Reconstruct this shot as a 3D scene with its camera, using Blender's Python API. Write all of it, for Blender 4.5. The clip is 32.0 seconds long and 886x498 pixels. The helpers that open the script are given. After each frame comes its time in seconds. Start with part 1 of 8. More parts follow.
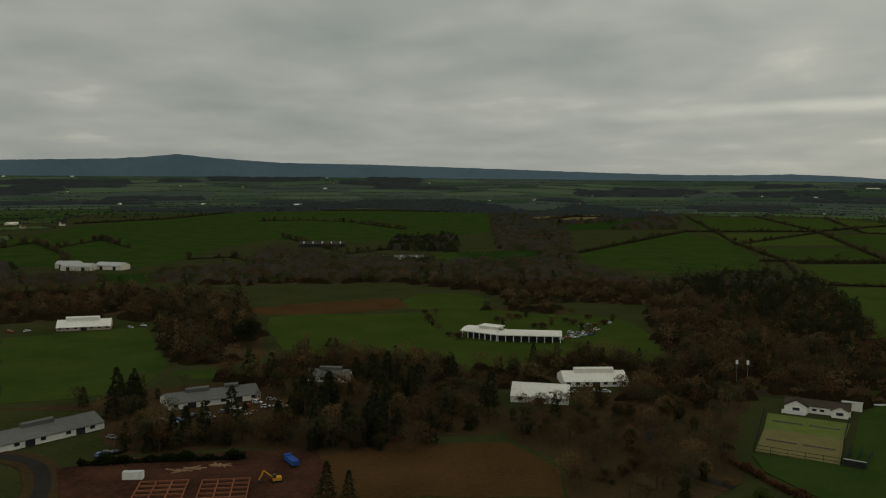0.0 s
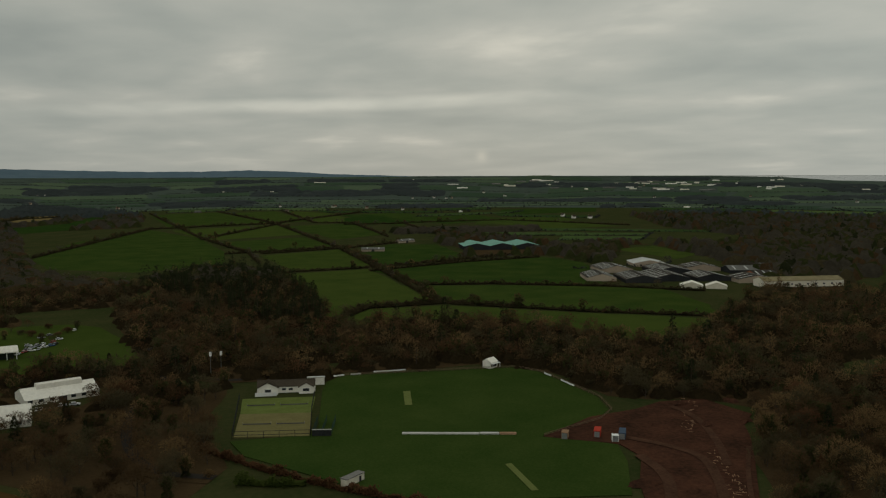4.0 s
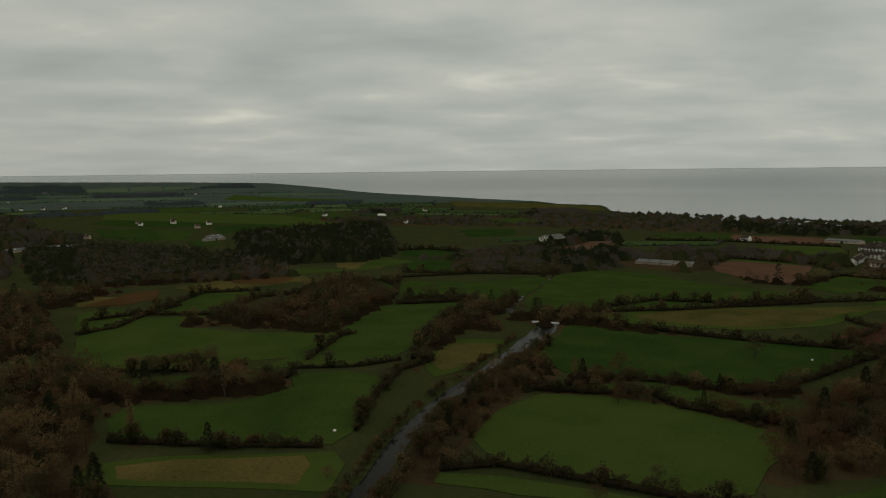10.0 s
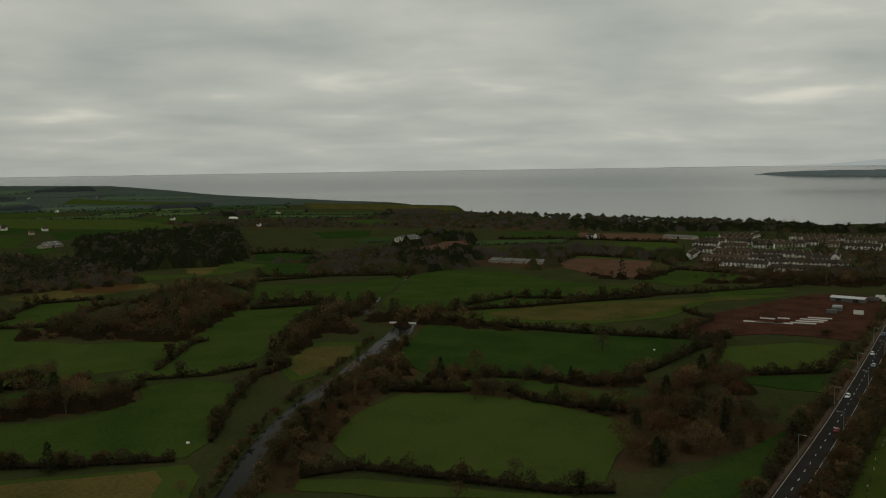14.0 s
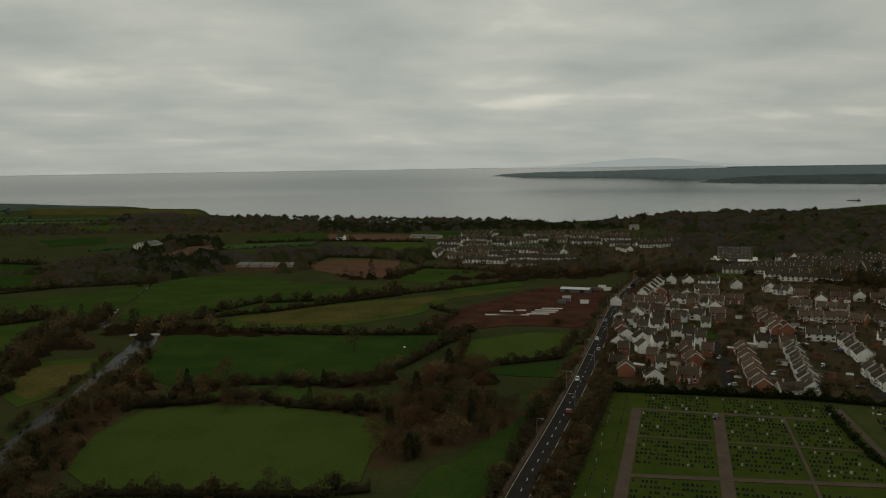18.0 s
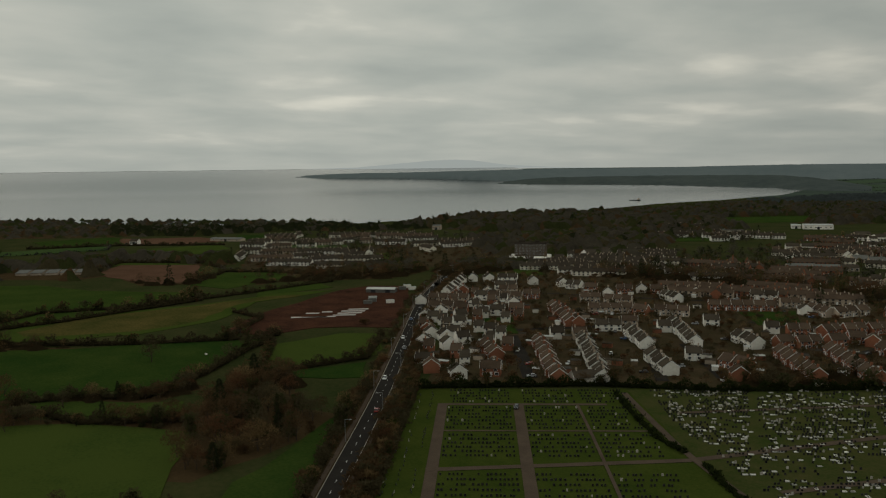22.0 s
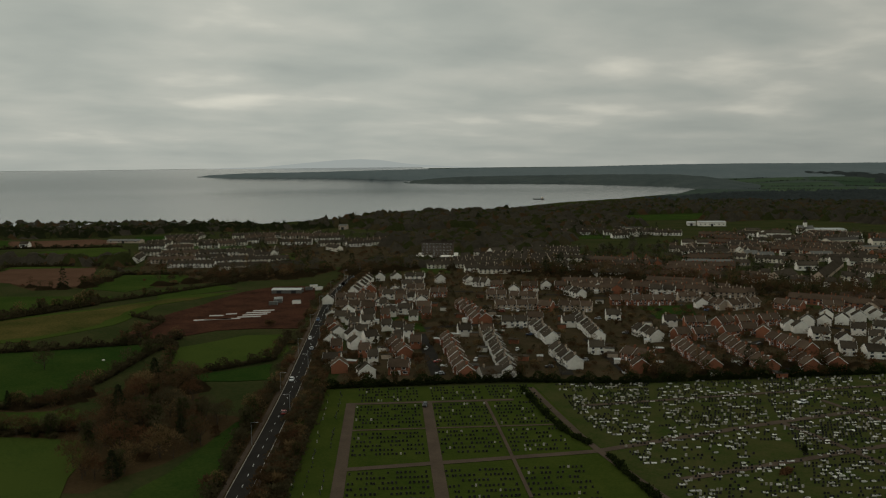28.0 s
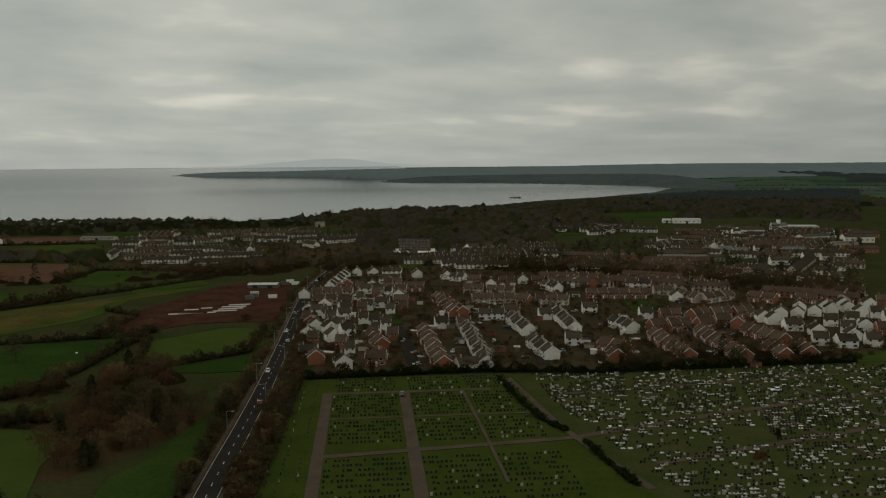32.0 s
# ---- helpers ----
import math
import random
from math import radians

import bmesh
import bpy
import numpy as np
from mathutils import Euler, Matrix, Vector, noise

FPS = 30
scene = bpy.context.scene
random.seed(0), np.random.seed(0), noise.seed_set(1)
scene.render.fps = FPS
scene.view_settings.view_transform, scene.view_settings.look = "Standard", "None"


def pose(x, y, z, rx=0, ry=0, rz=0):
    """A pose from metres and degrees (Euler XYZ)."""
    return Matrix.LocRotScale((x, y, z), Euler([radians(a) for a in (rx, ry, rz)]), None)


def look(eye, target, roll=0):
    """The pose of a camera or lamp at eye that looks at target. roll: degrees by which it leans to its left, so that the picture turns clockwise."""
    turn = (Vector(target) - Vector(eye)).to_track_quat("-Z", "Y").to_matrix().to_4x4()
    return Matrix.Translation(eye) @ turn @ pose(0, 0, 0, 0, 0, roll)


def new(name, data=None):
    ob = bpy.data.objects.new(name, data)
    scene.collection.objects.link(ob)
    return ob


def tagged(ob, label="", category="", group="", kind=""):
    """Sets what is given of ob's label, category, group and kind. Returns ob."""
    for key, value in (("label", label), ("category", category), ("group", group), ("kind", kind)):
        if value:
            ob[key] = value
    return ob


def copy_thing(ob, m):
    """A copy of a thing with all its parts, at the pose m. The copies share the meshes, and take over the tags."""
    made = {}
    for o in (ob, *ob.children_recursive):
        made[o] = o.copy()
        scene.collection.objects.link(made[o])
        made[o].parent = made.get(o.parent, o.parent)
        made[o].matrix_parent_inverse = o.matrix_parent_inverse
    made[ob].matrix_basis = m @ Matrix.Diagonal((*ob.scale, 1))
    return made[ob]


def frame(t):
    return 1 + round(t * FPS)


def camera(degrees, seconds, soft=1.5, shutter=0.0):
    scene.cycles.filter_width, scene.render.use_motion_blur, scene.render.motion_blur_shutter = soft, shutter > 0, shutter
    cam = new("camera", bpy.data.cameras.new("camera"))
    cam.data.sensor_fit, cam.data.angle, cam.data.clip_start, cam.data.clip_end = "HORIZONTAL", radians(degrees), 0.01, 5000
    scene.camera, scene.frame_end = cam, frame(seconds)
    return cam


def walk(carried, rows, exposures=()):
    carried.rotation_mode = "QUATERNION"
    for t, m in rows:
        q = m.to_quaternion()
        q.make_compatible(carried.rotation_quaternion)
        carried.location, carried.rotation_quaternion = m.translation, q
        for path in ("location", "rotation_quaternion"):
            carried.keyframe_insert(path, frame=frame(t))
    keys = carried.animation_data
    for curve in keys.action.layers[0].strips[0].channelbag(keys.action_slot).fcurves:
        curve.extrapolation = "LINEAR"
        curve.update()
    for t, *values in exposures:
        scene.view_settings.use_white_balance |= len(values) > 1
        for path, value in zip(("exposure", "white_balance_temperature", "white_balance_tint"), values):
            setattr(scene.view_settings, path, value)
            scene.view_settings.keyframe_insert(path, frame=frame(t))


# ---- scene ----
from mathutils.geometry import tessellate_polygon

# ---- camera and its flight ----
FLIGHT = (
    (0, -0.00, 0.00, 100.00, 0.542, -4.946, 0.476),
    (0.5, 0.15, 0.44, 99.78, 4.689, -4.927, 0.355),
    (1, 0.30, 0.88, 99.60, 8.736, -4.944, 0.279),
    (1.5, 0.44, 1.30, 99.44, 12.799, -4.966, 0.171),
    (2, 0.54, 1.73, 99.31, 16.991, -4.992, 0.042),
    (2.5, 0.59, 2.14, 99.21, 21.316, -5.001, -0.052),
    (3, 0.68, 2.46, 99.12, 25.753, -5.034, -0.127),
    (3.5, 0.79, 2.67, 99.04, 30.482, -5.037, -0.158),
    (5.5, 1.21, 3.20, 99.06, 50.915, -5.116, -0.145),
    (6, 1.45, 3.35, 99.04, 56.257, -5.115, -0.228),
    (6.5, 1.81, 3.48, 98.95, 61.625, -5.143, -0.289),
    (7, 2.27, 3.53, 98.82, 67.087, -5.184, -0.354),
    (7.5, 2.71, 3.55, 98.73, 72.634, -5.180, -0.373),
    (8, 3.06, 3.52, 98.69, 78.123, -5.201, -0.421),
    (8.5, 3.33, 3.48, 98.62, 83.707, -5.213, -0.619),
    (9, 3.55, 3.50, 98.55, 87.833, -5.269, -0.651),
    (9.5, 3.73, 3.52, 98.47, 88.828, -5.312, -0.679),
    (10, 3.87, 3.56, 98.38, 89.861, -5.358, -0.631),
    (10.5, 3.98, 3.59, 98.34, 90.930, -5.372, -0.719),
    (11, 4.07, 3.62, 98.35, 91.998, -5.387, -0.753),
    (11.5, 4.13, 3.63, 98.39, 93.086, -5.400, -0.775),
    (12, 4.15, 3.65, 98.44, 94.097, -5.407, -0.804),
    (12.5, 4.16, 3.65, 98.48, 95.163, -5.416, -0.819),
    (13, 4.19, 3.66, 98.52, 96.236, -5.411, -0.844),
    (13.5, 4.28, 3.70, 98.54, 97.248, -5.414, -0.846),
    (14, 4.42, 3.72, 98.54, 99.575, -5.403, -0.857),
    (14.5, 4.63, 3.68, 98.52, 102.227, -5.399, -0.861),
    (15, 4.80, 3.59, 98.50, 104.711, -5.431, -0.810),
    (15.5, 4.92, 3.47, 98.50, 106.842, -5.456, -0.828),
    (17.5, 5.38, 3.02, 98.60, 114.238, -5.525, -0.827),
    (18, 5.51, 2.94, 98.62, 116.314, -5.526, -0.878),
    (18.5, 5.64, 2.87, 98.62, 118.449, -5.522, -0.860),
    (19, 5.72, 2.83, 98.59, 120.666, -5.527, -0.842),
    (19.5, 5.82, 2.82, 98.50, 122.858, -5.541, -0.775),
    (20, 5.86, 2.79, 98.39, 124.303, -5.553, -0.752),
    (20.5, 5.86, 2.70, 98.31, 124.909, -5.570, -0.733),
    (21, 5.88, 2.56, 98.26, 126.076, -5.566, -0.738),
    (21.5, 5.95, 2.42, 98.22, 127.793, -5.587, -0.691),
    (22, 6.03, 2.30, 98.14, 129.381, -5.603, -0.658),
    (22.5, 6.14, 2.28, 98.02, 130.712, -5.623, -0.658),
    (23, 6.22, 2.32, 97.89, 131.246, -5.641, -0.671),
    (23.5, 6.24, 2.32, 97.81, 131.751, -5.630, -0.657),
    (24, 6.24, 2.30, 97.78, 132.260, -5.642, -0.623),
    (24.5, 6.21, 2.21, 97.79, 132.751, -5.657, -0.655),
    (25, 6.19, 2.14, 97.80, 133.203, -5.683, -0.646),
    (25.5, 6.19, 2.09, 97.82, 133.645, -5.706, -0.642),
    (27.5, 6.26, 2.09, 97.73, 135.363, -5.697, -0.603),
    (28, 6.27, 2.13, 97.59, 135.652, -5.695, -0.649),
    (28.5, 6.22, 2.14, 97.32, 135.766, -5.691, -0.650),
    (29, 6.12, 2.10, 96.93, 135.913, -5.692, -0.620),
    (29.5, 6.05, 2.05, 96.43, 136.213, -5.693, -0.552),
    (30, 6.03, 2.07, 95.82, 136.519, -5.696, -0.577),
    (30.5, 6.06, 2.15, 95.16, 136.719, -5.692, -0.535),
    (31, 6.07, 2.22, 94.48, 136.911, -5.701, -0.579),
    (31.5, 6.10, 2.24, 93.81, 137.033, -5.685, -0.550),
    (32, 6.14, 2.26, 93.13, 137.197, -5.696, -0.543),
)
cam = camera(54.91, 32.0, soft=1.2)
rows = []
for t, x, y, z, bearing, pitch, roll in FLIGHT:
    b, p = radians(bearing), radians(pitch)
    ahead = Vector((math.sin(b) * math.cos(p), math.cos(b) * math.cos(p), math.sin(p)))
    rows.append((t, look((x, y, z), Vector((x, y, z)) + ahead * 100, roll)))
walk(cam, rows)

# ---- sky, sun ----
SUN_BEARING, SUN_HEIGHT = 38.0, 14.0


def node(tree, kind, **values):
    n = tree.nodes.new(kind)
    for key, value in values.items():
        if key in n.inputs:
            n.inputs[key].default_value = value
    return n


def math_node(tree, op, a, b=None, clamp=False):
    n = tree.nodes.new("ShaderNodeMath")
    n.operation, n.use_clamp = op, clamp
    for slot, value in ((0, a), (1, b)):
        if value is None:
            continue
        if isinstance(value, (int, float)):
            n.inputs[slot].default_value = value
        else:
            tree.links.new(value, n.inputs[slot])
    return n.outputs[0]


def ramp(tree, source, stops):
    n = tree.nodes.new("ShaderNodeValToRGB")
    el = n.color_ramp.elements
    while len(el) < len(stops):
        el.new(0.5)
    for e, (at, c) in zip(el, stops):
        e.position, e.color = at, (*c, 1)
    tree.links.new(source, n.inputs[0])
    return n.outputs[0]


world = bpy.data.worlds.new("overcast_sky")
scene.world = world
world.use_nodes = True
wt = world.node_tree
wt.nodes.clear()
coord = wt.nodes.new("ShaderNodeTexCoord")
split = wt.nodes.new("ShaderNodeSeparateXYZ")
wt.links.new(coord.outputs["Generated"], split.inputs[0])
height = math_node(wt, "MAXIMUM", split.outputs[2], 0.0)
over = math_node(wt, "ADD", height, 0.13)
flat = wt.nodes.new("ShaderNodeCombineXYZ")
wt.links.new(math_node(wt, "DIVIDE", split.outputs[0], over), flat.inputs[0])
wt.links.new(math_node(wt, "DIVIDE", split.outputs[1], over), flat.inputs[1])
turned = wt.nodes.new("ShaderNodeMapping")
turned.inputs["Location"].default_value = (3.7, 1.2, 0)
turned.inputs["Rotation"].default_value = (0, 0, radians(25))
turned.inputs["Scale"].default_value = (1.0, 0.85, 1.0)
wt.links.new(flat.outputs[0], turned.inputs[0])
billow = node(wt, "ShaderNodeTexNoise", Scale=1.5, Detail=5.0, Roughness=0.46, Distortion=0.15)
broad = node(wt, "ShaderNodeTexNoise", Scale=0.42, Detail=3.0, Roughness=0.45, Distortion=0.1)
for n in (billow, broad):
    wt.links.new(turned.outputs[0], n.inputs["Vector"])
layer = math_node(wt, "ADD", math_node(wt, "MULTIPLY", billow.outputs["Fac"], 0.62), math_node(wt, "MULTIPLY", broad.outputs["Fac"], 0.38))
cloud = ramp(wt, layer, ((0.32, (0.305, 0.334, 0.308)), (0.47, (0.388, 0.411, 0.370)), (0.58, (0.468, 0.478, 0.424)), (0.68, (0.66, 0.645, 0.555))))
# the veil low over the horizon evens the layers out
low = math_node(wt, "POWER", math_node(wt, "SUBTRACT", 1.0, height, clamp=True), 16.0)
veil = wt.nodes.new("ShaderNodeMix")
veil.data_type = "RGBA"
wt.links.new(math_node(wt, "MULTIPLY", low, 0.6), veil.inputs["Factor"])
wt.links.new(cloud, veil.inputs[6])
veil.inputs[7].default_value = (0.36, 0.378, 0.346, 1)
sb, sh = radians(SUN_BEARING), radians(SUN_HEIGHT)
SUN_WAY = Vector((math.sin(sb) * math.cos(sh), math.cos(sb) * math.cos(sh), math.sin(sh)))
# a small rift in the cloud low on the sun's side
rift = wt.nodes.new("ShaderNodeVectorMath")
rift.operation = "DOT_PRODUCT"
wt.links.new(coord.outputs["Generated"], rift.inputs[0])
rift.inputs[1].default_value = Vector((math.sin(sb) * math.cos(0.02), math.cos(sb) * math.cos(0.02), math.sin(0.02)))
shine = wt.nodes.new("ShaderNodeMix")
shine.data_type, shine.blend_type = "RGBA", "ADD"
wt.links.new(math_node(wt, "MULTIPLY", math_node(wt, "POWER", math_node(wt, "MAXIMUM", rift.outputs["Value"], 0.0), 50000.0), 0.18), shine.inputs["Factor"])
wt.links.new(veil.outputs[2], shine.inputs[6])
shine.inputs[7].default_value = (0.62, 0.52, 0.38, 1)
# a long bright seam between two banks of cloud, inland
ends = [Vector((math.sin(radians(b)) * math.cos(radians(e)), math.cos(radians(b)) * math.cos(radians(e)), math.sin(radians(e)))) for b, e in ((8.0, 3.4), (39.0, 5.0))]
across = wt.nodes.new("ShaderNodeVectorMath")
across.operation = "DOT_PRODUCT"
wt.links.new(coord.outputs["Generated"], across.inputs[0])
across.inputs[1].default_value = ends[0].cross(ends[1]).normalized()
along = wt.nodes.new("ShaderNodeVectorMath")
along.operation = "DOT_PRODUCT"
wt.links.new(coord.outputs["Generated"], along.inputs[0])
along.inputs[1].default_value = (ends[0] * 0.4 + ends[1] * 0.6).normalized()
off_line = math_node(wt, "MULTIPLY", math_node(wt, "ADD", across.outputs["Value"], math_node(wt, "MULTIPLY", math_node(wt, "SUBTRACT", broad.outputs["Fac"], 0.5), 0.03)), 95.0)
line_light = math_node(wt, "POWER", math_node(wt, "SUBTRACT", 1.0, math_node(wt, "MULTIPLY", off_line, off_line), clamp=True), 2.0)
line_light = math_node(wt, "MULTIPLY", line_light, math_node(wt, "POWER", math_node(wt, "MAXIMUM", along.outputs["Value"], 0.0), 30.0))
line_light = math_node(wt, "MULTIPLY", line_light, math_node(wt, "MULTIPLY", billow.outputs["Fac"], 0.30))
seam = wt.nodes.new("ShaderNodeMix")
seam.data_type, seam.blend_type = "RGBA", "ADD"
wt.links.new(line_light, seam.inputs["Factor"])
wt.links.new(shine.outputs[2], seam.inputs[6])
seam.inputs[7].default_value = (1.0, 0.93, 0.76, 1)
layers = node(wt, "ShaderNodeBackground", Strength=1.0)
wt.links.new(seam.outputs[2], layers.inputs[0])
# thinner cloud over the lake, thicker inland
thin = wt.nodes.new("ShaderNodeVectorMath")
thin.operation = "DOT_PRODUCT"
wt.links.new(coord.outputs["Generated"], thin.inputs[0])
thin.inputs[1].default_value = (math.sin(radians(125)), math.cos(radians(125)), 0)
level = math_node(wt, "MULTIPLY_ADD", thin.outputs["Value"], 0.15)
level.node.inputs[2].default_value = 0.92
# the cloud is brightest overhead, and lighter again to the west
crown_light = math_node(wt, "MULTIPLY", math_node(wt, "MAXIMUM", math_node(wt, "SUBTRACT", split.outputs[2], 0.22), 0.0), 0.45)
west = wt.nodes.new("ShaderNodeVectorMath")
west.operation = "DOT_PRODUCT"
wt.links.new(coord.outputs["Generated"], west.inputs[0])
west.inputs[1].default_value = (math.sin(radians(262)), math.cos(radians(262)), 0)
west_light = math_node(wt, "MULTIPLY", math_node(wt, "MAXIMUM", math_node(wt, "SUBTRACT", west.outputs["Value"], 0.3), 0.0), 0.75)
level = math_node(wt, "ADD", level, math_node(wt, "ADD", crown_light, west_light))
south = wt.nodes.new("ShaderNodeVectorMath")
south.operation = "DOT_PRODUCT"
wt.links.new(coord.outputs["Generated"], south.inputs[0])
south.inputs[1].default_value = (math.sin(radians(172)), math.cos(radians(172)), 0)
thick = math_node(wt, "MULTIPLY", math_node(wt, "MAXIMUM", math_node(wt, "SUBTRACT", south.outputs["Value"], 0.76), 0.0), 0.85)
level = math_node(wt, "SUBTRACT", level, thick)
wt.links.new(level, layers.inputs["Strength"])
air = wt.nodes.new("ShaderNodeTexSky")
air.sky_type, air.sun_disc = "NISHITA", False
air.sun_elevation, air.sun_rotation = radians(SUN_HEIGHT), radians(SUN_BEARING)
clear = node(wt, "ShaderNodeBackground", Strength=0.05)
wt.links.new(air.outputs[0], clear.inputs[0])
both = node(wt, "ShaderNodeMixShader", Fac=0.985)
wt.links.new(clear.outputs[0], both.inputs[1])
wt.links.new(layers.outputs[0], both.inputs[2])
out = wt.nodes.new("ShaderNodeOutputWorld")
wt.links.new(both.outputs[0], out.inputs[0])

sun = new("sun", bpy.data.lights.new("sun", "SUN"))
sun.data.energy, sun.data.angle, sun.data.color = 0.5, radians(25), (1.0, 0.93, 0.82)
sun.matrix_world = look((0, 0, 300), Vector((0, 0, 300)) - SUN_WAY)
tagged(sun, kind="structure")

# ---- materials ----
MATS = {}


def material(name, low, high, scale=1.0, rough=0.9, metal=0.0, bump=0.0, island=0.0, coarse=None, spec=0.0, per_object=0.0, leafy=False):
    """Two colours mixed by noise at two sizes (scale: metres of the finer one), with relief and variation from piece to piece."""
    if name in MATS:
        return MATS[name]
    m = bpy.data.materials.new(name)
    MATS[name] = m
    m.use_nodes = True
    tree = m.node_tree
    tree.nodes.clear()
    geo = tree.nodes.new("ShaderNodeNewGeometry")
    fine = node(tree, "ShaderNodeTexNoise", Scale=1.0 / scale, Detail=5.0, Roughness=0.6)
    big = node(tree, "ShaderNodeTexNoise", Scale=1.0 / (coarse or scale * 14), Detail=3.0, Roughness=0.55)
    for n in (fine, big):
        tree.links.new(geo.outputs["Position"], n.inputs["Vector"])
    mix = math_node(tree, "ADD", math_node(tree, "MULTIPLY", fine.outputs["Fac"], 0.5), math_node(tree, "MULTIPLY", big.outputs["Fac"], 0.5))
    mix = math_node(tree, "MULTIPLY_ADD", mix, 2.6)
    mix.node.inputs[2].default_value = -0.8
    if island:
        mix = math_node(tree, "ADD", mix, math_node(tree, "MULTIPLY", math_node(tree, "SUBTRACT", geo.outputs["Random Per Island"], 0.5), island))
    if per_object:
        info = tree.nodes.new("ShaderNodeObjectInfo")
        mix = math_node(tree, "ADD", mix, math_node(tree, "MULTIPLY", math_node(tree, "SUBTRACT", info.outputs["Random"], 0.5), per_object))
    colour = ramp(tree, mix, ((0.0, low), (1.0, high)))
    bsdf = node(tree, "ShaderNodeBsdfPrincipled", Roughness=rough, Metallic=metal)
    bsdf.inputs["Specular IOR Level"].default_value = spec
    tree.links.new(colour, bsdf.inputs["Base Color"])
    if bump:
        b = node(tree, "ShaderNodeBump", Strength=min(1.0, bump), Distance=0.3 * scale)
        tree.links.new(fine.outputs["Fac"], b.inputs["Height"])
        tree.links.new(b.outputs[0], bsdf.inputs["Normal"])
    o = tree.nodes.new("ShaderNodeOutputMaterial")
    if leafy:
        # light comes through sprays of fine twigs and leaves as well as off them
        through_it = tree.nodes.new("ShaderNodeBsdfTranslucent")
        tree.links.new(colour, through_it.inputs[0])
        blend = node(tree, "ShaderNodeMixShader", Fac=0.5)
        tree.links.new(bsdf.outputs[0], blend.inputs[1])
        tree.links.new(through_it.outputs[0], blend.inputs[2])
        tree.links.new(blend.outputs[0], o.inputs[0])
    else:
        tree.links.new(bsdf.outputs[0], o.inputs[0])
    return m


scrub = material("scrub_ground", (0.019, 0.030, 0.009), (0.050, 0.047, 0.019), 2.5, bump=0.6, coarse=34)
litter = material("leaf_litter", (0.0315, 0.0210, 0.0107), (0.0651, 0.0430, 0.0213), 1.5, bump=0.7)
grass = {
    "meadow": material("meadow_grass", (0.015, 0.034, 0.007), (0.044, 0.061, 0.013), 1.2, bump=0.4, coarse=30, per_object=0.9),
    "lawn": material("lawn_grass", (0.027, 0.044, 0.008), (0.048, 0.066, 0.014), 0.8, bump=0.3, coarse=30, per_object=0.3),
    "rough": material("rough_grass", (0.026, 0.037, 0.009), (0.112, 0.080, 0.027), 1.6, bump=0.7, coarse=34, per_object=0.3),
    "bracken": material("bracken", (0.040, 0.023, 0.009), (0.084, 0.046, 0.018), 2.0, bump=0.8, coarse=30),
    "stubble": material("stubble", (0.11, 0.085, 0.035), (0.16, 0.12, 0.05), 2.0, bump=0.5, coarse=40),
    "plough": material("ploughed_soil", (0.070, 0.038, 0.024), (0.110, 0.062, 0.040), 1.2, bump=0.8, coarse=25, per_object=0.4),
    "outfield": material("outfield_grass", (0.017, 0.036, 0.007), (0.040, 0.058, 0.014), 0.8, bump=0.3, coarse=30),
    "earth": material("red_earth", (0.020, 0.012, 0.009), (0.082, 0.036, 0.022), 1.5, bump=1.0, coarse=16),
}
asphalt = material("asphalt", (0.020, 0.018, 0.016), (0.036, 0.032, 0.028), 0.5, rough=0.8, coarse=9)
path_mat = material("path_tarmac", (0.056, 0.042, 0.031), (0.096, 0.071, 0.053), 0.5, coarse=8)
stone_mat = material("pale_stone", (0.24, 0.22, 0.19), (0.38, 0.35, 0.31), 0.6, island=0.8)
paint = material("white_paint", (0.62, 0.62, 0.60), (0.80, 0.80, 0.78), 0.8, rough=0.6)
bark = material("bark", (0.035, 0.027, 0.020), (0.075, 0.058, 0.043), 0.4, bump=0.6)
twig = material("bare_twigs", (0.0538, 0.0340, 0.0172), (0.1094, 0.0679, 0.0336), 2.0, island=0.12, coarse=18, leafy=True, bump=0.8)
twig_pale = material("pale_twigs", (0.0996, 0.0660, 0.0301), (0.1767, 0.1154, 0.0533), 2.0, island=0.12, coarse=18, leafy=True, bump=0.8)
twig_red = material("russet_twigs", (0.0752, 0.0388, 0.0198), (0.1338, 0.0679, 0.0344), 2.0, island=0.12, coarse=18, leafy=True, bump=0.8)
twig_olive = material("olive_twigs", (0.0488, 0.0417, 0.0215), (0.0928, 0.0747, 0.0396), 2.0, island=0.12, coarse=18, leafy=True, bump=0.8)
ivy = material("ivy_leaves", (0.0284, 0.0340, 0.0123), (0.0640, 0.0710, 0.0246), 2.0, island=0.12, coarse=10, leafy=True, bump=0.8)
needles = material("conifer_needles", (0.0168, 0.0210, 0.0098), (0.0399, 0.0440, 0.0197), 2.0, island=0.12, coarse=12, leafy=True, bump=0.8)
hedge_mat = material("hedge_leaves", (0.0352, 0.0301, 0.0155), (0.0723, 0.0582, 0.0301), 2.0, island=0.12, coarse=20, leafy=True)
box_mat = material("clipped_hedge", (0.0126, 0.0180, 0.0057), (0.0315, 0.0400, 0.0123), 1.0, island=0.4, coarse=8, leafy=True)
# hills: the blue of the distance haze is put into the base colour
hill_mat = material("haze_blue_hills", (0.0718, 0.1074, 0.1360), (0.1014, 0.1426, 0.1740), 60, coarse=420)
# both headlands carry haze as a paler, bluer colour, the farther one more
head_mat = material("haze_blue_headland", (0.102, 0.126, 0.133), (0.133, 0.156, 0.159), 40, coarse=260)
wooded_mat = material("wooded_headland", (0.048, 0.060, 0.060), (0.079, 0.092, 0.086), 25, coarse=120)
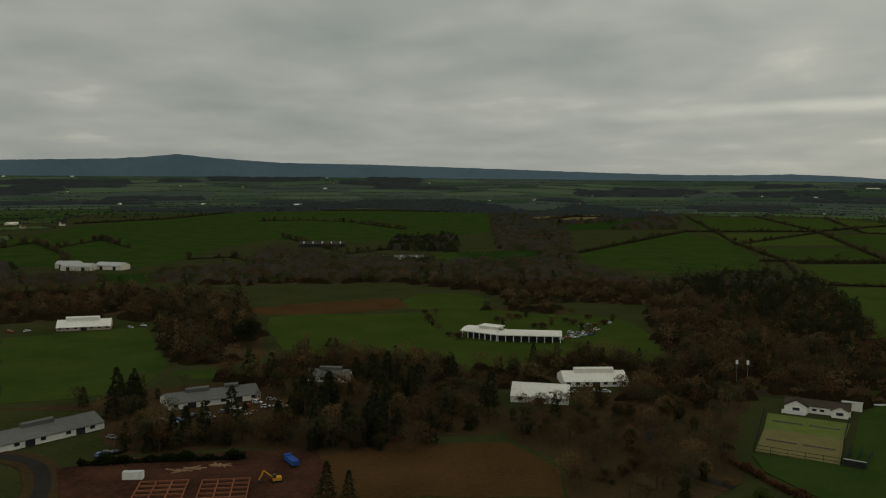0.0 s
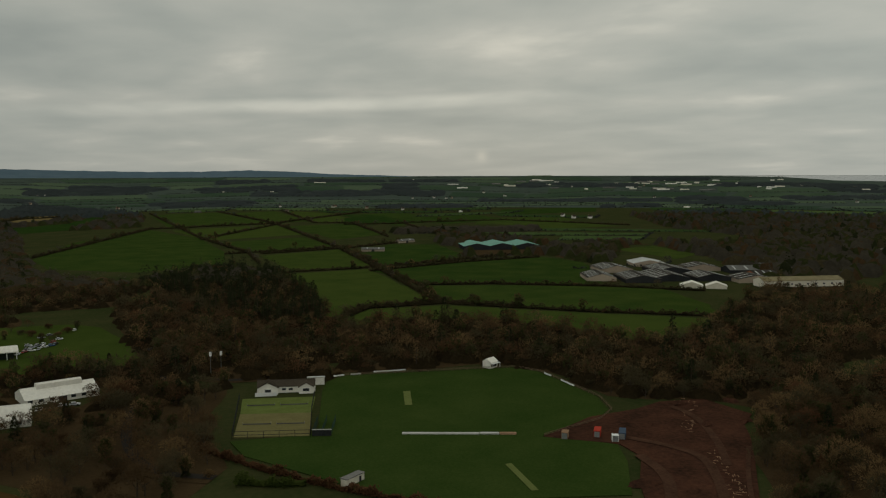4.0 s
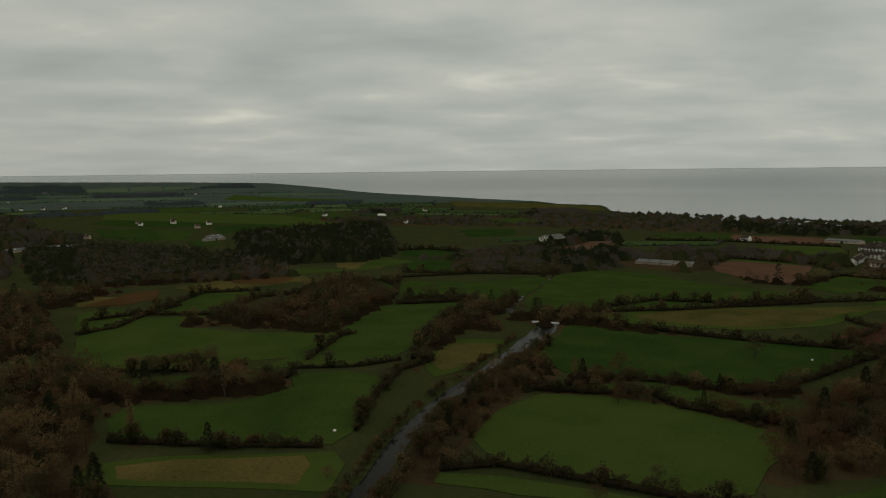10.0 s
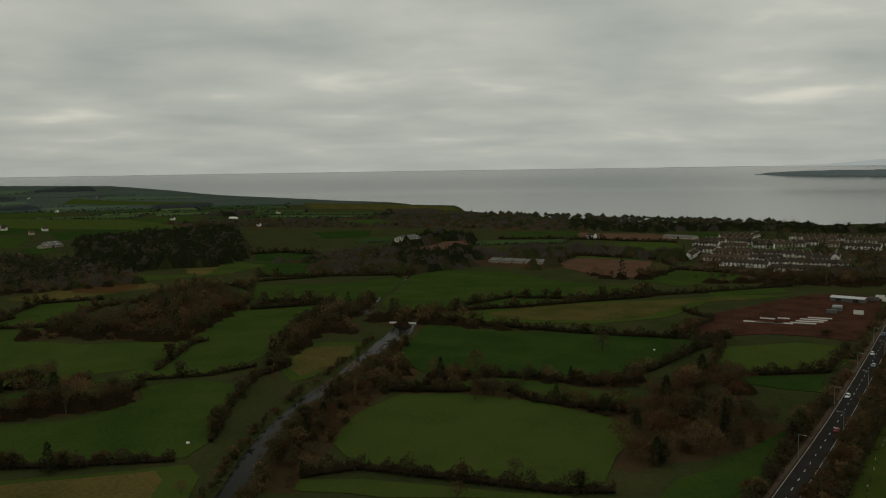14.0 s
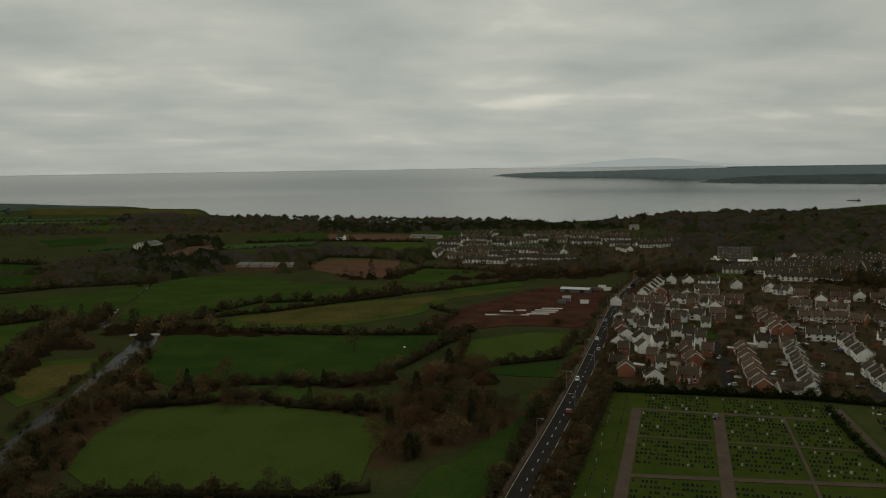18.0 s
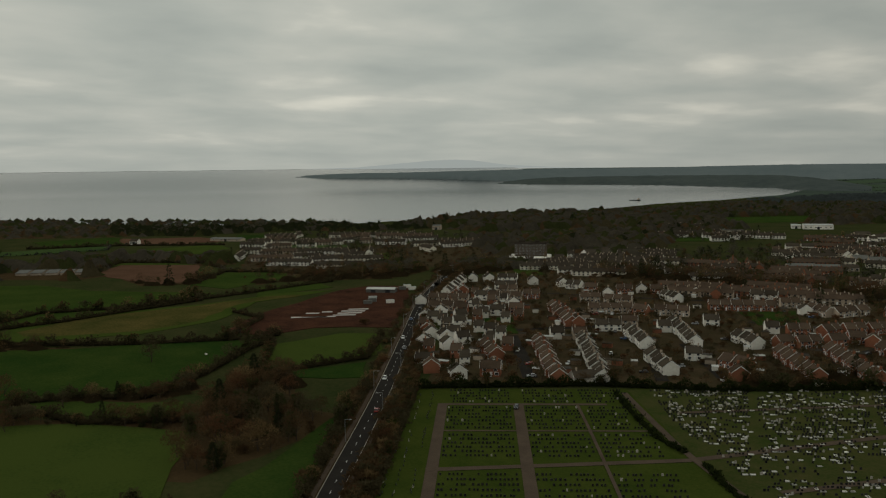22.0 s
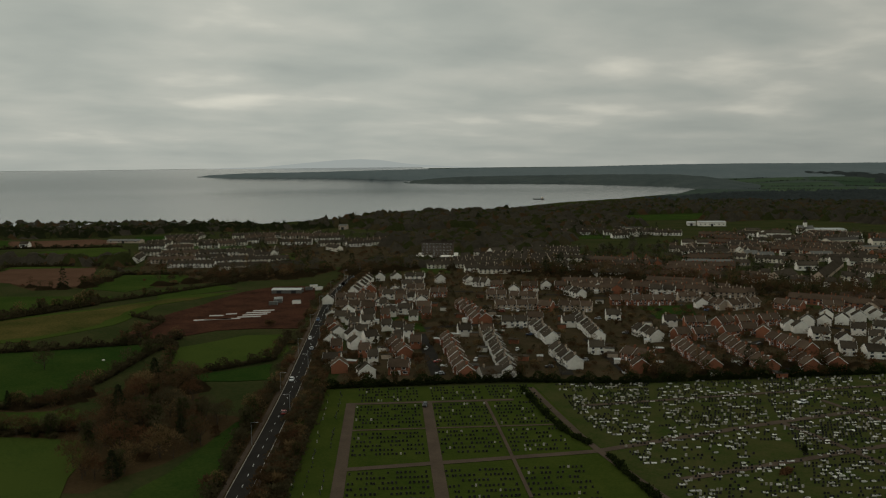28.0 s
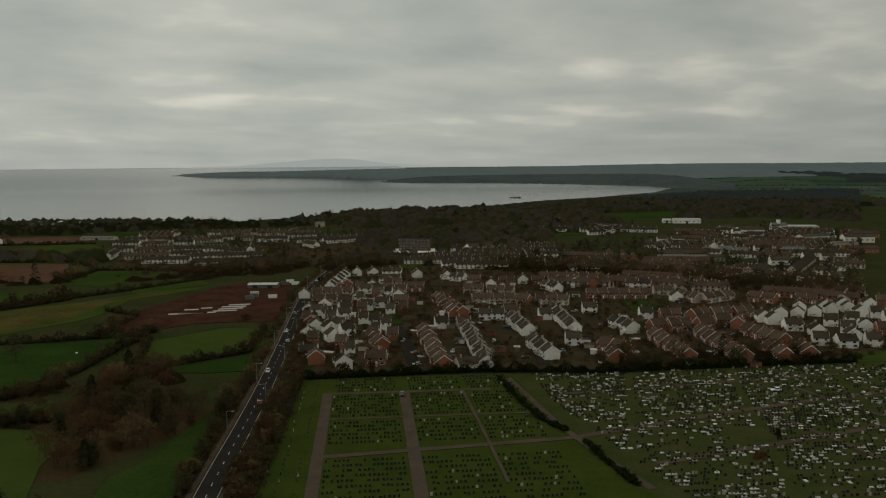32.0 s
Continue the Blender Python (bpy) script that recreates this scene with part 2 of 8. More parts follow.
# trees farther off: colours greyed, then blued, to imitate haze
far_twig = material("haze_grey_twigs", (0.051, 0.045, 0.033), (0.098, 0.084, 0.061), 3.0, island=0.12, coarse=45, leafy=True, bump=0.8)
hazy_twig = material("haze_tinted_woods", (0.046, 0.056, 0.057), (0.081, 0.094, 0.091), 6.0, island=0.12, coarse=90, leafy=True, bump=0.6)

haze_glow_mat = bpy.data.materials.new("haze_glow")  # a mountain far beyond the lake, all but lost in haze made by emission
haze_glow_mat.use_nodes = True
haze_glow_mat.node_tree.nodes["Principled BSDF"].inputs["Base Color"].default_value = (0.05, 0.06, 0.065, 1)
haze_glow_mat.node_tree.nodes["Principled BSDF"].inputs["Specular IOR Level"].default_value = 0
haze_glow_mat.node_tree.nodes["Principled BSDF"].inputs["Emission Color"].default_value = (0.295, 0.318, 0.302, 1)
haze_glow_mat.node_tree.nodes["Principled BSDF"].inputs["Emission Strength"].default_value = 1.0
# far land, its base colour shifted to blue-grey in place of haze
far_land_mat = material("haze_tinted_farmland", (0.036, 0.049, 0.041), (0.068, 0.086, 0.068), 25, coarse=160)


def water(name, rough, wave, depth_colour):
    m = bpy.data.materials.new(name)
    m.use_nodes = True
    tree = m.node_tree
    bsdf = tree.nodes["Principled BSDF"]
    bsdf.inputs["Base Color"].default_value = (*depth_colour, 1)
    bsdf.inputs["Roughness"].default_value = rough
    bsdf.inputs["IOR"].default_value = 1.33
    geo = tree.nodes.new("ShaderNodeNewGeometry")
    n = node(tree, "ShaderNodeTexNoise", Scale=1 / wave, Detail=4.0, Roughness=0.6)
    tree.links.new(geo.outputs["Position"], n.inputs["Vector"])
    b = node(tree, "ShaderNodeBump", Strength=0.14, Distance=wave * 0.1)
    tree.links.new(n.outputs["Fac"], b.inputs["Height"])
    tree.links.new(b.outputs[0], bsdf.inputs["Normal"])
    return m


lake_water = water("lake_water", 0.17, 6.0, (0.040, 0.049, 0.051))
river_water = water("river_water", 0.10, 3.0, (0.010, 0.010, 0.008))
river_water.node_tree.nodes["Principled BSDF"].inputs["Specular IOR Level"].default_value = 0.05
river_water.node_tree.nodes["Principled BSDF"].inputs["IOR"].default_value = 1.2


# ---- ground ----
def ground(x, y):
    """Height of the land: level near by, rising gently like the rim of a wide basin far out."""
    r = math.hypot(x, y)
    if r <= 3000:
        return 0.0
    return 100 * (1 - r / (r + 25100 * ((r - 3000) / 1900) ** 3))


def ground_np(xy):
    r = np.hypot(xy[:, 0], xy[:, 1])
    u = np.clip((r - 3000) / 1900, 0, None)
    return np.where(r <= 3000, 0.0, 100 * (1 - r / np.maximum(r + 25100 * u**3, 1)))


def polar(bearing, r):
    return r * math.sin(radians(bearing)), r * math.cos(radians(bearing))


def mesh_object(name, verts, faces, mats, parent=None, label="", slots=None, smooth=False):
    me = bpy.data.meshes.new(name)
    me.from_pydata(verts, [], faces)
    for m in mats if isinstance(mats, (list, tuple)) else [mats]:
        me.materials.append(m)
    if slots is not None:
        me.polygons.foreach_set("material_index", slots)
    if smooth:
        me.polygons.foreach_set("use_smooth", [True] * len(me.polygons))
    me.update()
    ob = new(name, me)
    if parent:
        ob.parent = parent
    if label:
        ob["label"] = label
    return ob


def fan_of_rings(name, bearings, inner, outer, rings, mat, lift, power=1.0, cut=False):
    """A sheet between two distances for each bearing."""
    verts, faces = [], []
    for b, r0, r1 in zip(bearings, inner, outer):
        for k in range(rings + 1):
            r = r0 + (r1 - r0) * (k / rings) ** power
            x, y = polar(b, r)
            verts.append((x, y, ground(x, y) + lift))
    for i in range(len(bearings) - 1):
        for k in range(rings):
            a = i * (rings + 1) + k
            if cut and 130 <= bearings[i] <= 184 and math.hypot(*verts[a + 1][:2]) > 4600:
                continue
            faces.append((a, a + rings + 1, a + rings + 2, a + 1))
    return mesh_object(name, verts, faces, mat, smooth=True)


all_round = [b * 2.0 for b in range(181)]


def rim(far):
    """The outer edge of the land."""
    return [far] * 181


land = fan_of_rings("ground", all_round, [0.002] * 181, rim(4960.0), 90, scrub, 0.0, 1.3, True)
tagged(land, "dark winter scrub and rough ground", "ground", kind="structure")

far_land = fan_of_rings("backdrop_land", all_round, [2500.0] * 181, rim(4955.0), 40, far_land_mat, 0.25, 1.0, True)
tagged(far_land, "distant farmland with haze in its colour, reaching the horizon", "land", kind="structure")

LAKE_NEAR = [(53, 4870), (57, 4600), (60, 4260), (66.3, 4139), (73, 4042), (78.3, 3941), (82, 3678), (84.4, 3467), (88, 3228), (92.5, 2778), (96, 2549), (97.5, 2345), (100.4, 2257),
             (100.9, 1962), (103, 1817), (106.6, 1662), (109.7, 1554), (113, 1481), (118.3, 1440), (121.9, 1445), (128.3, 1560), (135.9, 1740), (140, 1860),
             (143.5, 2120), (147.4, 2327), (151, 2689), (152.4, 3200)]
LAKE_FAR = [(53, 4890), (134, 4890), (136, 3700), (140, 3600), (145, 3560), (149, 3500), (151, 3400), (152.4, 3230)]
lake_b = list(np.arange(53, 152.41, 0.35))
near_r = np.interp(lake_b, *zip(*LAKE_NEAR)) + [6 * math.sin(b * 9) + 5 * math.sin(b * 23) for b in lake_b]
far_r = np.interp(lake_b, *zip(*LAKE_FAR))
lake = fan_of_rings("water", lake_b, near_r, np.maximum(far_r, near_r + 1), 40, lake_water, 0.6, 1.4)
tagged(lake, "wide grey lake under an overcast sky", "lake", kind="structure")


def inside(pts, poly):
    """Which of the points lie in the polygon."""
    x, y = pts[:, 0], pts[:, 1]
    hit = np.zeros(len(pts), bool)
    for (x0, y0), (x1, y1) in zip(poly, poly[1:] + poly[:1]):
        if y0 != y1:
            hit ^= ((y0 > y) != (y1 > y)) & (x < (x1 - x0) * (y - y0) / (y1 - y0) + x0)
    return hit


def sheet(name, outline, mat, lift, label, category, wobble=0.0, rim=0.4):
    """A patch of ground with a slightly uneven edge and a low rim."""
    pts = []
    for (x0, y0), (x1, y1) in zip(outline, outline[1:] + outline[:1]):
        n = max(1, int(math.hypot(x1 - x0, y1 - y0) / 14)) if wobble else 1
        for k in range(n):
            u = k / n
            x, y = x0 + (x1 - x0) * u, y0 + (y1 - y0) * u
            w = wobble if k else 0
            pts.append((x + w * noise.noise((x * 0.06, y * 0.06, 1)), y + w * noise.noise((x * 0.06, y * 0.06, 7))))
    if sum(a[0] * b[1] - b[0] * a[1] for a, b in zip(pts, pts[1:] + pts[:1])) < 0:
        pts.reverse()
    n = len(pts)
    verts = [(x, y, ground(x, y) + lift) for x, y in pts] + [(x, y, ground(x, y) - rim) for x, y in pts]
    faces = []
    for a, b, c in tessellate_polygon([[Vector((x, y, 0)) for x, y in pts]]):
        (ax, ay), (bx, by), (cx, cy) = pts[a], pts[b], pts[c]
        up = (bx - ax) * (cy - ay) - (by - ay) * (cx - ax)
        faces.append((a, b, c) if up > 0 else (a, c, b))
    faces += [(i, i + n, (i + 1) % n + n, (i + 1) % n) for i in range(n)]
    me = bpy.data.meshes.new(name)
    me.from_pydata(verts, [], faces)
    me.materials.append(mat)
    me.update()
    return tagged(new(name, me), label, category, kind="structure")


FIELD_WORDS = {
    "meadow": ("pasture", "dark green winter pasture"), "lawn": ("lawn", "bright green mown lawn"), "outfield": ("cricket_field", "mown green cricket field"), "rough": ("rough_pasture", "yellowish rough grass pasture"),
    "bracken": ("bracken_field", "brown bracken field beside woodland"), "stubble": ("stubble_field", "pale straw-coloured stubble field"),
    "plough": ("ploughed_field", "bare reddish-brown ploughed field"), "earth": ("bare_earth", "churned red-brown earth"),
}
MOWN = []
TAKEN = []  # outlines that already have a use
STEP = [0]


def field(kind, outline, wobble=4.0, lift=0.12):
    name, label = FIELD_WORDS[kind]
    STEP[0] += 1
    TAKEN.append(outline)
    if kind in ("meadow", "lawn", "outfield", "stubble", "plough"):
        MOWN.append(outline)
    return sheet(name, outline, grass[kind], lift + (0.0026 * (STEP[0] % 90) if kind != "outfield" else 0), label, name.replace("_", " "), wobble=wobble)


# fields, each by its corners in metres from the start of the flight
field("meadow", [(-261, 507), (-234, 523), (-186, 548), (-161, 490), (-139, 442), (-136, 391), (-155, 374), (-187, 362)])
field("meadow", [(-623, 1222), (-653, 1619), (-512, 2212), (-205, 2377), (150, 2263), (104, 1528), (-44, 1324), (-141, 1248), (-251, 1303), (-294, 1138), (-292, 935), (-335, 887), (-465, 911)])
field("meadow", [(-328, 836), (-283, 854), (-260, 782), (-289, 764)])
field("lawn", [(-115, 591), (-100, 603), (-52, 605), (-8, 617), (13, 632), (-27, 635), (-25, 682), (-9, 719), (29, 714), (46, 679), (34, 632), (91, 611), (125, 600), (136, 578), (137, 521), (130, 456), (114, 442), (96, 455), (72, 463), (55, 451), (39, 437), (21, 430), (6, 442), (-3, 461), (-21, 449), (-46, 460), (-64, 459), (-83, 470), (-102, 527)])
field("bracken", [(-150, 622), (-100, 655), (-31, 690), (-20, 640), (-60, 612), (-117, 600)])
field("bracken", [(-45, 294), (-14, 311), (28, 313), (43, 285), (41, 258), (-43, 257)])
field("meadow", [(-133, 423), (-102, 436), (-83, 430), (-86, 414), (-120, 409)])
field("meadow", [(184, 1088), (279, 1324), (455, 1541), (456, 1291), (401, 1046), (340, 887), (242, 883), (178, 970)])
field("meadow", [(481, 1503), (700, 1552), (623, 1273), (449, 1244)])
field("meadow", [(621, 2104), (803, 2141), (713, 1608), (497, 1569)])
field("meadow", [(794, 2076), (954, 2117), (811, 1632), (724, 1606)])
field("meadow", [(984, 2113), (1014, 1918), (896, 1576), (786, 1556)])
field("meadow", [(693, 1499), (836, 1492), (727, 1192), (616, 1146)])
field("meadow", [(442, 1200), (596, 1216), (552, 1034), (432, 1007)])
field("meadow", [(417, 972), (549, 993), (475, 798), (381, 802)])
field("meadow", [(354, 777), (450, 768), (378, 544), (316, 552), (267, 508), (319, 628)])
field("meadow", [(1053, 1828), (1193, 1860), (1057, 1509), (868, 1369)])
field("stubble", [(229, 2075), (439, 2233), (400, 1963), (297, 1830), (216, 1867)])
field("meadow", [(223, 1733), (375, 1840), (484, 2094), (505, 1973), (355, 1631), (256, 1577)])
field("meadow", [(27, 1102), (133, 1149), (132, 1028), (37, 998)])
field("meadow", [(995, 1839), (1064, 1793), (966, 1427), (900, 1494)])
field("meadow", [(1491, 1818), (1815, 1783), (1605, 1576), (1280, 1581)])
field("meadow", [(1153, 1484), (1374, 1455), (1264, 1305), (1016, 1325)])
field("meadow", [(446, 755), (568, 764), (681, 760), (677, 684), (597, 577), (553, 538), (482, 603), (428, 637)])
field("meadow", [(381, 536), (421, 623), (472, 592), (545, 523), (574, 484), (533, 404), (501, 371), (443, 438)])
field("meadow", [(293, 522), (314, 538), (370, 522), (434, 429), (488, 362), (451, 342), (389, 338), (373, 419), (322, 464), (266, 492)])
field("meadow", [(631, 1020), (684, 978), (618, 827), (517, 787), (474, 794), (531, 922)])
field("meadow", [(824, 779), (905, 781), (856, 664), (789, 647)])
field("meadow", [(1019, 1602), (1269, 1658), (1183, 1437), (976, 1358)])
field("meadow", [(937, 1706), (1038, 1692), (928, 1441), (806, 1469)])
field("meadow", [(1064, 1341), (1220, 1292), (1195, 1114), (1039, 1129)])
field("meadow", [(1637, 686), (1963, 710), (2003, 584), (1732, 410), (1521, 445), (1510, 526)])
field("meadow", [(1422, 536), (1460, 427), (1236, 380), (1217, 443)])
field("meadow", [(1552, 427), (1627, 274), (1507, 188), (1371, 250), (1350, 358)])
field("meadow", [(2697, 1263), (2863, 1074), (2394, 933), (2264, 1029)])
field("meadow", [(2235, 792), (2429, 640), (2144, 565), (2044, 710)])
field("meadow", [(1862, 415), (1995, 254), (1756, 201), (1687, 330)])
field("meadow", [(1195, 367), (1279, 357), (1156, 307), (1121, 329)])
field("meadow", [(594, 262), (617, 249), (591, 215), (543, 213), (519, 230)])
field("meadow", [(600, 216), (688, 199), (697, 161), (671, 149), (620, 164), (587, 189)])
field("meadow", [(507, 225), (573, 211), (581, 166), (537, 170), (517, 122), (515, 71), (511, 57), (447, 86), (438, 112), (421, 122), (419, 167), (417, 179), (443, 198)])
field("meadow", [(522, 69), (615, 52), (631, 36), (628, -14), (603, -5), (514, 17), (466, 22), (429, 43), (424, 82), (422, 103), (447, 86)])
field("meadow", [(337, 140), (356, 138), (358, 100), (366, 88), (386, 73), (408, 79), (416, 53), (405, 37), (374, 34), (320, 38), (303, 45), (302, 64), (307, 110), (316, 131)])
field("meadow", [(399, 156), (411, 124), (394, 114), (379, 123), (377, 148)])
field("lawn", [(282, 129), (291, 105), (292, 77), (295, 43), (282, 38), (257, 40), (266, 122)])
field("rough", [(281.6, 115.0), (288.1, 97.8), (288.8, 77.6), (291.0, 53.1), (281.6, 49.5), (263.6, 51.0), (270.1, 110.0)], 9.0)
field("lawn", [(438, 15), (491, 0), (487, -31), (465, -29), (411, -2), (401, 9)])
field("rough", [(440.7, 9.7), (480.5, -1.6), (477.5, -24.8), (461.0, -23.3), (420.5, -3.1), (413.0, 5.2)], 9.0)
field("rough", [(722, 236), (787, 197), (801, 138), (766, 123), (724, 167), (699, 211)])
field("rough", [(667, 293), (672, 258), (638, 245), (623, 275)])
field("rough", [(911, 121), (942, 51), (850, 69), (838, 106)])
field("meadow", [(667, 38), (755, 62), (748, 22), (745, -37), (777, -80), (759, -89), (654, -58), (644, -14)])
field("meadow", [(943, 57), (918, -10), (818, -3), (817, 40)])
field("meadow", [(1048, 56), (1048, -6), (953, -11), (960, 52)])
field("meadow", [(1376, -18), (1377, -110), (1260, -100), (1235, -32)])
field("meadow", [(862, 167), (847, 94), (969, 78), (907, 37), (841, 79), (815, 132), (811, 158)])
field("meadow", [(612, -50), (790, -101), (816, -137), (785, -186), (718, -210), (635, -281), (613, -261), (607, -199), (591, -167), (590, -105), (588, -65)])
field("lawn", [(565, -100), (585, -136), (594, -181), (589, -265), (597, -321), (582, -357), (570, -283), (519, -228), (507, -173), (530, -116), (544, -100)])
field("rough", [(564.4, -121.1), (580.4, -149.9), (587.6, -185.9), (583.6, -253.1), (590.0, -297.9), (578.0, -326.7), (568.4, -267.5), (527.6, -223.5), (518.0, -179.5), (536.4, -133.9), (547.6, -121.1)], 9.0)
field("meadow", [(443, -43), (532, -73), (503, -116), (474, -168), (451, -227), (432, -210), (397, -167), (379, -133), (400, -91), (407, -54)])
field("meadow", [(307, -6), (345, -18), (369, -38), (365, -62), (345, -92), (314, -116), (305, -121), (274, -101), (251, -88), (249, -72), (267, -40), (280, -13)])
field("meadow", [(381, -50), (391, -89), (359, -120), (348, -136), (325, -124), (347, -103), (371, -82)])
field("meadow", [(427, -221), (428, -265), (411, -284), (367, -248), (371, -207), (399, -199)])
field("meadow", [(365, -197), (357, -235), (331, -216), (352, -193)])
field("meadow", [(273, 6), (269, -14), (258, -38), (242, -74), (236, -73), (264, 8)])
field("meadow", [(248, -110), (265, -140), (286, -170), (279, -172), (235, -133), (220, -119), (229, -94)])
field("plough", [(824, -248), (886, -293), (828, -352), (710, -298), (716, -262)])
field("plough", [(1066, -157), (1137, -193), (1140, -225), (980, -192), (978, -152)])
field("meadow", [(1255, -300), (1235, -411), (1145, -380), (1167, -295)])
field("plough", [(1223, -409), (1125, -484), (1059, -447), (1123, -381)])
field("meadow", [(1041, -369), (1007, -457), (935, -431), (938, -345)])
field("meadow", [(690, -284), (750, -344), (711, -389), (676, -365), (649, -297)])
field("meadow", [(634, -316), (630, -371), (596, -365), (595, -296)])
field("meadow", [(1150, -549), (1129, -612), (1066, -578), (1082, -525)])
field("meadow", [(798, -498), (788, -562), (734, -522), (748, -467)])
field("meadow", [(585, -556), (576, -581), (529, -545), (543, -524)])
field("meadow", [(309, -496), (287, -527), (262, -488), (277, -465)])
field("meadow", [(868, -1336), (775, -1484), (696, -1331), (773, -1224)])
field("lawn", [(139, -429), (126, -445), (113, -427), (130, -410)])
field("meadow", [(409, -356), (398, -376), (357, -342), (372, -323)])
field("meadow", [(860, -928), (871, -978), (797, -894), (800, -867)])
field("meadow", [(675, -934), (645, -1004), (610, -936), (641, -892)])
field("meadow", [(413, -739), (401, -787), (376, -731), (388, -700)])

field("rough", [(2633, -10), (2452, -206), (2157, -378), (1956, -366), (2069, -214), (2235, -26)])
field("bracken", [(779, 202), (822, 191), (824, 158), (776, 142), (738, 152), (747, 189)])
field("bracken", [(638, 271), (697, 258), (710, 243), (659, 230), (631, 242), (619, 272)])
field("meadow", [(2104, 836), (2033, 602), (1890, 356), (1571, 192), (1510, 205), (1596, 366), (1743, 635), (1798, 728)])
field("meadow", [(1474, 608), (1491, 514), (1249, 418), (1202, 440), (1315, 534)])
field("meadow", [(3329, 824), (3124, 585), (2805, 264), (2613, 264), (2774, 520), (2945, 770)])
field("meadow", [(1673, -68), (1698, -153), (1586, -174), (1512, -116)])
field("plough", [(1049, -131), (1141, -191), (1058, -204), (976, -182), (960, -135)])
field("meadow", [(1257, -301), (1255, -410), (1168, -378), (1186, -295)])
field("plough", [(1214, -401), (1165, -497), (1094, -508), (1064, -481), (1132, -381)])
field("meadow", [(1044, -368), (1035, -468), (967, -454), (963, -348)])
field("meadow", [(908, -281), (893, -334), (836, -351), (866, -274)])
field("meadow", [(-7, 1095), (75, 1126), (88, 1014), (7, 956)])


def ribbon(name, line, width, mat, lift, label, category):
    """A strip of even width along a line, smoothed at the bends."""
    pts = [Vector((*p, 0)) for p in line]
    for _ in range(3):
        finer = [pts[0]]
        for a, b in zip(pts, pts[1:]):
            finer += [a * 0.75 + b * 0.25, a * 0.25 + b * 0.75]
        pts = finer + [pts[-1]]
    verts, faces = [], []
    for i, p in enumerate(pts):
        way = (pts[min(i + 1, len(pts) - 1)] - pts[max(i - 1, 0)]).normalized()
        side = Vector((-way.y, way.x, 0)) * width / 2
        for q in (p + side, p - side):
            verts.append((q.x, q.y, ground(q.x, q.y) + lift))
        if i:
            faces.append((2 * i - 2, 2 * i - 1, 2 * i + 1, 2 * i))
    ob = mesh_object(name, verts, faces, mat)
    return tagged(ob, label, category, kind="structure"), pts


def road(line, width):
    ribbon("verge", line, width + 7, litter, 0.24, "rough grass verge along a road", "verge")
    return ribbon("road", line, width, asphalt, 0.30, "two-lane asphalt main road" if width > 6 else "narrow asphalt road", "road")


main_road, ROAD_LINE = road([(211, -120), (221, -129), (287, -192), (380, -276), (508, -390), (620, -516)], 6.6)
road([(620, -516), (648, -577), (665, -633), (649, -660)], 5)
road([(144, 521), (139, 436), (142, 395), (165, 385)], 4)
road([(139, 436), (107, 384), (84, 331), (80, 285), (97, 267)], 4)
road([(-169, 296), (-140, 292), (-126, 271), (-119, 248)], 5)
sheet("water", [(229, 40), (248, 35), (271, 30), (298, 26), (325, 20), (351, 12), (375, 4), (397, -6), (421, -15), (452, -27), (497, -43), (529, -54), (531, -66), (494, -56), (474, -46), (447, -34), (417, -19), (389, -11), (373, -4), (342, 6), (321, 14), (294, 19), (269, 23), (246, 28), (226, 32)], river_water, 0.20, "dark river reflecting the sky", "river", wobble=2.0)
sheet("water", [(530, -53), (556, -54), (585, -37), (621, -46), (688, -63), (754, -88), (833, -110), (832, -111), (753, -89), (687, -64), (620, -50), (592, -44), (553, -67), (530, -67)], river_water, 0.21, "shallow river above a weir", "river", wobble=0.8)

# hills on the horizon: bearing and height in degrees
HILLS = [(-40, 0.5), (-33, 0.6), (-26.8, 0.73), (-20.6, 0.90), (-18.2, 1.07), (-16.7, 1.24), (-15.4, 1.1), (-13.7, 0.96), (-10, 0.74), (-4.6, 0.69), (1.1, 0.55), (8.6, 0.34), (12.8, 0.23),
         (16, 0.17), (19.5, 0.18), (22.6, 0.25), (25.1, 0.18), (28, 0.0), (35, -0.2), (48, -0.34), (57, -0.42), (62, -0.50), (70, -0.6)]
FAR_SHORE = [(80, -0.36), (93, -0.27), (104, -0.22), (112, -0.15), (119.5, -0.17), (123.8, -0.07), (126.8, 0.18), (128.5, 0.32), (130.2, 0.38), (131.5, 0.30), (133.6, 0.0), (137, -0.2), (142, -0.3)]
# headlands: bearing, distance of the waterline, height of the skyline
FAR_HEAD = [(119.6, 4028, -0.66), (120.3, 4000, -0.54), (121.7, 3941, -0.47), (123.9, 3915, -0.42), (126.1, 3895, -0.42), (129, 3850, -0.38), (132.8, 3739, -0.32), (136.6, 3700, -0.28), (140.4, 3690, -0.28),
            (144, 3690, -0.26), (147.8, 3690, -0.20), (151.3, 3690, -0.16), (154.8, 3700, -0.15), (159.7, 3760, -0.18), (164, 3800, -0.18), (172, 3900, -0.1), (185, 3900, 0.1)]
NEAR_HEAD = [(132.97, 3596, -1.24), (133.7, 3580, -1.06), (135, 3560, -0.93), (136.6, 3545, -0.84), (140.4, 3515, -0.80), (144, 3479, -0.78), (147.8, 3385, -0.78), (150.6, 3303, -0.80), (152.3, 3115, -0.92), (154, 3060, -1.15), (156, 3040, -1.5)]


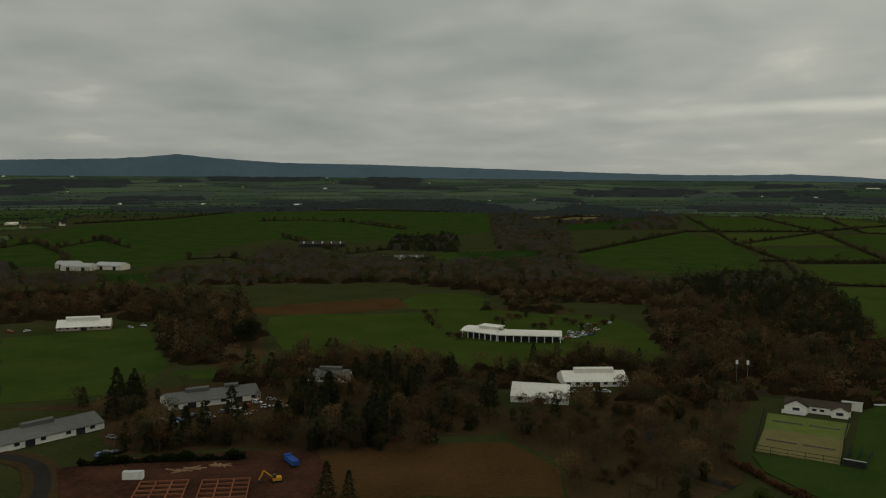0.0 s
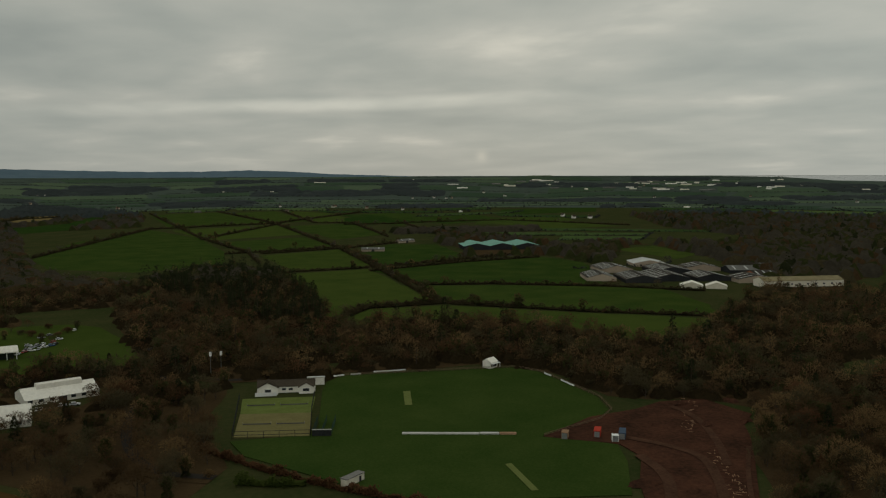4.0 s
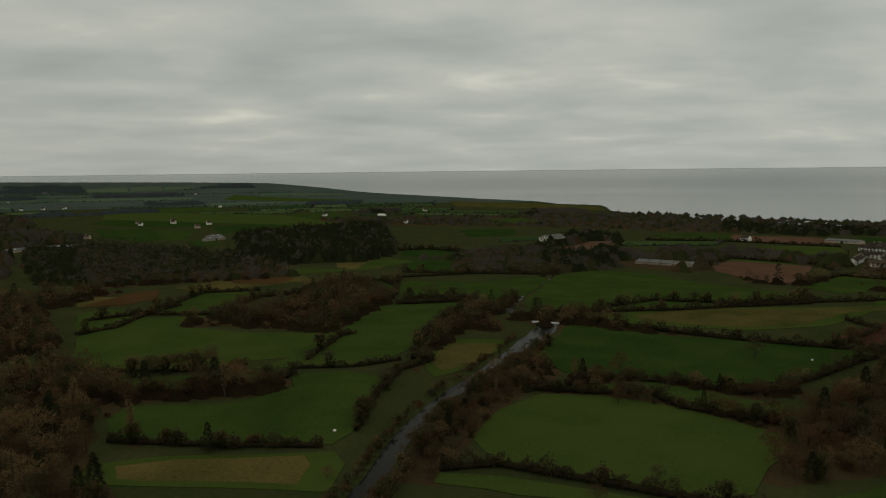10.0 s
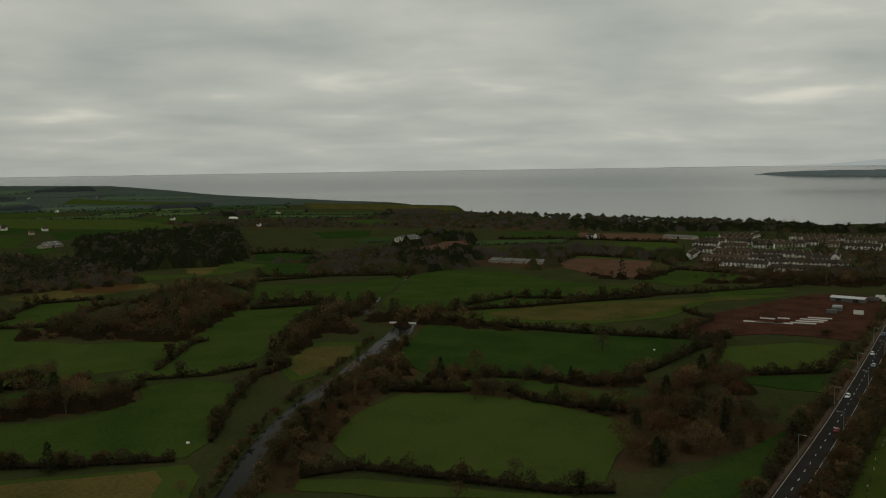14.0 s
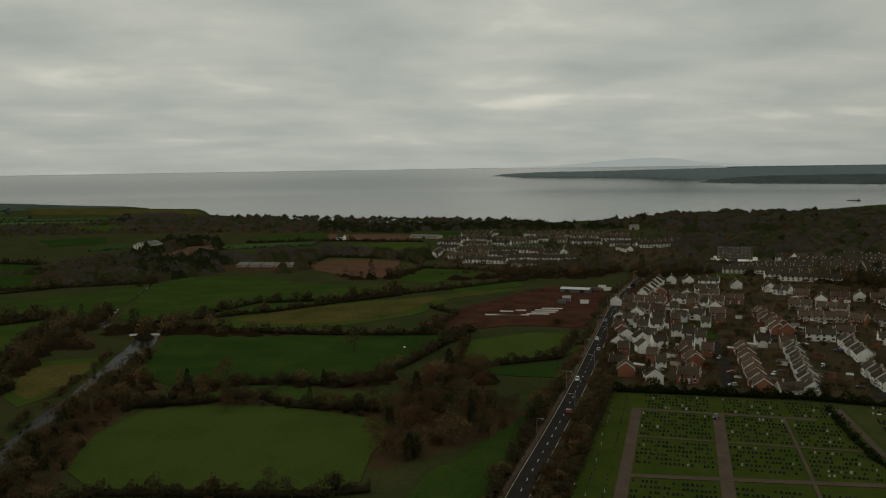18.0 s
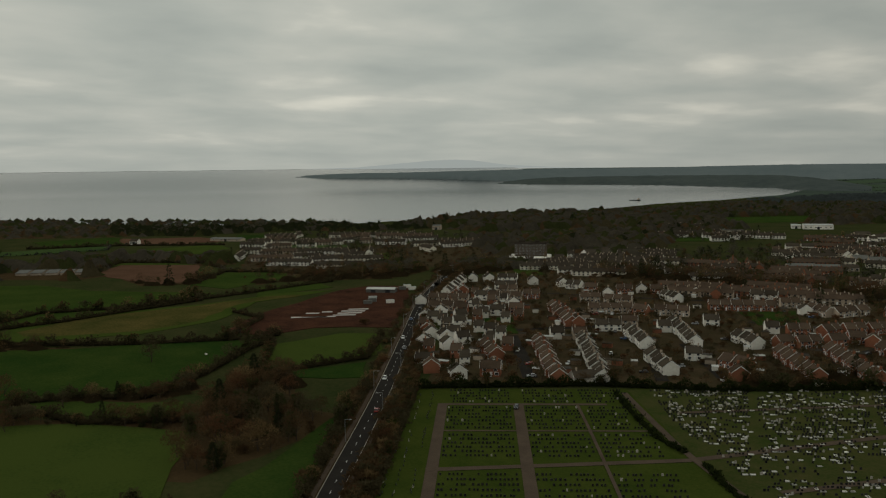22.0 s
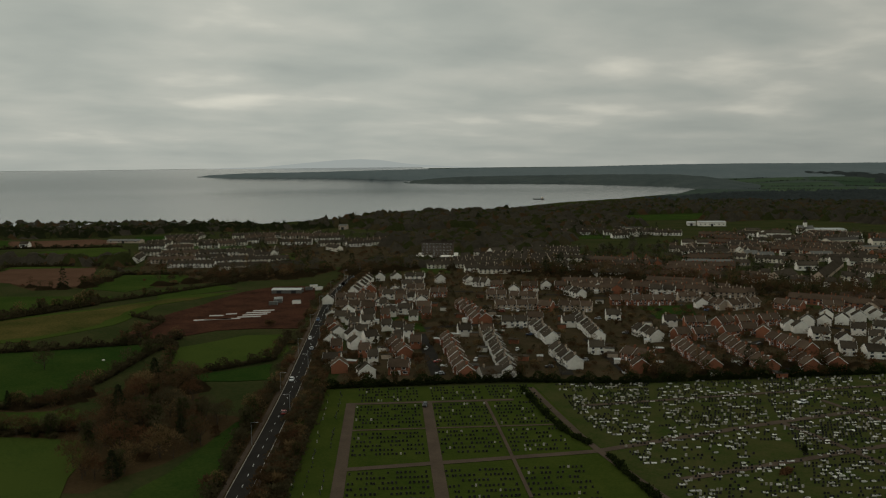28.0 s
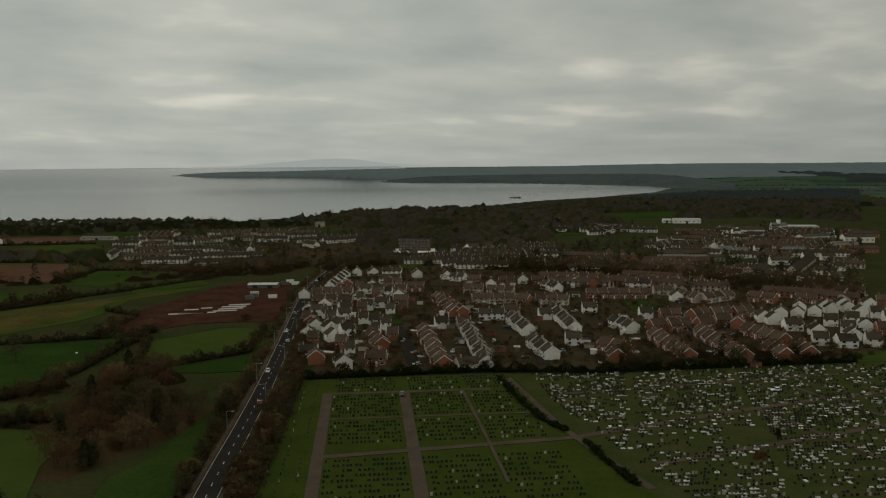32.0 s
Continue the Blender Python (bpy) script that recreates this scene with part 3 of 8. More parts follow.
def headland(name, profile, depths, mat, rough, label):
    """A low wooded rise from the waterline back to its skyline."""
    cols = list(zip(*profile))
    bs = np.arange(profile[0][0], profile[-1][0], 0.1)
    verts, faces = [], []
    for i, b in enumerate(bs):
        shore_r, e = np.interp(b, cols[0], cols[1]), np.interp(b, cols[0], cols[2])
        shore_r += 14 * noise.noise((b * 2.3, 1, 0))
        e += rough * (noise.noise((b * 1.3, 0, 3)) + 0.6 * noise.noise((b * 6, 0, 8)))
        back = min(shore_r + np.interp(b, *zip(*depths)), 4850)
        top = 96 + back * math.tan(radians(e))
        base = ground(*polar(b, shore_r)) + 0.4
        top = max(top, base + 2.5)
        for u, h in ((0, 0), (0.02, 0.10), (0.3, 0.42), (0.65, 0.74), (1.0, 1.0)):
            x, y = polar(b, shore_r + (back - shore_r) * u)
            lump = 0 if u in (0, 1.0) else 2.5 * noise.noise((b * 4, u * 5, 2))
            verts.append((x, y, max(base + (top - base) * h + lump, ground(x, y) + 0.5 if u else 0)))
        if i:
            a = 5 * i
            faces += [(a - 5 + k, a + k, a + k + 1, a - 4 + k) for k in range(4)]
    return tagged(mesh_object(name, verts, faces, mat, smooth=True), label, "headland", kind="structure")


def ridge(name, profile, r, mat, rough, label, foot=-60):
    bs = np.arange(profile[0][0], profile[-1][0], 0.12)
    el = np.interp(bs, *zip(*profile))
    verts, faces = [], []
    reach = r
    for i, (b, e) in enumerate(zip(bs, el)):
        r = reach(b) if callable(reach) else reach
        e += rough * (noise.noise((b * 1.3, 0, 3)) + 0.5 * noise.noise((b * 5, 0, 8)))
        x, y = polar(b, r)
        top = 98 + r * math.tan(radians(e))
        xs, ys = polar(b, r - 130)
        verts += [(xs, ys, min(ground(xs, ys) - 2, top - 6)), (x, y, top)]
        if i:
            a = 2 * i
            faces.append((a - 2, a, a + 1, a - 1))
    return tagged(mesh_object(name, verts, faces, mat, smooth=True), label, "hills", kind="structure")


ridge("backdrop_hills", HILLS, 4900, hill_mat, 0.03, "low hills on the horizon, tinted blue-grey for haze")
# the shore glows by itself to imitate hazy air
ridge("backdrop_far_shore", FAR_SHORE, 4940, haze_glow_mat, 0.01, "far shore with a distant mountain, haze painted as a glow")
headland("backdrop_headland", FAR_HEAD, [(119, 60), (132, 110), (137, 480), (150, 620)], head_mat, 0.015, "headland across the lake, tinted blue-grey for haze")
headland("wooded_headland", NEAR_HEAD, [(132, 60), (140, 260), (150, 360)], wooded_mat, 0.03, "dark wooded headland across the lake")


# ---- trees ----
class Leafage:
    """Collects triangles; many of them become one mesh."""

    def __init__(self):
        self.v, self.f, self.s, self.n = [], [], [], 0

    def add(self, verts, faces, slots):
        self.v.append(verts)
        self.f.append(faces + self.n)
        self.s.append(slots)
        self.n += len(verts)

    def mesh(self, name, mats):
        v, f, s = np.concatenate(self.v), np.concatenate(self.f), np.concatenate(self.s)
        me = bpy.data.meshes.new(name)
        me.vertices.add(len(v))
        me.vertices.foreach_set("co", v.astype(np.float32).ravel())
        me.loops.add(3 * len(f))
        me.loops.foreach_set("vertex_index", f.astype(np.int32).ravel())
        me.polygons.add(len(f))
        me.polygons.foreach_set("loop_start", np.arange(0, 3 * len(f), 3, dtype=np.int32))
        for m in mats:
            me.materials.append(m)
        me.polygons.foreach_set("material_index", s.astype(np.int32))
        me.polygons.foreach_set("use_smooth", np.ones(len(f), bool))
        me.update(calc_edges=True)
        return me


def cone(a, b, ra, rb, sides=4):
    """A tapered limb from a to b: vertices and triangles."""
    a, b = np.array(a, float), np.array(b, float)
    way = (b - a) / np.linalg.norm(b - a)
    u = np.cross(way, (0.3, 0.9, 0.2))
    u /= np.linalg.norm(u)
    w = np.cross(way, u)
    ang = np.arange(sides) * 2 * np.pi / sides
    ring = np.cos(ang)[:, None] * u + np.sin(ang)[:, None] * w
    v = np.concatenate([a + ra * ring, b + rb * ring])
    k = np.arange(sides)
    j = (k + 1) % sides
    return v, np.concatenate([np.stack([k, j, j + sides], 1), np.stack([k, j + sides, k + sides], 1)])


def slivers(rng, centres, ways, lengths, widths):
    """Thin triangles: twigs or leaf sprays."""
    side = np.cross(ways, rng.normal(size=ways.shape))
    side /= np.linalg.norm(side, axis=1)[:, None] + 1e-9
    v = np.stack([centres - side * widths[:, None], centres + side * widths[:, None], centres + ways * lengths[:, None]], 1).reshape(-1, 3)
    return v, np.arange(len(v)).reshape(-1, 3)


def tree_shape(seed, height, spread, twigs, kind="bare", fat=1.0, stub=1.0):
    """Trunk and limbs, and the crown of many twigs: two lists of (vertices, triangles). kind: bare, ivy, poplar, conifer, bush."""
    rng = np.random.default_rng(seed)
    wood, crown = [], []
    if kind == "conifer":
        wood.append(cone((0, 0, -0.3), (0, 0, height), 0.035 * height * 0.6, 0.05, 5))
        z = height * (0.10 + 0.90 * rng.random(twigs) ** 1.25)
        lump = 1 + 0.28 * np.sin(z * 2.1 + seed) + rng.normal(0, 0.16, twigs)
        rad = spread * 0.5 * np.clip((1 - z / height) ** 0.8 * 1.05 + 0.03, 0, 1) * lump * (0.45 + 0.55 * rng.random(twigs) ** 0.4)
        ang = rng.random(twigs) * 2 * np.pi
        c = np.stack([np.cos(ang) * rad, np.sin(ang) * rad, z], 1)
        way = np.stack([np.cos(ang), np.sin(ang), rng.normal(-0.25, 0.25, twigs)], 1)
        way /= np.linalg.norm(way, axis=1)[:, None]
        crown.append(slivers(rng, c, way, fat * rng.uniform(0.7, 1.7, twigs), fat * rng.uniform(0.25, 0.55, twigs)))
        return wood, crown
    top = height * (0.5 if kind != "poplar" else 0.8)
    lean = rng.normal(0, 0.03, 2) * height
    if kind != "bush":
        wood.append(cone((0, 0, -0.3), (lean[0], lean[1], top), 0.022 * height, 0.009 * height, 6))
    limbs = 8 if kind != "bush" else 5
    tips = []
    for k in range(limbs):
        u = 0.2 + 0.75 * k / limbs
        base = np.array([lean[0] * u, lean[1] * u, top * u if kind != "bush" else 0.2])
        ang = k * 2.4 + rng.random()
        out = spread * 0.5 * (rng.uniform(0.45, 0.85) if kind != "poplar" else rng.uniform(0.2, 0.5))
        up = height * rng.uniform(0.55, 0.93) if k > 3 else height * rng.uniform(0.3, 0.6)
        if kind == "bush":
            up = height * rng.uniform(0.4, 0.8)
        tip = np.array([np.cos(ang) * out, np.sin(ang) * out, max(up, base[2] + 0.8)])
        wood.append(cone(base, tip, 0.010 * height, 0.0025 * height, 4))
        tips.append(tip)
        for _ in range(2):
            u2 = rng.uniform(0.35, 0.8)
            b2 = base + (tip - base) * u2
            t2 = b2 + rng.normal(0, 0.13, 3) * (spread, spread, height * 0.5) + (0, 0, height * 0.14)
            wood.append(cone(b2, t2, 0.005 * height, 0.0015 * height, 3))
            tips.append(t2)
    lobes = 5 if kind == "bush" else 8
    k = np.arange(lobes)
    ang = k * 2.4 + seed
    ring = np.where(k < 2, 0.10, 0.27) * (0.45 if kind == "poplar" else 1.0) * spread * rng.uniform(0.8, 1.2, lobes)
    lift = np.where(k < 2, 0.74, np.where(k % 2, 0.58, 0.44)) * height * rng.uniform(0.9, 1.1, lobes)
    if kind == "poplar":
        lift = height * np.linspace(0.3, 0.86, lobes)
    if kind == "bush":
        lift = height * rng.uniform(0.3, 0.6, lobes)
    hub = np.stack([np.cos(ang) * ring, np.sin(ang) * ring, lift], 1)
    size = np.array([0.27 * spread, 0.27 * spread, (0.22 if kind != "bush" else 0.36) * height]) * rng.uniform(0.75, 1.15, (lobes, 1))
    if kind == "poplar":
        size = size * (0.8, 0.8, 0.75)
    pick = rng.integers(0, lobes, twigs)
    ball = rng.normal(0, 1, (twigs, 3))
    ball /= np.linalg.norm(ball, axis=1)[:, None]
    ball[:, 2] = np.where(rng.random(twigs) < 0.7, np.abs(ball[:, 2]), ball[:, 2])
    c = hub[pick] + ball * size[pick] * rng.uniform(0.45, 1.0, (twigs, 1)) ** 0.6
    way = ball + rng.normal(0, 0.5, (twigs, 3)) + (0, 0, 0.3)
    way /= np.linalg.norm(way, axis=1)[:, None]
    c[:, 2] = np.clip(c[:, 2], 0.2, height)
    crown.append(slivers(rng, c, way, fat * rng.uniform(0.7, 1.6, twigs) / stub, fat * rng.uniform(0.09, 0.22, twigs) * stub))
    if kind == "ivy":
        n = twigs
        z = height * 0.82 * rng.random(n)
        ang = rng.random(n) * 2 * np.pi
        rad = spread * 0.16 * (0.6 + 0.7 * rng.random(n)) * (1 + 0.4 * np.sin(z + seed))
        c = np.stack([np.cos(ang) * rad, np.sin(ang) * rad, z + 0.2], 1)
        way = np.stack([np.cos(ang), np.sin(ang), rng.normal(0, 0.5, n)], 1)
        way /= np.linalg.norm(way, axis=1)[:, None]
        crown.append(slivers(rng, c, way, fat * rng.uniform(0.5, 1.2, n), fat * rng.uniform(0.3, 0.6, n)))
    return wood, crown


def packed(pieces, slot):
    v, f, n = [], [], 0
    for pv, pf in pieces:
        v.append(pv)
        f.append(pf + n)
        n += len(pv)
    return np.concatenate(v), np.concatenate(f), np.full(sum(len(x) for x in f), slot)


def tree_slots(kind, seed):
    """Material of the crown: slots of TREE_MATS."""
    return {"conifer": 5, "yew": 5, "poplar": 2}.get(kind, (1, 6, 2, 1, 6, 1)[seed % 6] if seed != 11 else 3)


undergrowth = material("undergrowth", (0.0210, 0.0160, 0.0082), (0.0504, 0.0360, 0.0180), 1.6, coarse=14, leafy=True, bump=1.0)
TREE_MATS = [bark, twig, twig_pale, twig_red, ivy, needles, twig_olive, far_twig, hazy_twig, undergrowth]


def stock(kind, lod, seed):
    """One tree of the stock that the woods are planted from: unit height about 1."""
    twigs = {0: 560, 1: 90, 2: 36, 3: 14, 4: 145, 5: 16, 6: 6}[lod]
    fat = {0: 0.95, 1: 1.9, 2: 2.8, 3: 3.6, 4: 1.35, 5: 2.2, 6: 2.8}[lod]
    stub = {0: 1.0, 1: 1.35, 2: 1.7, 3: 1.8, 4: 1.2, 5: 1.6, 6: 1.8}[lod]
    h, w = {"bare": (12.5, 12.5), "ivy": (12.5, 10), "conifer": (17, 7), "poplar": (19, 5.5), "bush": (4.2, 6), "yew": (14, 15)}[kind]
    wood, crown = tree_shape(seed, h, w, {"conifer": int(twigs * 1.1), "yew": 1700}.get(kind, twigs), kind, {"conifer": fat * 0.95, "yew": 1.7}.get(kind, fat), 2.2 if kind == "yew" else stub)
    a = packed(wood[:14] if lod == 0 else wood[: (3 if lod in (1, 4) else 1)], 0)
    crown_slot = tree_slots(kind, seed)
    # far crowns switch to the twig colours greyed for haze
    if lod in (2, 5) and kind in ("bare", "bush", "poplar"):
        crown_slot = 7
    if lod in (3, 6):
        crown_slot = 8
    leaf = crown[:1] if kind != "ivy" else crown
    b = packed(leaf[:1], crown_slot)
    parts = [a, b] if lod < 5 else [b]
    if len(leaf) > 1 and lod < 5:
        parts.append(packed(leaf[1:], 4))
    return parts


STOCK = {(k, lod): [stock(k, lod, s) for s in range(12)] for k in ("bare", "ivy", "conifer", "poplar", "bush") for lod in range(7)}
STOCK["yew", 0] = [stock("yew", 0, s) for s in range(12)]


def plant(bucket, rng, kind, x, y, size=1.0, lod=None):
    r = math.hypot(x, y)
    lod = (0 if r < 400 else 1 if r < 800 else 2 if r < 2100 else 3) if lod is None else lod
    turn = rng.random() * 2 * np.pi
    c, s = np.cos(turn), np.sin(turn)
    sx = size * rng.uniform(0.8, 1.2)
    sz = size * rng.uniform(0.85, 1.15)
    m = np.array([[c * sx, -s * sx, 0], [s * sx, c * sx, 0], [0, 0, sz]])
    for v, f, slots in STOCK[kind, lod][rng.integers(0, 12)]:
        bucket.add(v @ m.T + (x, y, ground(x, y)), f, slots)


def canopy(bucket, centres, step, fill, rng):
    """The closed roof of a wood: a dome for each tree (x, y, radius, height, slot), run together and let down to the ground at the edge."""
    c = np.array(centres, float)
    pad = c[:, 2].max() + 2 * step
    lo = c[:, :2].min(0) - pad
    nx, ny = ((c[:, :2].max(0) + pad - lo) / step).astype(int) + 2
    top, kind = np.zeros((nx, ny)), np.zeros((nx, ny), int)
    for x, y, rad, h, slot in centres:
        i0, i1 = int((x - rad - lo[0]) / step), int((x + rad - lo[0]) / step) + 2
        j0, j1 = int((y - rad - lo[1]) / step), int((y + rad - lo[1]) / step) + 2
        gx, gy = lo[0] + np.arange(i0, i1) * step - x, lo[1] + np.arange(j0, j1) * step - y
        d = (gx[:, None] ** 2 + gy[None, :] ** 2) / rad**2
        dome = np.where(d < 1, h * (0.45 + 0.55 * np.sqrt(np.clip(1 - d, 0, 1))), 0)
        win = top[i0:i1, j0:j1]
        higher = dome > win
        win[higher] = dome[higher]
        kind[i0:i1, j0:j1][higher] = slot
    up = top > 0
    top = top * rng.uniform(0.84, 1.1, top.shape)
    quad = up[:-1, :-1] | up[1:, :-1] | up[1:, 1:] | up[:-1, 1:]
    index = np.arange(nx * ny).reshape(nx, ny)
    a, b, e, f = (w[quad] for w in (index[:-1, :-1], index[1:, :-1], index[1:, 1:], index[:-1, 1:]))
    slot = np.maximum.reduce([kind[:-1, :-1][quad], kind[1:, :-1][quad], kind[1:, 1:][quad], kind[:-1, 1:][quad]])
    used, faces = np.unique(np.concatenate([np.stack([a, b, e], 1), np.stack([a, e, f], 1)]), return_inverse=True)
    ix, iy = used // ny, used % ny
    xy = lo + np.stack([ix, iy], 1) * step + rng.uniform(-0.3, 0.3, (len(used), 2)) * step
    z = top.ravel()[used]
    bucket.add(np.column_stack([xy, ground_np(xy) + np.where(z > 0, z * fill, -0.3)]), faces.reshape(-1, 3), np.concatenate([slot, slot]))


def crown_of(rng, kind, x, y, size, r):
    """Radius, height and material of a tree's crown, for the roof of the wood."""
    h, w = {"bare": (12.5, 12.5), "ivy": (12.5, 10), "conifer": (15.5, 8), "poplar": (17, 7), "bush": (4.2, 7)}[kind]
    # haze-tinted crown colours come in with distance
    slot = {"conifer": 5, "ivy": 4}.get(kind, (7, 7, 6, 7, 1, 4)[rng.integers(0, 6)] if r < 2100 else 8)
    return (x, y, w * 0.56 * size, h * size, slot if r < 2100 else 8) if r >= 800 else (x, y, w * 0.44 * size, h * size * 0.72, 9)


def scatter(rng, outline, gap):
    """Uneven points about gap metres apart in an outline."""
    p = np.array(outline, float)
    lo, hi = p.min(0), p.max(0)
    nx, ny = np.maximum(1, ((hi - lo) / gap).astype(int))
    gx, gy = np.meshgrid(np.arange(nx), np.arange(ny))
    pts = lo + (np.stack([gx.ravel(), gy.ravel()], 1) + rng.uniform(-0.1, 1.1, (nx * ny, 2))) * gap
    return pts[inside(pts, outline)]


NEAR_TREES = []  # (kind, x, y, size): the nearest trees stand singly
tree_rng = np.random.default_rng(11)


KEEP_CLEAR = [(-95, 352, 22), (-80, 362, 16), (-104, 346, 14), (-109, 488, 17), (-101, 474, 15), (-96, 460, 12), (845, -212, 40), (870, -190, 30), (1128, -150, 26), (-98, 372, 24), (-96, 358, 16), (-51, 406, 15), (-48, 394, 10), (-148, 306, 32), (-140, 300, 20), (78, 402, 22), (76, 390, 14), (46, 372, 16), (-222, 540, 24), (150, 300, 26), (160, 345, 28), (56, 520, 30), (684, 420, 42), (660, 400, 30), (705, 862, 62), (660, 840, 40), (640, 510, 40), (590, 520, 36), (610, 470, 30), (700, 560, 40), (640, 590, 40)]


OPEN_GROUND = list(MOWN)


def wood(kind, gap, outline, tall=0.92):
    """A wood: its floor, and trees about gap metres apart."""
    STEP[0] += 1
    TAKEN.append(outline)
    sheet("woodland_floor", outline, litter, 0.02 + 0.0014 * (STEP[0] % 60), "brown leaf litter under bare trees", "woodland floor", wobble=6.0)
    rng = tree_rng
    far = min(math.hypot(*p) for p in outline)
    gap = max(gap * 1.15, 12) if far > 1300 else gap * 0.9
    bucket, crowns = Leafage(), []
    spots = scatter(rng, outline, gap)
    for clear in OPEN_GROUND:
        spots = spots[~inside(spots, clear)]
    for x, y in spots:
        r = math.hypot(x, y)
        u = rng.random()
        if any(math.hypot(x - cx, y - cy) < cr for cx, cy, cr in KEEP_CLEAR):
            continue
        k = ("conifer" if u < (0.72 if kind == "conifer" else 0.32) else "ivy" if u < (0.86 if kind == "conifer" else 0.6) else "bare") if kind in ("conifer", "mixed") else "conifer" if u < 0.04 else "ivy" if u < 0.24 else "bush" if u < 0.38 else "poplar" if u < 0.39 else "bare"
        size = tall * (rng.uniform(0.55, 0.85) if kind == "conifer" and far > 1000 else rng.uniform(0.5, 1.0) if kind == "conifer" else rng.uniform(0.5, 1.15)) * (0.7 if gap < 7 else 1.0)
        if r < 372 and len(NEAR_TREES) < 280:
            NEAR_TREES.append((k, x, y, size))
        else:
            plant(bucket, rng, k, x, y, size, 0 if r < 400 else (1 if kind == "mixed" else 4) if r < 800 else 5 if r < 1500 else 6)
        if kind != "mixed" and r > 385:
            crowns.append(crown_of(rng, k, x, y, size, r))
    if crowns:
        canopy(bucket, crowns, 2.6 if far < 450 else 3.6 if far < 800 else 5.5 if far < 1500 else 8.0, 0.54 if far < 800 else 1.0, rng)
    if bucket.n:
        ob = new("wood", bucket.mesh("wood", TREE_MATS))
        tagged(ob, "dark conifer plantation with bare trees" if kind == "conifer" else "dark pines mixed with bare winter trees" if kind == "mixed" else "bare brown winter wood with ivy-clad trunks", "wood", kind="stuff")


wood("wood", 11, [(-384, 751), (-264, 778), (-177, 762), (-37, 791), (48, 719), (57, 656), (104, 673), (173, 661), (220, 764), (147, 953), (7, 1043), (-86, 1000), (-220, 1144), (-204, 929), (-254, 871), (-404, 791)])
wood("wood", 11, [(-357, 698), (-251, 739), (-202, 644), (-179, 559), (-224, 591), (-285, 555)])
wood("wood", 10, [(-225, 705), (-165, 708), (-136, 620), (-103, 513), (-93, 464), (-108, 436), (-138, 449), (-167, 510)])
wood("mixed", 9, [(-183, 354), (-149, 364), (-133, 389), (-83, 412), (-67, 401), (-37, 425), (9, 420), (27, 392), (31, 346), (25, 323), (-14, 315), (-42, 301), (-68, 307), (-105, 300), (-120, 306), (-139, 351)])
wood("wood", 10, [(26, 346), (57, 364), (91, 394), (126, 442), (123, 384), (147, 385), (110, 310), (104, 274), (84, 255), (42, 254), (46, 290), (29, 319)])
wood("wood", 12, [(-4, 600), (66, 656), (100, 644), (95, 614), (45, 602), (8, 573)])
wood("wood", 9, [(56, 434), (102, 455), (130, 456), (121, 436), (67, 425)])
wood("conifer", 10, [(221, 805), (341, 909), (366, 814), (314, 613), (281, 526), (243, 507), (223, 524), (217, 609), (210, 693)])
wood("wood", 9, [(157, 632), (210, 693), (217, 609), (215, 506), (264, 507), (248, 460), (215, 397), (169, 396), (156, 418), (141, 443), (142, 540)])
wood("wood", 12, [(-593, 2267), (-379, 2585), (-266, 3058), (81, 3269), (208, 2724), (254, 2195), (501, 2957), (597, 2076), (453, 1614), (262, 1611), (120, 1584), (140, 2213), (-223, 2561), (-491, 1877)])
wood("wood", 12, [(136, 2150), (199, 1823), (243, 1562), (185, 1139), (147, 869), (91, 785), (88, 1158)])
wood("conifer", 9, [(-66, 1285), (34, 1381), (27, 1102), (-58, 1134)])
wood("wood", 9, [(88, 546), (158, 511), (183, 479), (207, 448), (202, 371), (189, 364), (136, 403), (104, 414), (59, 436), (22, 422), (13, 451), (37, 482)])
wood("wood", 8.5, [(268, 495), (295, 506), (322, 464), (370, 416), (379, 347), (401, 330), (474, 349), (499, 309), (426, 242), (336, 191), (314, 208), (308, 235), (287, 250), (277, 265), (287, 304), (283, 336), (267, 350), (235, 358), (201, 374)])
wood("wood", 8, [(320, 217), (388, 220), (430, 208), (413, 180), (371, 156), (290, 127), (239, 96), (212, 137), (248, 167)])
wood("wood", 9, [(504, 371), (622, 421), (671, 379), (604, 291), (479, 224), (426, 242), (499, 309)])
wood("wood", 12, [(700, 1000), (673, 893), (608, 808), (703, 775), (673, 646), (911, 828), (969, 731), (1082, 750), (1043, 607), (996, 511), (810, 423), (702, 409), (713, 481), (833, 629), (927, 800), (787, 856), (835, 1054), (827, 1179)])
wood("wood", 14, [(1537, 1395), (1830, 1377), (1863, 924), (1440, 692), (1170, 601), (1150, 753), (1238, 1039)])
wood("conifer", 10, [(1090, 538), (1179, 504), (1088, 381), (1011, 269), (1273, 147), (1011, 115), (888, 164), (790, 234), (747, 285), (745, 359), (885, 444)])
wood("wood", 10, [(742, 500), (706, 392), (674, 335), (710, 271), (645, 279), (602, 295), (563, 339), (561, 380)])
wood("wood", 13, [(1291, 769), (1415, 686), (1285, 549), (1133, 542), (1012, 589), (883, 594), (1184, 794)])
wood("wood", 9, [(639, 120), (729, 117), (759, 82), (686, 57), (613, 39), (538, 49), (513, 68), (527, 107), (542, 144), (537, 170), (567, 180), (594, 150)])
wood("conifer", 9, [(1324, 326), (1417, 230), (1526, 119), (1079, 65), (917, 68), (907, 156), (868, 216)])
wood("wood", 11, [(1180, 513), (1064, 331), (921, 229), (855, 147), (786, 146), (751, 245), (725, 292), (681, 300)])
wood("wood", 12, [(890, 72), (1046, -82), (1099, -205), (842, -173), (786, -103), (826, -9)])
wood("conifer", 9, [(1040, -109), (1250, -183), (1184, -237), (843, -167), (805, -116), (883, -98)])
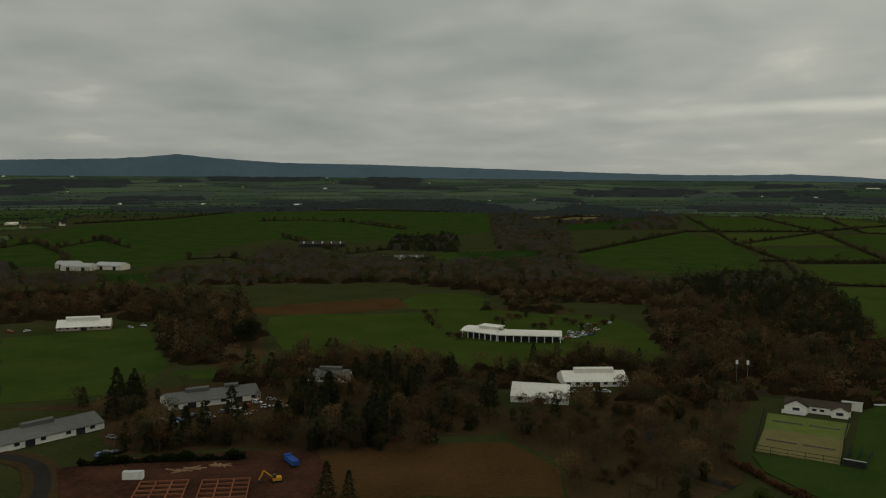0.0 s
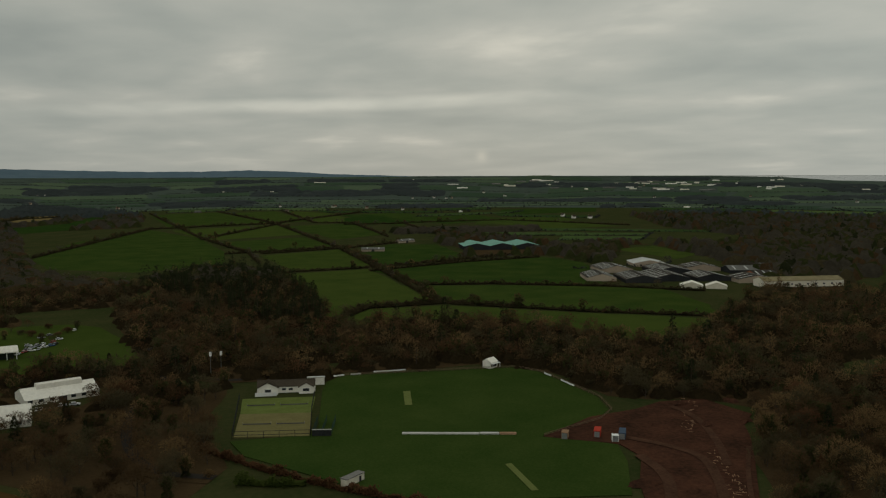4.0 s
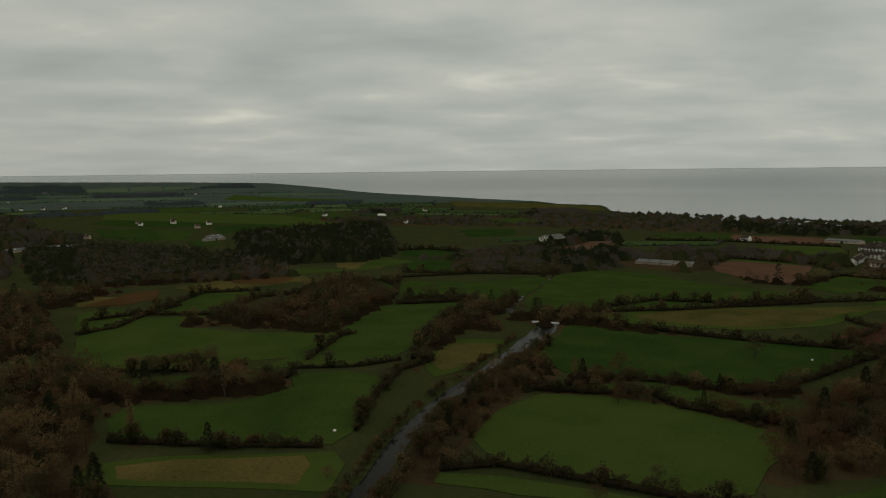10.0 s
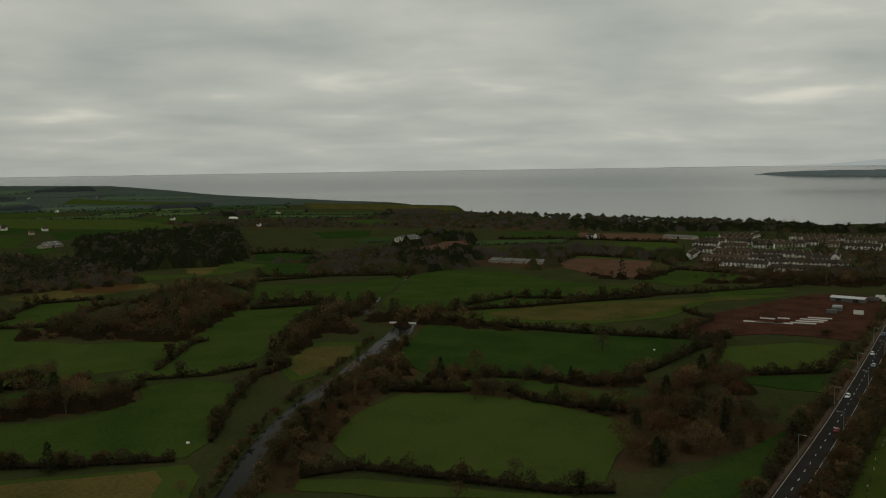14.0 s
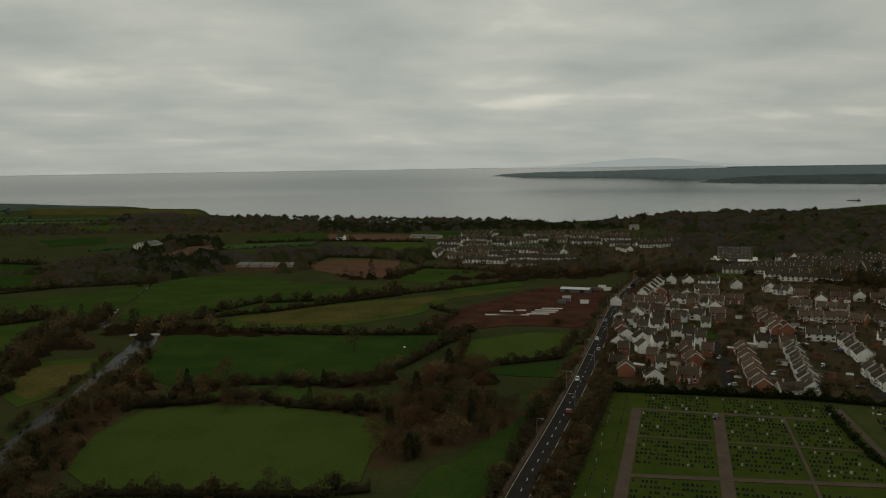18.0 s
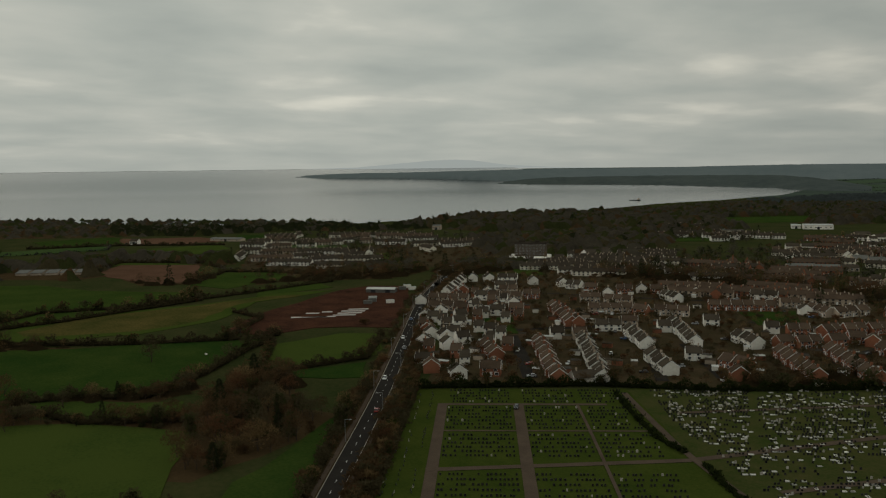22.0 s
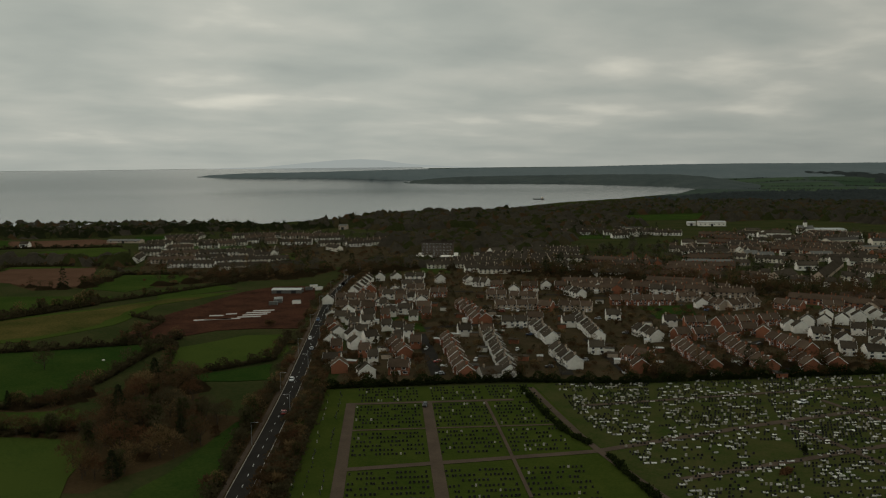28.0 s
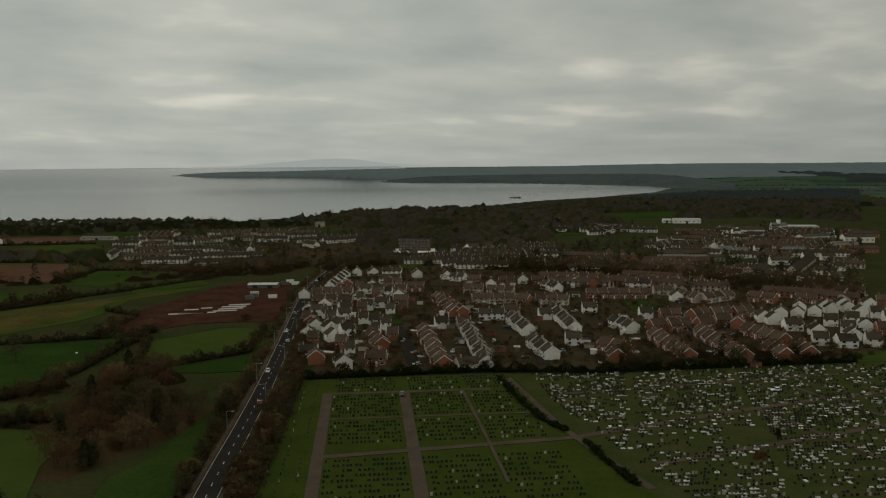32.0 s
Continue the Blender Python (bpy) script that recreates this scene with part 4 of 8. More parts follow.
wood("wood", 13, [(1755, 318), (1747, -25), (1847, -398), (1330, -812), (1167, -713), (1240, -436), (1342, -287), (1458, -117), (1543, 181)], 0.55)
wood("wood", 6, [(265, 19), (310, 11), (366, -6), (405, -21), (441, -42), (490, -61), (431, -59), (380, -37), (357, -24), (313, -8), (281, 2), (261, 6)])
wood("wood", 7, [(418, 21), (507, 5), (577, -13), (548, -32), (511, -30), (520, -4), (464, 11), (405, 16)])
wood("wood", 8, [(298, -110), (346, -145), (378, -183), (351, -190), (310, -167), (290, -175), (274, -158), (264, -128), (257, -100), (265, -93)])
wood("wood", 9, [(770, -254), (742, -317), (651, -329), (694, -427), (700, -524), (625, -484), (608, -432), (633, -389), (682, -313), (717, -252)])
wood("wood", 11, [(942, -185), (966, -285), (875, -403), (808, -384), (827, -316), (794, -221), (859, -168)])
wood("wood", 9, [(623, -491), (670, -573), (633, -602), (572, -589), (530, -567), (582, -524), (576, -478)])
wood("wood", 13, [(1134, -831), (1240, -1128), (1116, -1324), (1083, -1471), (1118, -1744), (1122, -2342), (837, -2736), (473, -1540), (749, -1561), (793, -1234), (864, -1023), (926, -840)])
wood("wood", 12, [(879, -755), (817, -801), (819, -918), (821, -1054), (793, -1234), (695, -1143), (625, -845), (534, -681), (644, -664), (693, -625)])
wood("wood", 8, [(524, -599), (444, -648), (357, -635), (294, -645), (205, -662), (186, -599), (246, -594), (341, -606), (413, -603), (482, -566)])
wood("wood", 12, [(753, -1351), (686, -1671), (524, -1706), (420, -1367), (581, -1414), (647, -1268)])
wood("conifer", 8, [(1436, -467), (1298, -541), (1253, -656), (1204, -781), (1120, -725), (1167, -638), (1198, -540), (1173, -512), (1285, -417)])
wood("conifer", 8, [(1177, -711), (1128, -805), (1077, -903), (1038, -870), (1059, -797), (1100, -713), (1136, -686)])
wood("wood", 7, [(599, -13), (640, -39), (694, -56), (758, -77), (794, -91), (755, -84), (662, -57), (598, -40), (565, -30), (563, -19)])
wood("wood", 8, [(560, 99), (642, 95), (687, 78), (660, 44), (599, 44), (546, 63), (536, 89)])
wood("wood", 7, [(534, -94), (510, -118), (473, -164), (461, -160), (489, -113), (510, -90)])
wood("wood", 6, [(400, -53), (399, -74), (385, -104), (364, -125), (377, -152), (363, -152), (351, -120), (371, -100), (384, -71), (383, -50)])
wood("wood", 6, [(373, -39), (374, -64), (349, -94), (323, -125), (308, -121), (336, -90), (361, -62), (362, -38)])
wood("wood", 9, [(438, 15), (496, 10), (571, -1), (596, -21), (567, -27), (511, -3), (437, 10)])
wood("wood", 8, [(392, 176), (382, 143), (385, 124), (391, 94), (408, 79), (389, 75), (370, 89), (365, 118), (359, 139), (355, 160)])
wood("wood", 9, [(476, 230), (413, 180), (409, 163), (356, 142), (315, 114), (298, 114), (352, 148), (430, 208)])
wood("wood", 10, [(566, -34), (579, -66), (524, -109), (498, -97), (521, -59)])
wood("wood", 9, [(-110, 413), (-90, 419), (-72, 462), (-48, 471), (10, 432), (9, 397), (-38, 418), (-82, 387)])
wood("wood", 9, [(-87, 450), (-21, 460), (26, 412), (38, 422), (67, 425), (62, 393), (35, 393), (14, 392), (-36, 415), (-80, 414)])
wood("mixed", 9, [(-119, 310), (-71, 322), (-2, 318), (3, 303), (-42, 297), (-68, 306), (-110, 296)])
wood("wood", 7, [(322, -249), (296, -262), (300, -244), (308, -238)])
wood("wood", 7, [(225, -359), (188, -384), (154, -422), (138, -420), (177, -360), (205, -330)])

PROTO = {}


def single_tree(kind, x, y, size=1.0, label="", seed=0):
    """A tree of its own: trunk with limbs, and crown."""
    key = (kind, seed % 6)
    if key not in PROTO:
        root = new("tree")
        for v, f, slots in STOCK[kind, 0][seed % 6]:
            b = Leafage()
            b.add(v, f, slots)
            n = "trunk" if slots[0] == 0 else "ivy" if slots[0] == 4 else "crown"
            new(n, b.mesh(n, TREE_MATS)).parent = root
        words = {"bare": "bare leafless deciduous tree in winter", "ivy": "bare tree with an ivy-covered trunk", "conifer": "dark green evergreen conifer tree", "poplar": "tall narrow leafless poplar tree", "bush": "low bare twiggy winter shrub", "yew": "broad round dark evergreen tree"}
        tagged(root, words[kind], "tree" if kind != "bush" else "shrub", group="trees")
        PROTO[key] = root
        first = root
    else:
        first = None
    m = pose(x, y, ground(x, y), 0, 0, (seed * 73) % 360) @ Matrix.Diagonal((size, size, size, 1))
    if first:
        first.matrix_basis = m
        ob = first
    else:
        src = PROTO[key]
        ob = copy_thing(src, m)
        ob.matrix_basis = m
    if label:
        ob["label"] = label
    return ob


for n, (k, x, y, size) in enumerate(NEAR_TREES):
    single_tree(k, x, y, size, seed=n)

# ---- hedges ----
rng = np.random.default_rng(5)


def hedge(line, height, mat, label, width=None, dense=1.0, trees=0.035):
    """A hedgerow along a line: sprays of twigs and leaves in an uneven band, with a tree here and there."""
    bucket = Leafage()
    height = height * 1.25 if height > 2 else height
    wide = width or height * 0.85
    for (x0, y0), (x1, y1) in zip(line, line[1:]):
        length = math.hypot(x1 - x0, y1 - y0)
        r = math.hypot((x0 + x1) / 2, (y0 + y1) / 2)
        per = (22 if r < 500 else 11 if r < 900 else 5) * dense * (height / 3.0 if height > 2 else 1.0)
        n = max(4, int(length * per))
        u = rng.random(n)
        along = np.array([x1 - x0, y1 - y0]) / max(length, 1e-6)
        side = np.array([-along[1], along[0]])
        s = u * length
        bulge = 0.75 + 0.3 * np.sin(s * 0.31 + x0) + 0.25 * np.sin(s * 0.83 + y0)
        bulge = np.clip(bulge, 0.35, 1.4)
        off = rng.normal(0, 0.35, n) * wide * bulge
        z = height * bulge * rng.random(n) ** 0.7
        xy = np.array([x0, y0]) + s[:, None] * along + off[:, None] * side
        c = np.column_stack([xy, ground_np(xy) + z])
        way = rng.normal(0, 1, (n, 3)) + (0, 0, 0.5)
        way /= np.linalg.norm(way, axis=1)[:, None]
        big = 1.0 if r < 500 else 1.4 if r < 900 else 2.2
        v, f = slivers(rng, c, way, big * rng.uniform(0.5, 1.2, n), big * rng.uniform(0.2, 0.5, n))
        bucket.add(v, f, np.zeros(len(f), int))
        # low woody core, so that the hedge has a body
        m = max(2, int(length / 3))
        ss = np.linspace(0, length, m)
        for a, b in zip(ss, ss[1:]):
            pa, pb = np.array([x0, y0]) + a * along, np.array([x0, y0]) + b * along
            cv, cf = cone((*pa, ground(*pa) + height * 0.2), (*pb, ground(*pb) + height * 0.25), wide * 0.28, wide * 0.25, 5)
            bucket.add(cv, cf, np.zeros(len(cf), int))
        for q in range(int(length * trees + rng.random())):
            p = np.array([x0, y0]) + rng.random() * length * along
            plant(bucket, rng, ("bare", "ivy", "bush", "ivy")[rng.integers(0, 4)], p[0], p[1], rng.uniform(0.45, 0.85))
    ob = new("hedge", bucket.mesh("hedge", [mat, *TREE_MATS[1:]]))
    return tagged(ob, label, "hedge", kind="stuff")


hedge([(187, 1104), (460, 1558), (716, 1588), (1097, 1905)], 3, hedge_mat, "brown unclipped field hedgerow")
hedge([(639, 2167), (456, 1291), (418, 1010), (377, 880)], 2.5, hedge_mat, "brown unclipped field hedgerow")
hedge([(816, 2174), (718, 1607), (618, 1261), (547, 1018), (462, 775), (376, 539)], 2.5, hedge_mat, "brown unclipped field hedgerow")
hedge([(984, 2148), (786, 1556), (845, 1508), (704, 1140)], 2.5, hedge_mat, "brown unclipped field hedgerow")
hedge([(444, 1256), (719, 1568)], 2.5, hedge_mat, "brown unclipped field hedgerow")
hedge([(389, 1016), (547, 1018)], 2.5, hedge_mat, "brown unclipped field hedgerow")
hedge([(426, 993), (553, 1000), (680, 1045)], 2.5, hedge_mat, "brown unclipped field hedgerow")
hedge([(360, 791), (455, 776), (677, 797)], 2.5, hedge_mat, "brown unclipped field hedgerow")
hedge([(376, 539), (412, 482)], 3, hedge_mat, "brown unclipped field hedgerow")
hedge([(262, 499), (314, 549), (376, 539)], 3, hedge_mat, "brown unclipped field hedgerow")
hedge([(537, 982), (492, 837), (451, 731), (420, 630), (374, 528)], 2.5, hedge_mat, "brown unclipped field hedgerow")
hedge([(440, 749), (568, 764), (676, 755)], 3, hedge_mat, "brown unclipped field hedgerow")
hedge([(420, 630), (477, 597), (547, 526), (592, 454)], 3, hedge_mat, "brown unclipped field hedgerow")
hedge([(290, 521), (317, 542), (374, 528), (438, 433), (495, 365)], 3, hedge_mat, "brown unclipped field hedgerow")
hedge([(923, 1451), (1156, 1404), (1232, 1119)], 2.5, hedge_mat, "brown unclipped field hedgerow")
hedge([(806, 1469), (918, 1426), (724, 961)], 2.5, hedge_mat, "brown unclipped field hedgerow")
hedge([(515, 229), (539, 212), (586, 211), (691, 200), (702, 156)], 3, hedge_mat, "brown unclipped field hedgerow")
hedge([(587, 215), (584, 166)], 3, hedge_mat, "brown unclipped field hedgerow")
hedge([(584, 166), (665, 148), (693, 98)], 4, hedge_mat, "brown unclipped field hedgerow")
hedge([(414, 178), (418, 166), (418, 118), (431, 105)], 3, hedge_mat, "brown unclipped field hedgerow")
hedge([(392, 176), (369, 143), (371, 120), (381, 91), (410, 77)], 5, hedge_mat, "brown unclipped field hedgerow")
hedge([(422, 81), (424, 49), (439, 27)], 2.5, hedge_mat, "brown unclipped field hedgerow")
hedge([(440, 76), (504, 66), (513, 58)], 3, hedge_mat, "brown unclipped field hedgerow")
hedge([(308, 128), (302, 89), (300, 48)], 3.5, hedge_mat, "brown unclipped field hedgerow")
hedge([(621, 40), (626, 11), (637, -22)], 5, hedge_mat, "brown unclipped field hedgerow")
hedge([(439, 21), (497, 17), (572, 3), (605, -13), (567, -27)], 4, hedge_mat, "brown unclipped field hedgerow")
hedge([(318, 38), (374, 34), (415, 26), (437, 10)], 3, hedge_mat, "brown unclipped field hedgerow")
hedge([(818, 45), (803, -8), (788, -92)], 3, hedge_mat, "brown unclipped field hedgerow")
hedge([(536, -88), (514, -119), (477, -165), (445, -223), (449, -237)], 4, hedge_mat, "brown unclipped field hedgerow")
hedge([(580, -61), (580, -103), (581, -152), (592, -194), (605, -257)], 4, hedge_mat, "brown unclipped field hedgerow")
hedge([(605, -198), (610, -260), (615, -311), (627, -385)], 3, hedge_mat, "brown unclipped field hedgerow")
hedge([(381, -50), (394, -73), (383, -103), (364, -125), (386, -162), (426, -207), (436, -226)], 4, hedge_mat, "brown unclipped field hedgerow")
hedge([(376, -34), (368, -63), (369, -84), (344, -92), (320, -126)], 4, hedge_mat, "brown unclipped field hedgerow")
hedge([(275, 6), (279, -13), (264, -40), (246, -71), (242, -88)], 4, hedge_mat, "brown unclipped field hedgerow")
hedge([(453, -227), (429, -222), (387, -194), (368, -178)], 2.5, hedge_mat, "brown unclipped field hedgerow")
hedge([(367, -195), (363, -240), (406, -280)], 4, hedge_mat, "brown unclipped field hedgerow")
hedge([(699, -293), (758, -348), (701, -390), (627, -385)], 3, hedge_mat, "brown unclipped field hedgerow")
hedge([(1150, -267), (1105, -375), (1019, -470)], 3, hedge_mat, "brown unclipped field hedgerow")
hedge([(817, -240), (909, -301), (842, -361), (775, -356)], 3, hedge_mat, "brown unclipped field hedgerow")
hedge([(460, -209), (504, -254), (541, -251)], 3, hedge_mat, "brown unclipped field hedgerow")
hedge([(314, -207), (277, -169), (231, -129), (217, -115)], 3.5, hedge_mat, "brown unclipped field hedgerow")
hedge([(302, -219), (280, -247), (248, -286), (208, -316), (175, -356), (129, -411)], 3.4, box_mat, "tall dark evergreen hedge along the cemetery", 3.0, 1.6)
hedge([(235, -280), (208, -259), (186, -244), (171, -238)], 1.6, box_mat, "dark clipped evergreen cemetery hedge", 1.8, 3.0, 0.0)
hedge([(161, -234), (147, -223), (127, -210)], 1.6, box_mat, "dark clipped evergreen cemetery hedge", 1.8, 3.0, 0.0)
hedge([(299, -222), (249, -175), (218, -145), (206, -133)], 3, hedge_mat, "brown unclipped field hedgerow")

hedge([(-369, 1799), (-283, 1857), (-177, 1783), (-52, 1557)], 1.6, hedge_mat, "loose row of bare field trees", 6.0, 0.12, 0.14)
hedge([(-698, 1650), (-578, 1860), (-499, 2284)], 3, hedge_mat, "brown unclipped field hedgerow", None, 0.8, 0.06)
hedge([(-499, 2284), (-328, 2354), (-110, 2357), (152, 2298)], 3, hedge_mat, "brown unclipped field hedgerow", None, 0.8, 0.07)
hedge([(-497, 1120), (-495, 1267), (-404, 1128)], 1.6, hedge_mat, "loose row of bare field trees", 6.0, 0.12, 0.14)
hedge([(-568, 1114), (-567, 1207), (-434, 1008), (-401, 916)], 1.6, hedge_mat, "loose row of bare field trees", 6.0, 0.12, 0.14)
hedge([(-288, 985), (-243, 1016), (-177, 919)], 1.6, hedge_mat, "loose row of bare field trees", 6.0, 0.12, 0.14)
hedge([(145, 2198), (192, 1813), (331, 2079), (548, 2172)], 4, hedge_mat, "brown unclipped field hedgerow", None, 0.8, 0.12)
hedge([(-242, 1352), (-165, 1186), (-107, 1071), (-54, 1159)], 1.6, hedge_mat, "loose row of bare field trees", 6.0, 0.12, 0.14)
hedge([(1034, 66), (1049, 26), (1006, -19)], 4, hedge_mat, "brown unclipped field hedgerow", None, 0.8, 0.1)
hedge([(778, 46), (796, -11), (822, -77)], 3, hedge_mat, "brown unclipped field hedgerow", None, 0.8, 0.06)
hedge([(778, 46), (679, 43), (649, 44)], 3, hedge_mat, "brown unclipped field hedgerow", None, 0.8, 0.08)
hedge([(648, 35), (651, 9), (642, -21)], 5, hedge_mat, "brown unclipped field hedgerow", None, 0.8, 0.12)
hedge([(592, -102), (626, -150), (606, -203), (625, -269)], 4, hedge_mat, "brown unclipped field hedgerow", None, 0.8, 0.1)
hedge([(754, 100), (757, 60), (711, 43)], 4, hedge_mat, "brown unclipped field hedgerow", None, 0.8, 0.08)
hedge([(564, 242), (593, 211), (627, 199)], 4, hedge_mat, "brown unclipped field hedgerow", None, 0.8, 0.08)

# ---- things: helpers ----
class Shape:
    """Builds one mesh from boxes, prisms and plates."""

    def __init__(self):
        self.v, self.f, self.s = [], [], []

    def add(self, verts, faces, slot=0):
        n = len(self.v)
        self.v += [tuple(v) for v in verts]
        self.f += [tuple(i + n for i in f) for f in faces]
        self.s += [slot] * len(faces)
        return self

    def box(self, x0, x1, y0, y1, z0, z1, slot=0, taper=0.0):
        t = taper
        v = [(x0, y0, z0), (x1, y0, z0), (x1, y1, z0), (x0, y1, z0), (x0 + t, y0 + t, z1), (x1 - t, y0 + t, z1), (x1 - t, y1 - t, z1), (x0 + t, y1 - t, z1)]
        return self.add(v, [(3, 2, 1, 0), (4, 5, 6, 7), (0, 1, 5, 4), (1, 2, 6, 5), (2, 3, 7, 6), (3, 0, 4, 7)], slot)

    def prism(self, profile, x0, x1, slot=0):
        """A profile of (y, z) drawn out along x."""
        n = len(profile)
        v = [(x0, y, z) for y, z in profile] + [(x1, y, z) for y, z in profile]
        f = [tuple(range(n)), tuple(range(2 * n - 1, n - 1, -1))]
        f += [(i, i + n, (i + 1) % n + n, (i + 1) % n) for i in range(n)]
        return self.add(v, [tuple(reversed(q)) for q in f], slot)

    def tube(self, x, y, z0, z1, r0, r1=None, sides=8, slot=0):
        r1 = r0 if r1 is None else r1
        a = [(math.cos(k * 2 * math.pi / sides), math.sin(k * 2 * math.pi / sides)) for k in range(sides)]
        v = [(x + c * r0, y + s * r0, z0) for c, s in a] + [(x + c * r1, y + s * r1, z1) for c, s in a]
        f = [(i, (i + 1) % sides, (i + 1) % sides + sides, i + sides) for i in range(sides)] + [tuple(range(sides - 1, -1, -1)), tuple(range(sides, 2 * sides))]
        return self.add(v, f, slot)

    def wheel(self, x, y, z, r, w, sides=12, slot=0):
        """A disc with its axle along y."""
        a = [(math.cos(k * 2 * math.pi / sides), math.sin(k * 2 * math.pi / sides)) for k in range(sides)]
        v = [(x + c * r, y - w / 2, z + s * r) for c, s in a] + [(x + c * r, y + w / 2, z + s * r) for c, s in a]
        f = [(i, (i + 1) % sides, (i + 1) % sides + sides, i + sides) for i in range(sides)] + [tuple(range(sides - 1, -1, -1)), tuple(range(sides, 2 * sides))]
        return self.add(v, [tuple(reversed(q)) for q in f], slot)


def part(name, shape, mats, parent, label=""):
    return mesh_object(name, shape.v, shape.f, mats, parent, label, slots=shape.s)


def thing(name, label, category, x, y, turn=0.0, group="", z=None):
    root = new(name)
    root.matrix_basis = pose(x, y, ground(x, y) if z is None else z, 0, 0, turn)
    return tagged(root, label, category, group)


def heading(a, b):
    return math.degrees(math.atan2(b[1] - a[1], b[0] - a[0]))


render_white = material("white_render", (0.56, 0.53, 0.47), (0.82, 0.79, 0.72), 1.2, per_object=0.6)
render_cream = material("cream_render", (0.52, 0.48, 0.39), (0.72, 0.67, 0.56), 1.2, per_object=0.5)
pebble = material("grey_pebbledash", (0.2750, 0.2204, 0.1683), (0.4250, 0.3480, 0.2703), 0.6, per_object=0.5)
brick = material("red_brick", (0.1643, 0.0653, 0.0370), (0.2756, 0.1139, 0.0654), 0.5, per_object=0.6)
slate = material("slate_roof", (0.0329, 0.0267, 0.0206), (0.0700, 0.0574, 0.0430), 0.6, rough=0.7, per_object=0.6)
tile_brown = material("brown_roof_tiles", (0.0489, 0.0345, 0.0246), (0.0999, 0.0710, 0.0503), 0.6, rough=0.8, per_object=0.6)
metal_grey = material("grey_sheet_roof", (0.0950, 0.0941, 0.0865), (0.1550, 0.1519, 0.1380), 1.5, rough=0.5, metal=0.2, per_object=0.3)
metal_pale = material("pale_sheet_roof", (0.34, 0.35, 0.34), (0.50, 0.50, 0.48), 2.0, rough=0.5, per_object=0.4)
fibre = material("fibre_cement_roof", (0.040, 0.036, 0.031), (0.084, 0.076, 0.066), 1.0, per_object=0.6)
rust = material("rusty_sheet", (0.15, 0.125, 0.07), (0.26, 0.22, 0.13), 1.0, coarse=5)
metal_green = material("green_sheet_roof", (0.15, 0.29, 0.24), (0.20, 0.37, 0.30), 3.0, rough=0.5)
dark_side = material("dark_cladding", (0.020, 0.021, 0.022), (0.040, 0.041, 0.042), 1.0)
glass = material("window_glass", (0.018, 0.020, 0.022), (0.040, 0.044, 0.047), 0.5, rough=0.1, spec=0.6)
blue = material("blue_paint", (0.02, 0.05, 0.20), (0.04, 0.09, 0.30), 0.6, rough=0.5)
red_paint = material("red_paint", (0.25, 0.03, 0.02), (0.40, 0.06, 0.04), 0.6, rough=0.5)
yellow_paint = material("yellow_paint", (0.42, 0.20, 0.02), (0.60, 0.30, 0.04), 0.6, rough=0.5)
timber = material("sawn_timber", (0.15, 0.085, 0.048), (0.30, 0.19, 0.12), 0.8, island=0.8)
concrete = material("pale_concrete", (0.32, 0.31, 0.29), (0.48, 0.47, 0.44), 1.0, island=0.6)
marble_dark = material("dark_polished_stone", (0.008, 0.008, 0.008), (0.030, 0.028, 0.026), 0.3, rough=0.5, spec=0.1, island=0.9)
marble_pale = material("white_marble", (0.26, 0.25, 0.23), (0.72, 0.70, 0.65), 0.3, island=0.9)
steel = material("galvanised_steel", (0.20, 0.21, 0.21), (0.32, 0.33, 0.33), 0.3, rough=0.45, metal=0.6)
tyre = material("tyre_rubber", (0.012, 0.012, 0.012), (0.025, 0.025, 0.025), 0.1)


# ---- houses ----
HOUSE = {
    # walls, roof, width, depth, eaves, rise
    "white": (render_white, slate, 7.6, 7.6, 4.1, 2.8, "white rendered two-storey house with a slate roof"),
    "cream": (render_cream, slate, 7.6, 7.6, 4.1, 2.8, "cream rendered two-storey house with a slate roof"),
    "brick": (brick, tile_brown, 7.6, 7.8, 4.1, 2.9, "red-brick two-storey house with brown roof tiles"),
    "grey": (pebble, tile_brown, 7.6, 7.8, 4.1, 2.7, "grey pebbledashed two-storey terraced house"),
    "bungalow": (render_white, slate, 11.0, 8.0, 2.7, 2.4, "low white rendered bungalow"),
}


def gable(w, d, eaves, rise):
    return [(-d / 2, -0.2), (d / 2, -0.2), (d / 2, eaves), (0, eaves + rise), (-d / 2, eaves)]


def roof_shape(w, d, eaves, rise, over=0.35, thick=0.16):
    s = Shape()
    slope = rise / (d / 2)
    for side in (-1, 1):
        e = side * (d / 2 + over)
        ze = eaves - over * slope
        v = []
        for x in (-w / 2 - 0.12, w / 2 + 0.12):
            v += [(x, e, ze), (x, 0, eaves + rise + 0.02), (x, 0, eaves + rise + thick + 0.02), (x, e, ze + thick)]
        f = [(0, 1, 5, 4), (3, 7, 6, 2), (0, 4, 7, 3), (0, 3, 2, 1), (4, 5, 6, 7)]
        s.add(v, f if side > 0 else [tuple(reversed(q)) for q in f])
    s.box(-w / 2 - 0.12, w / 2 + 0.12, -0.14, 0.14, eaves + rise + thick - 0.06, eaves + rise + thick + 0.08)
    return s


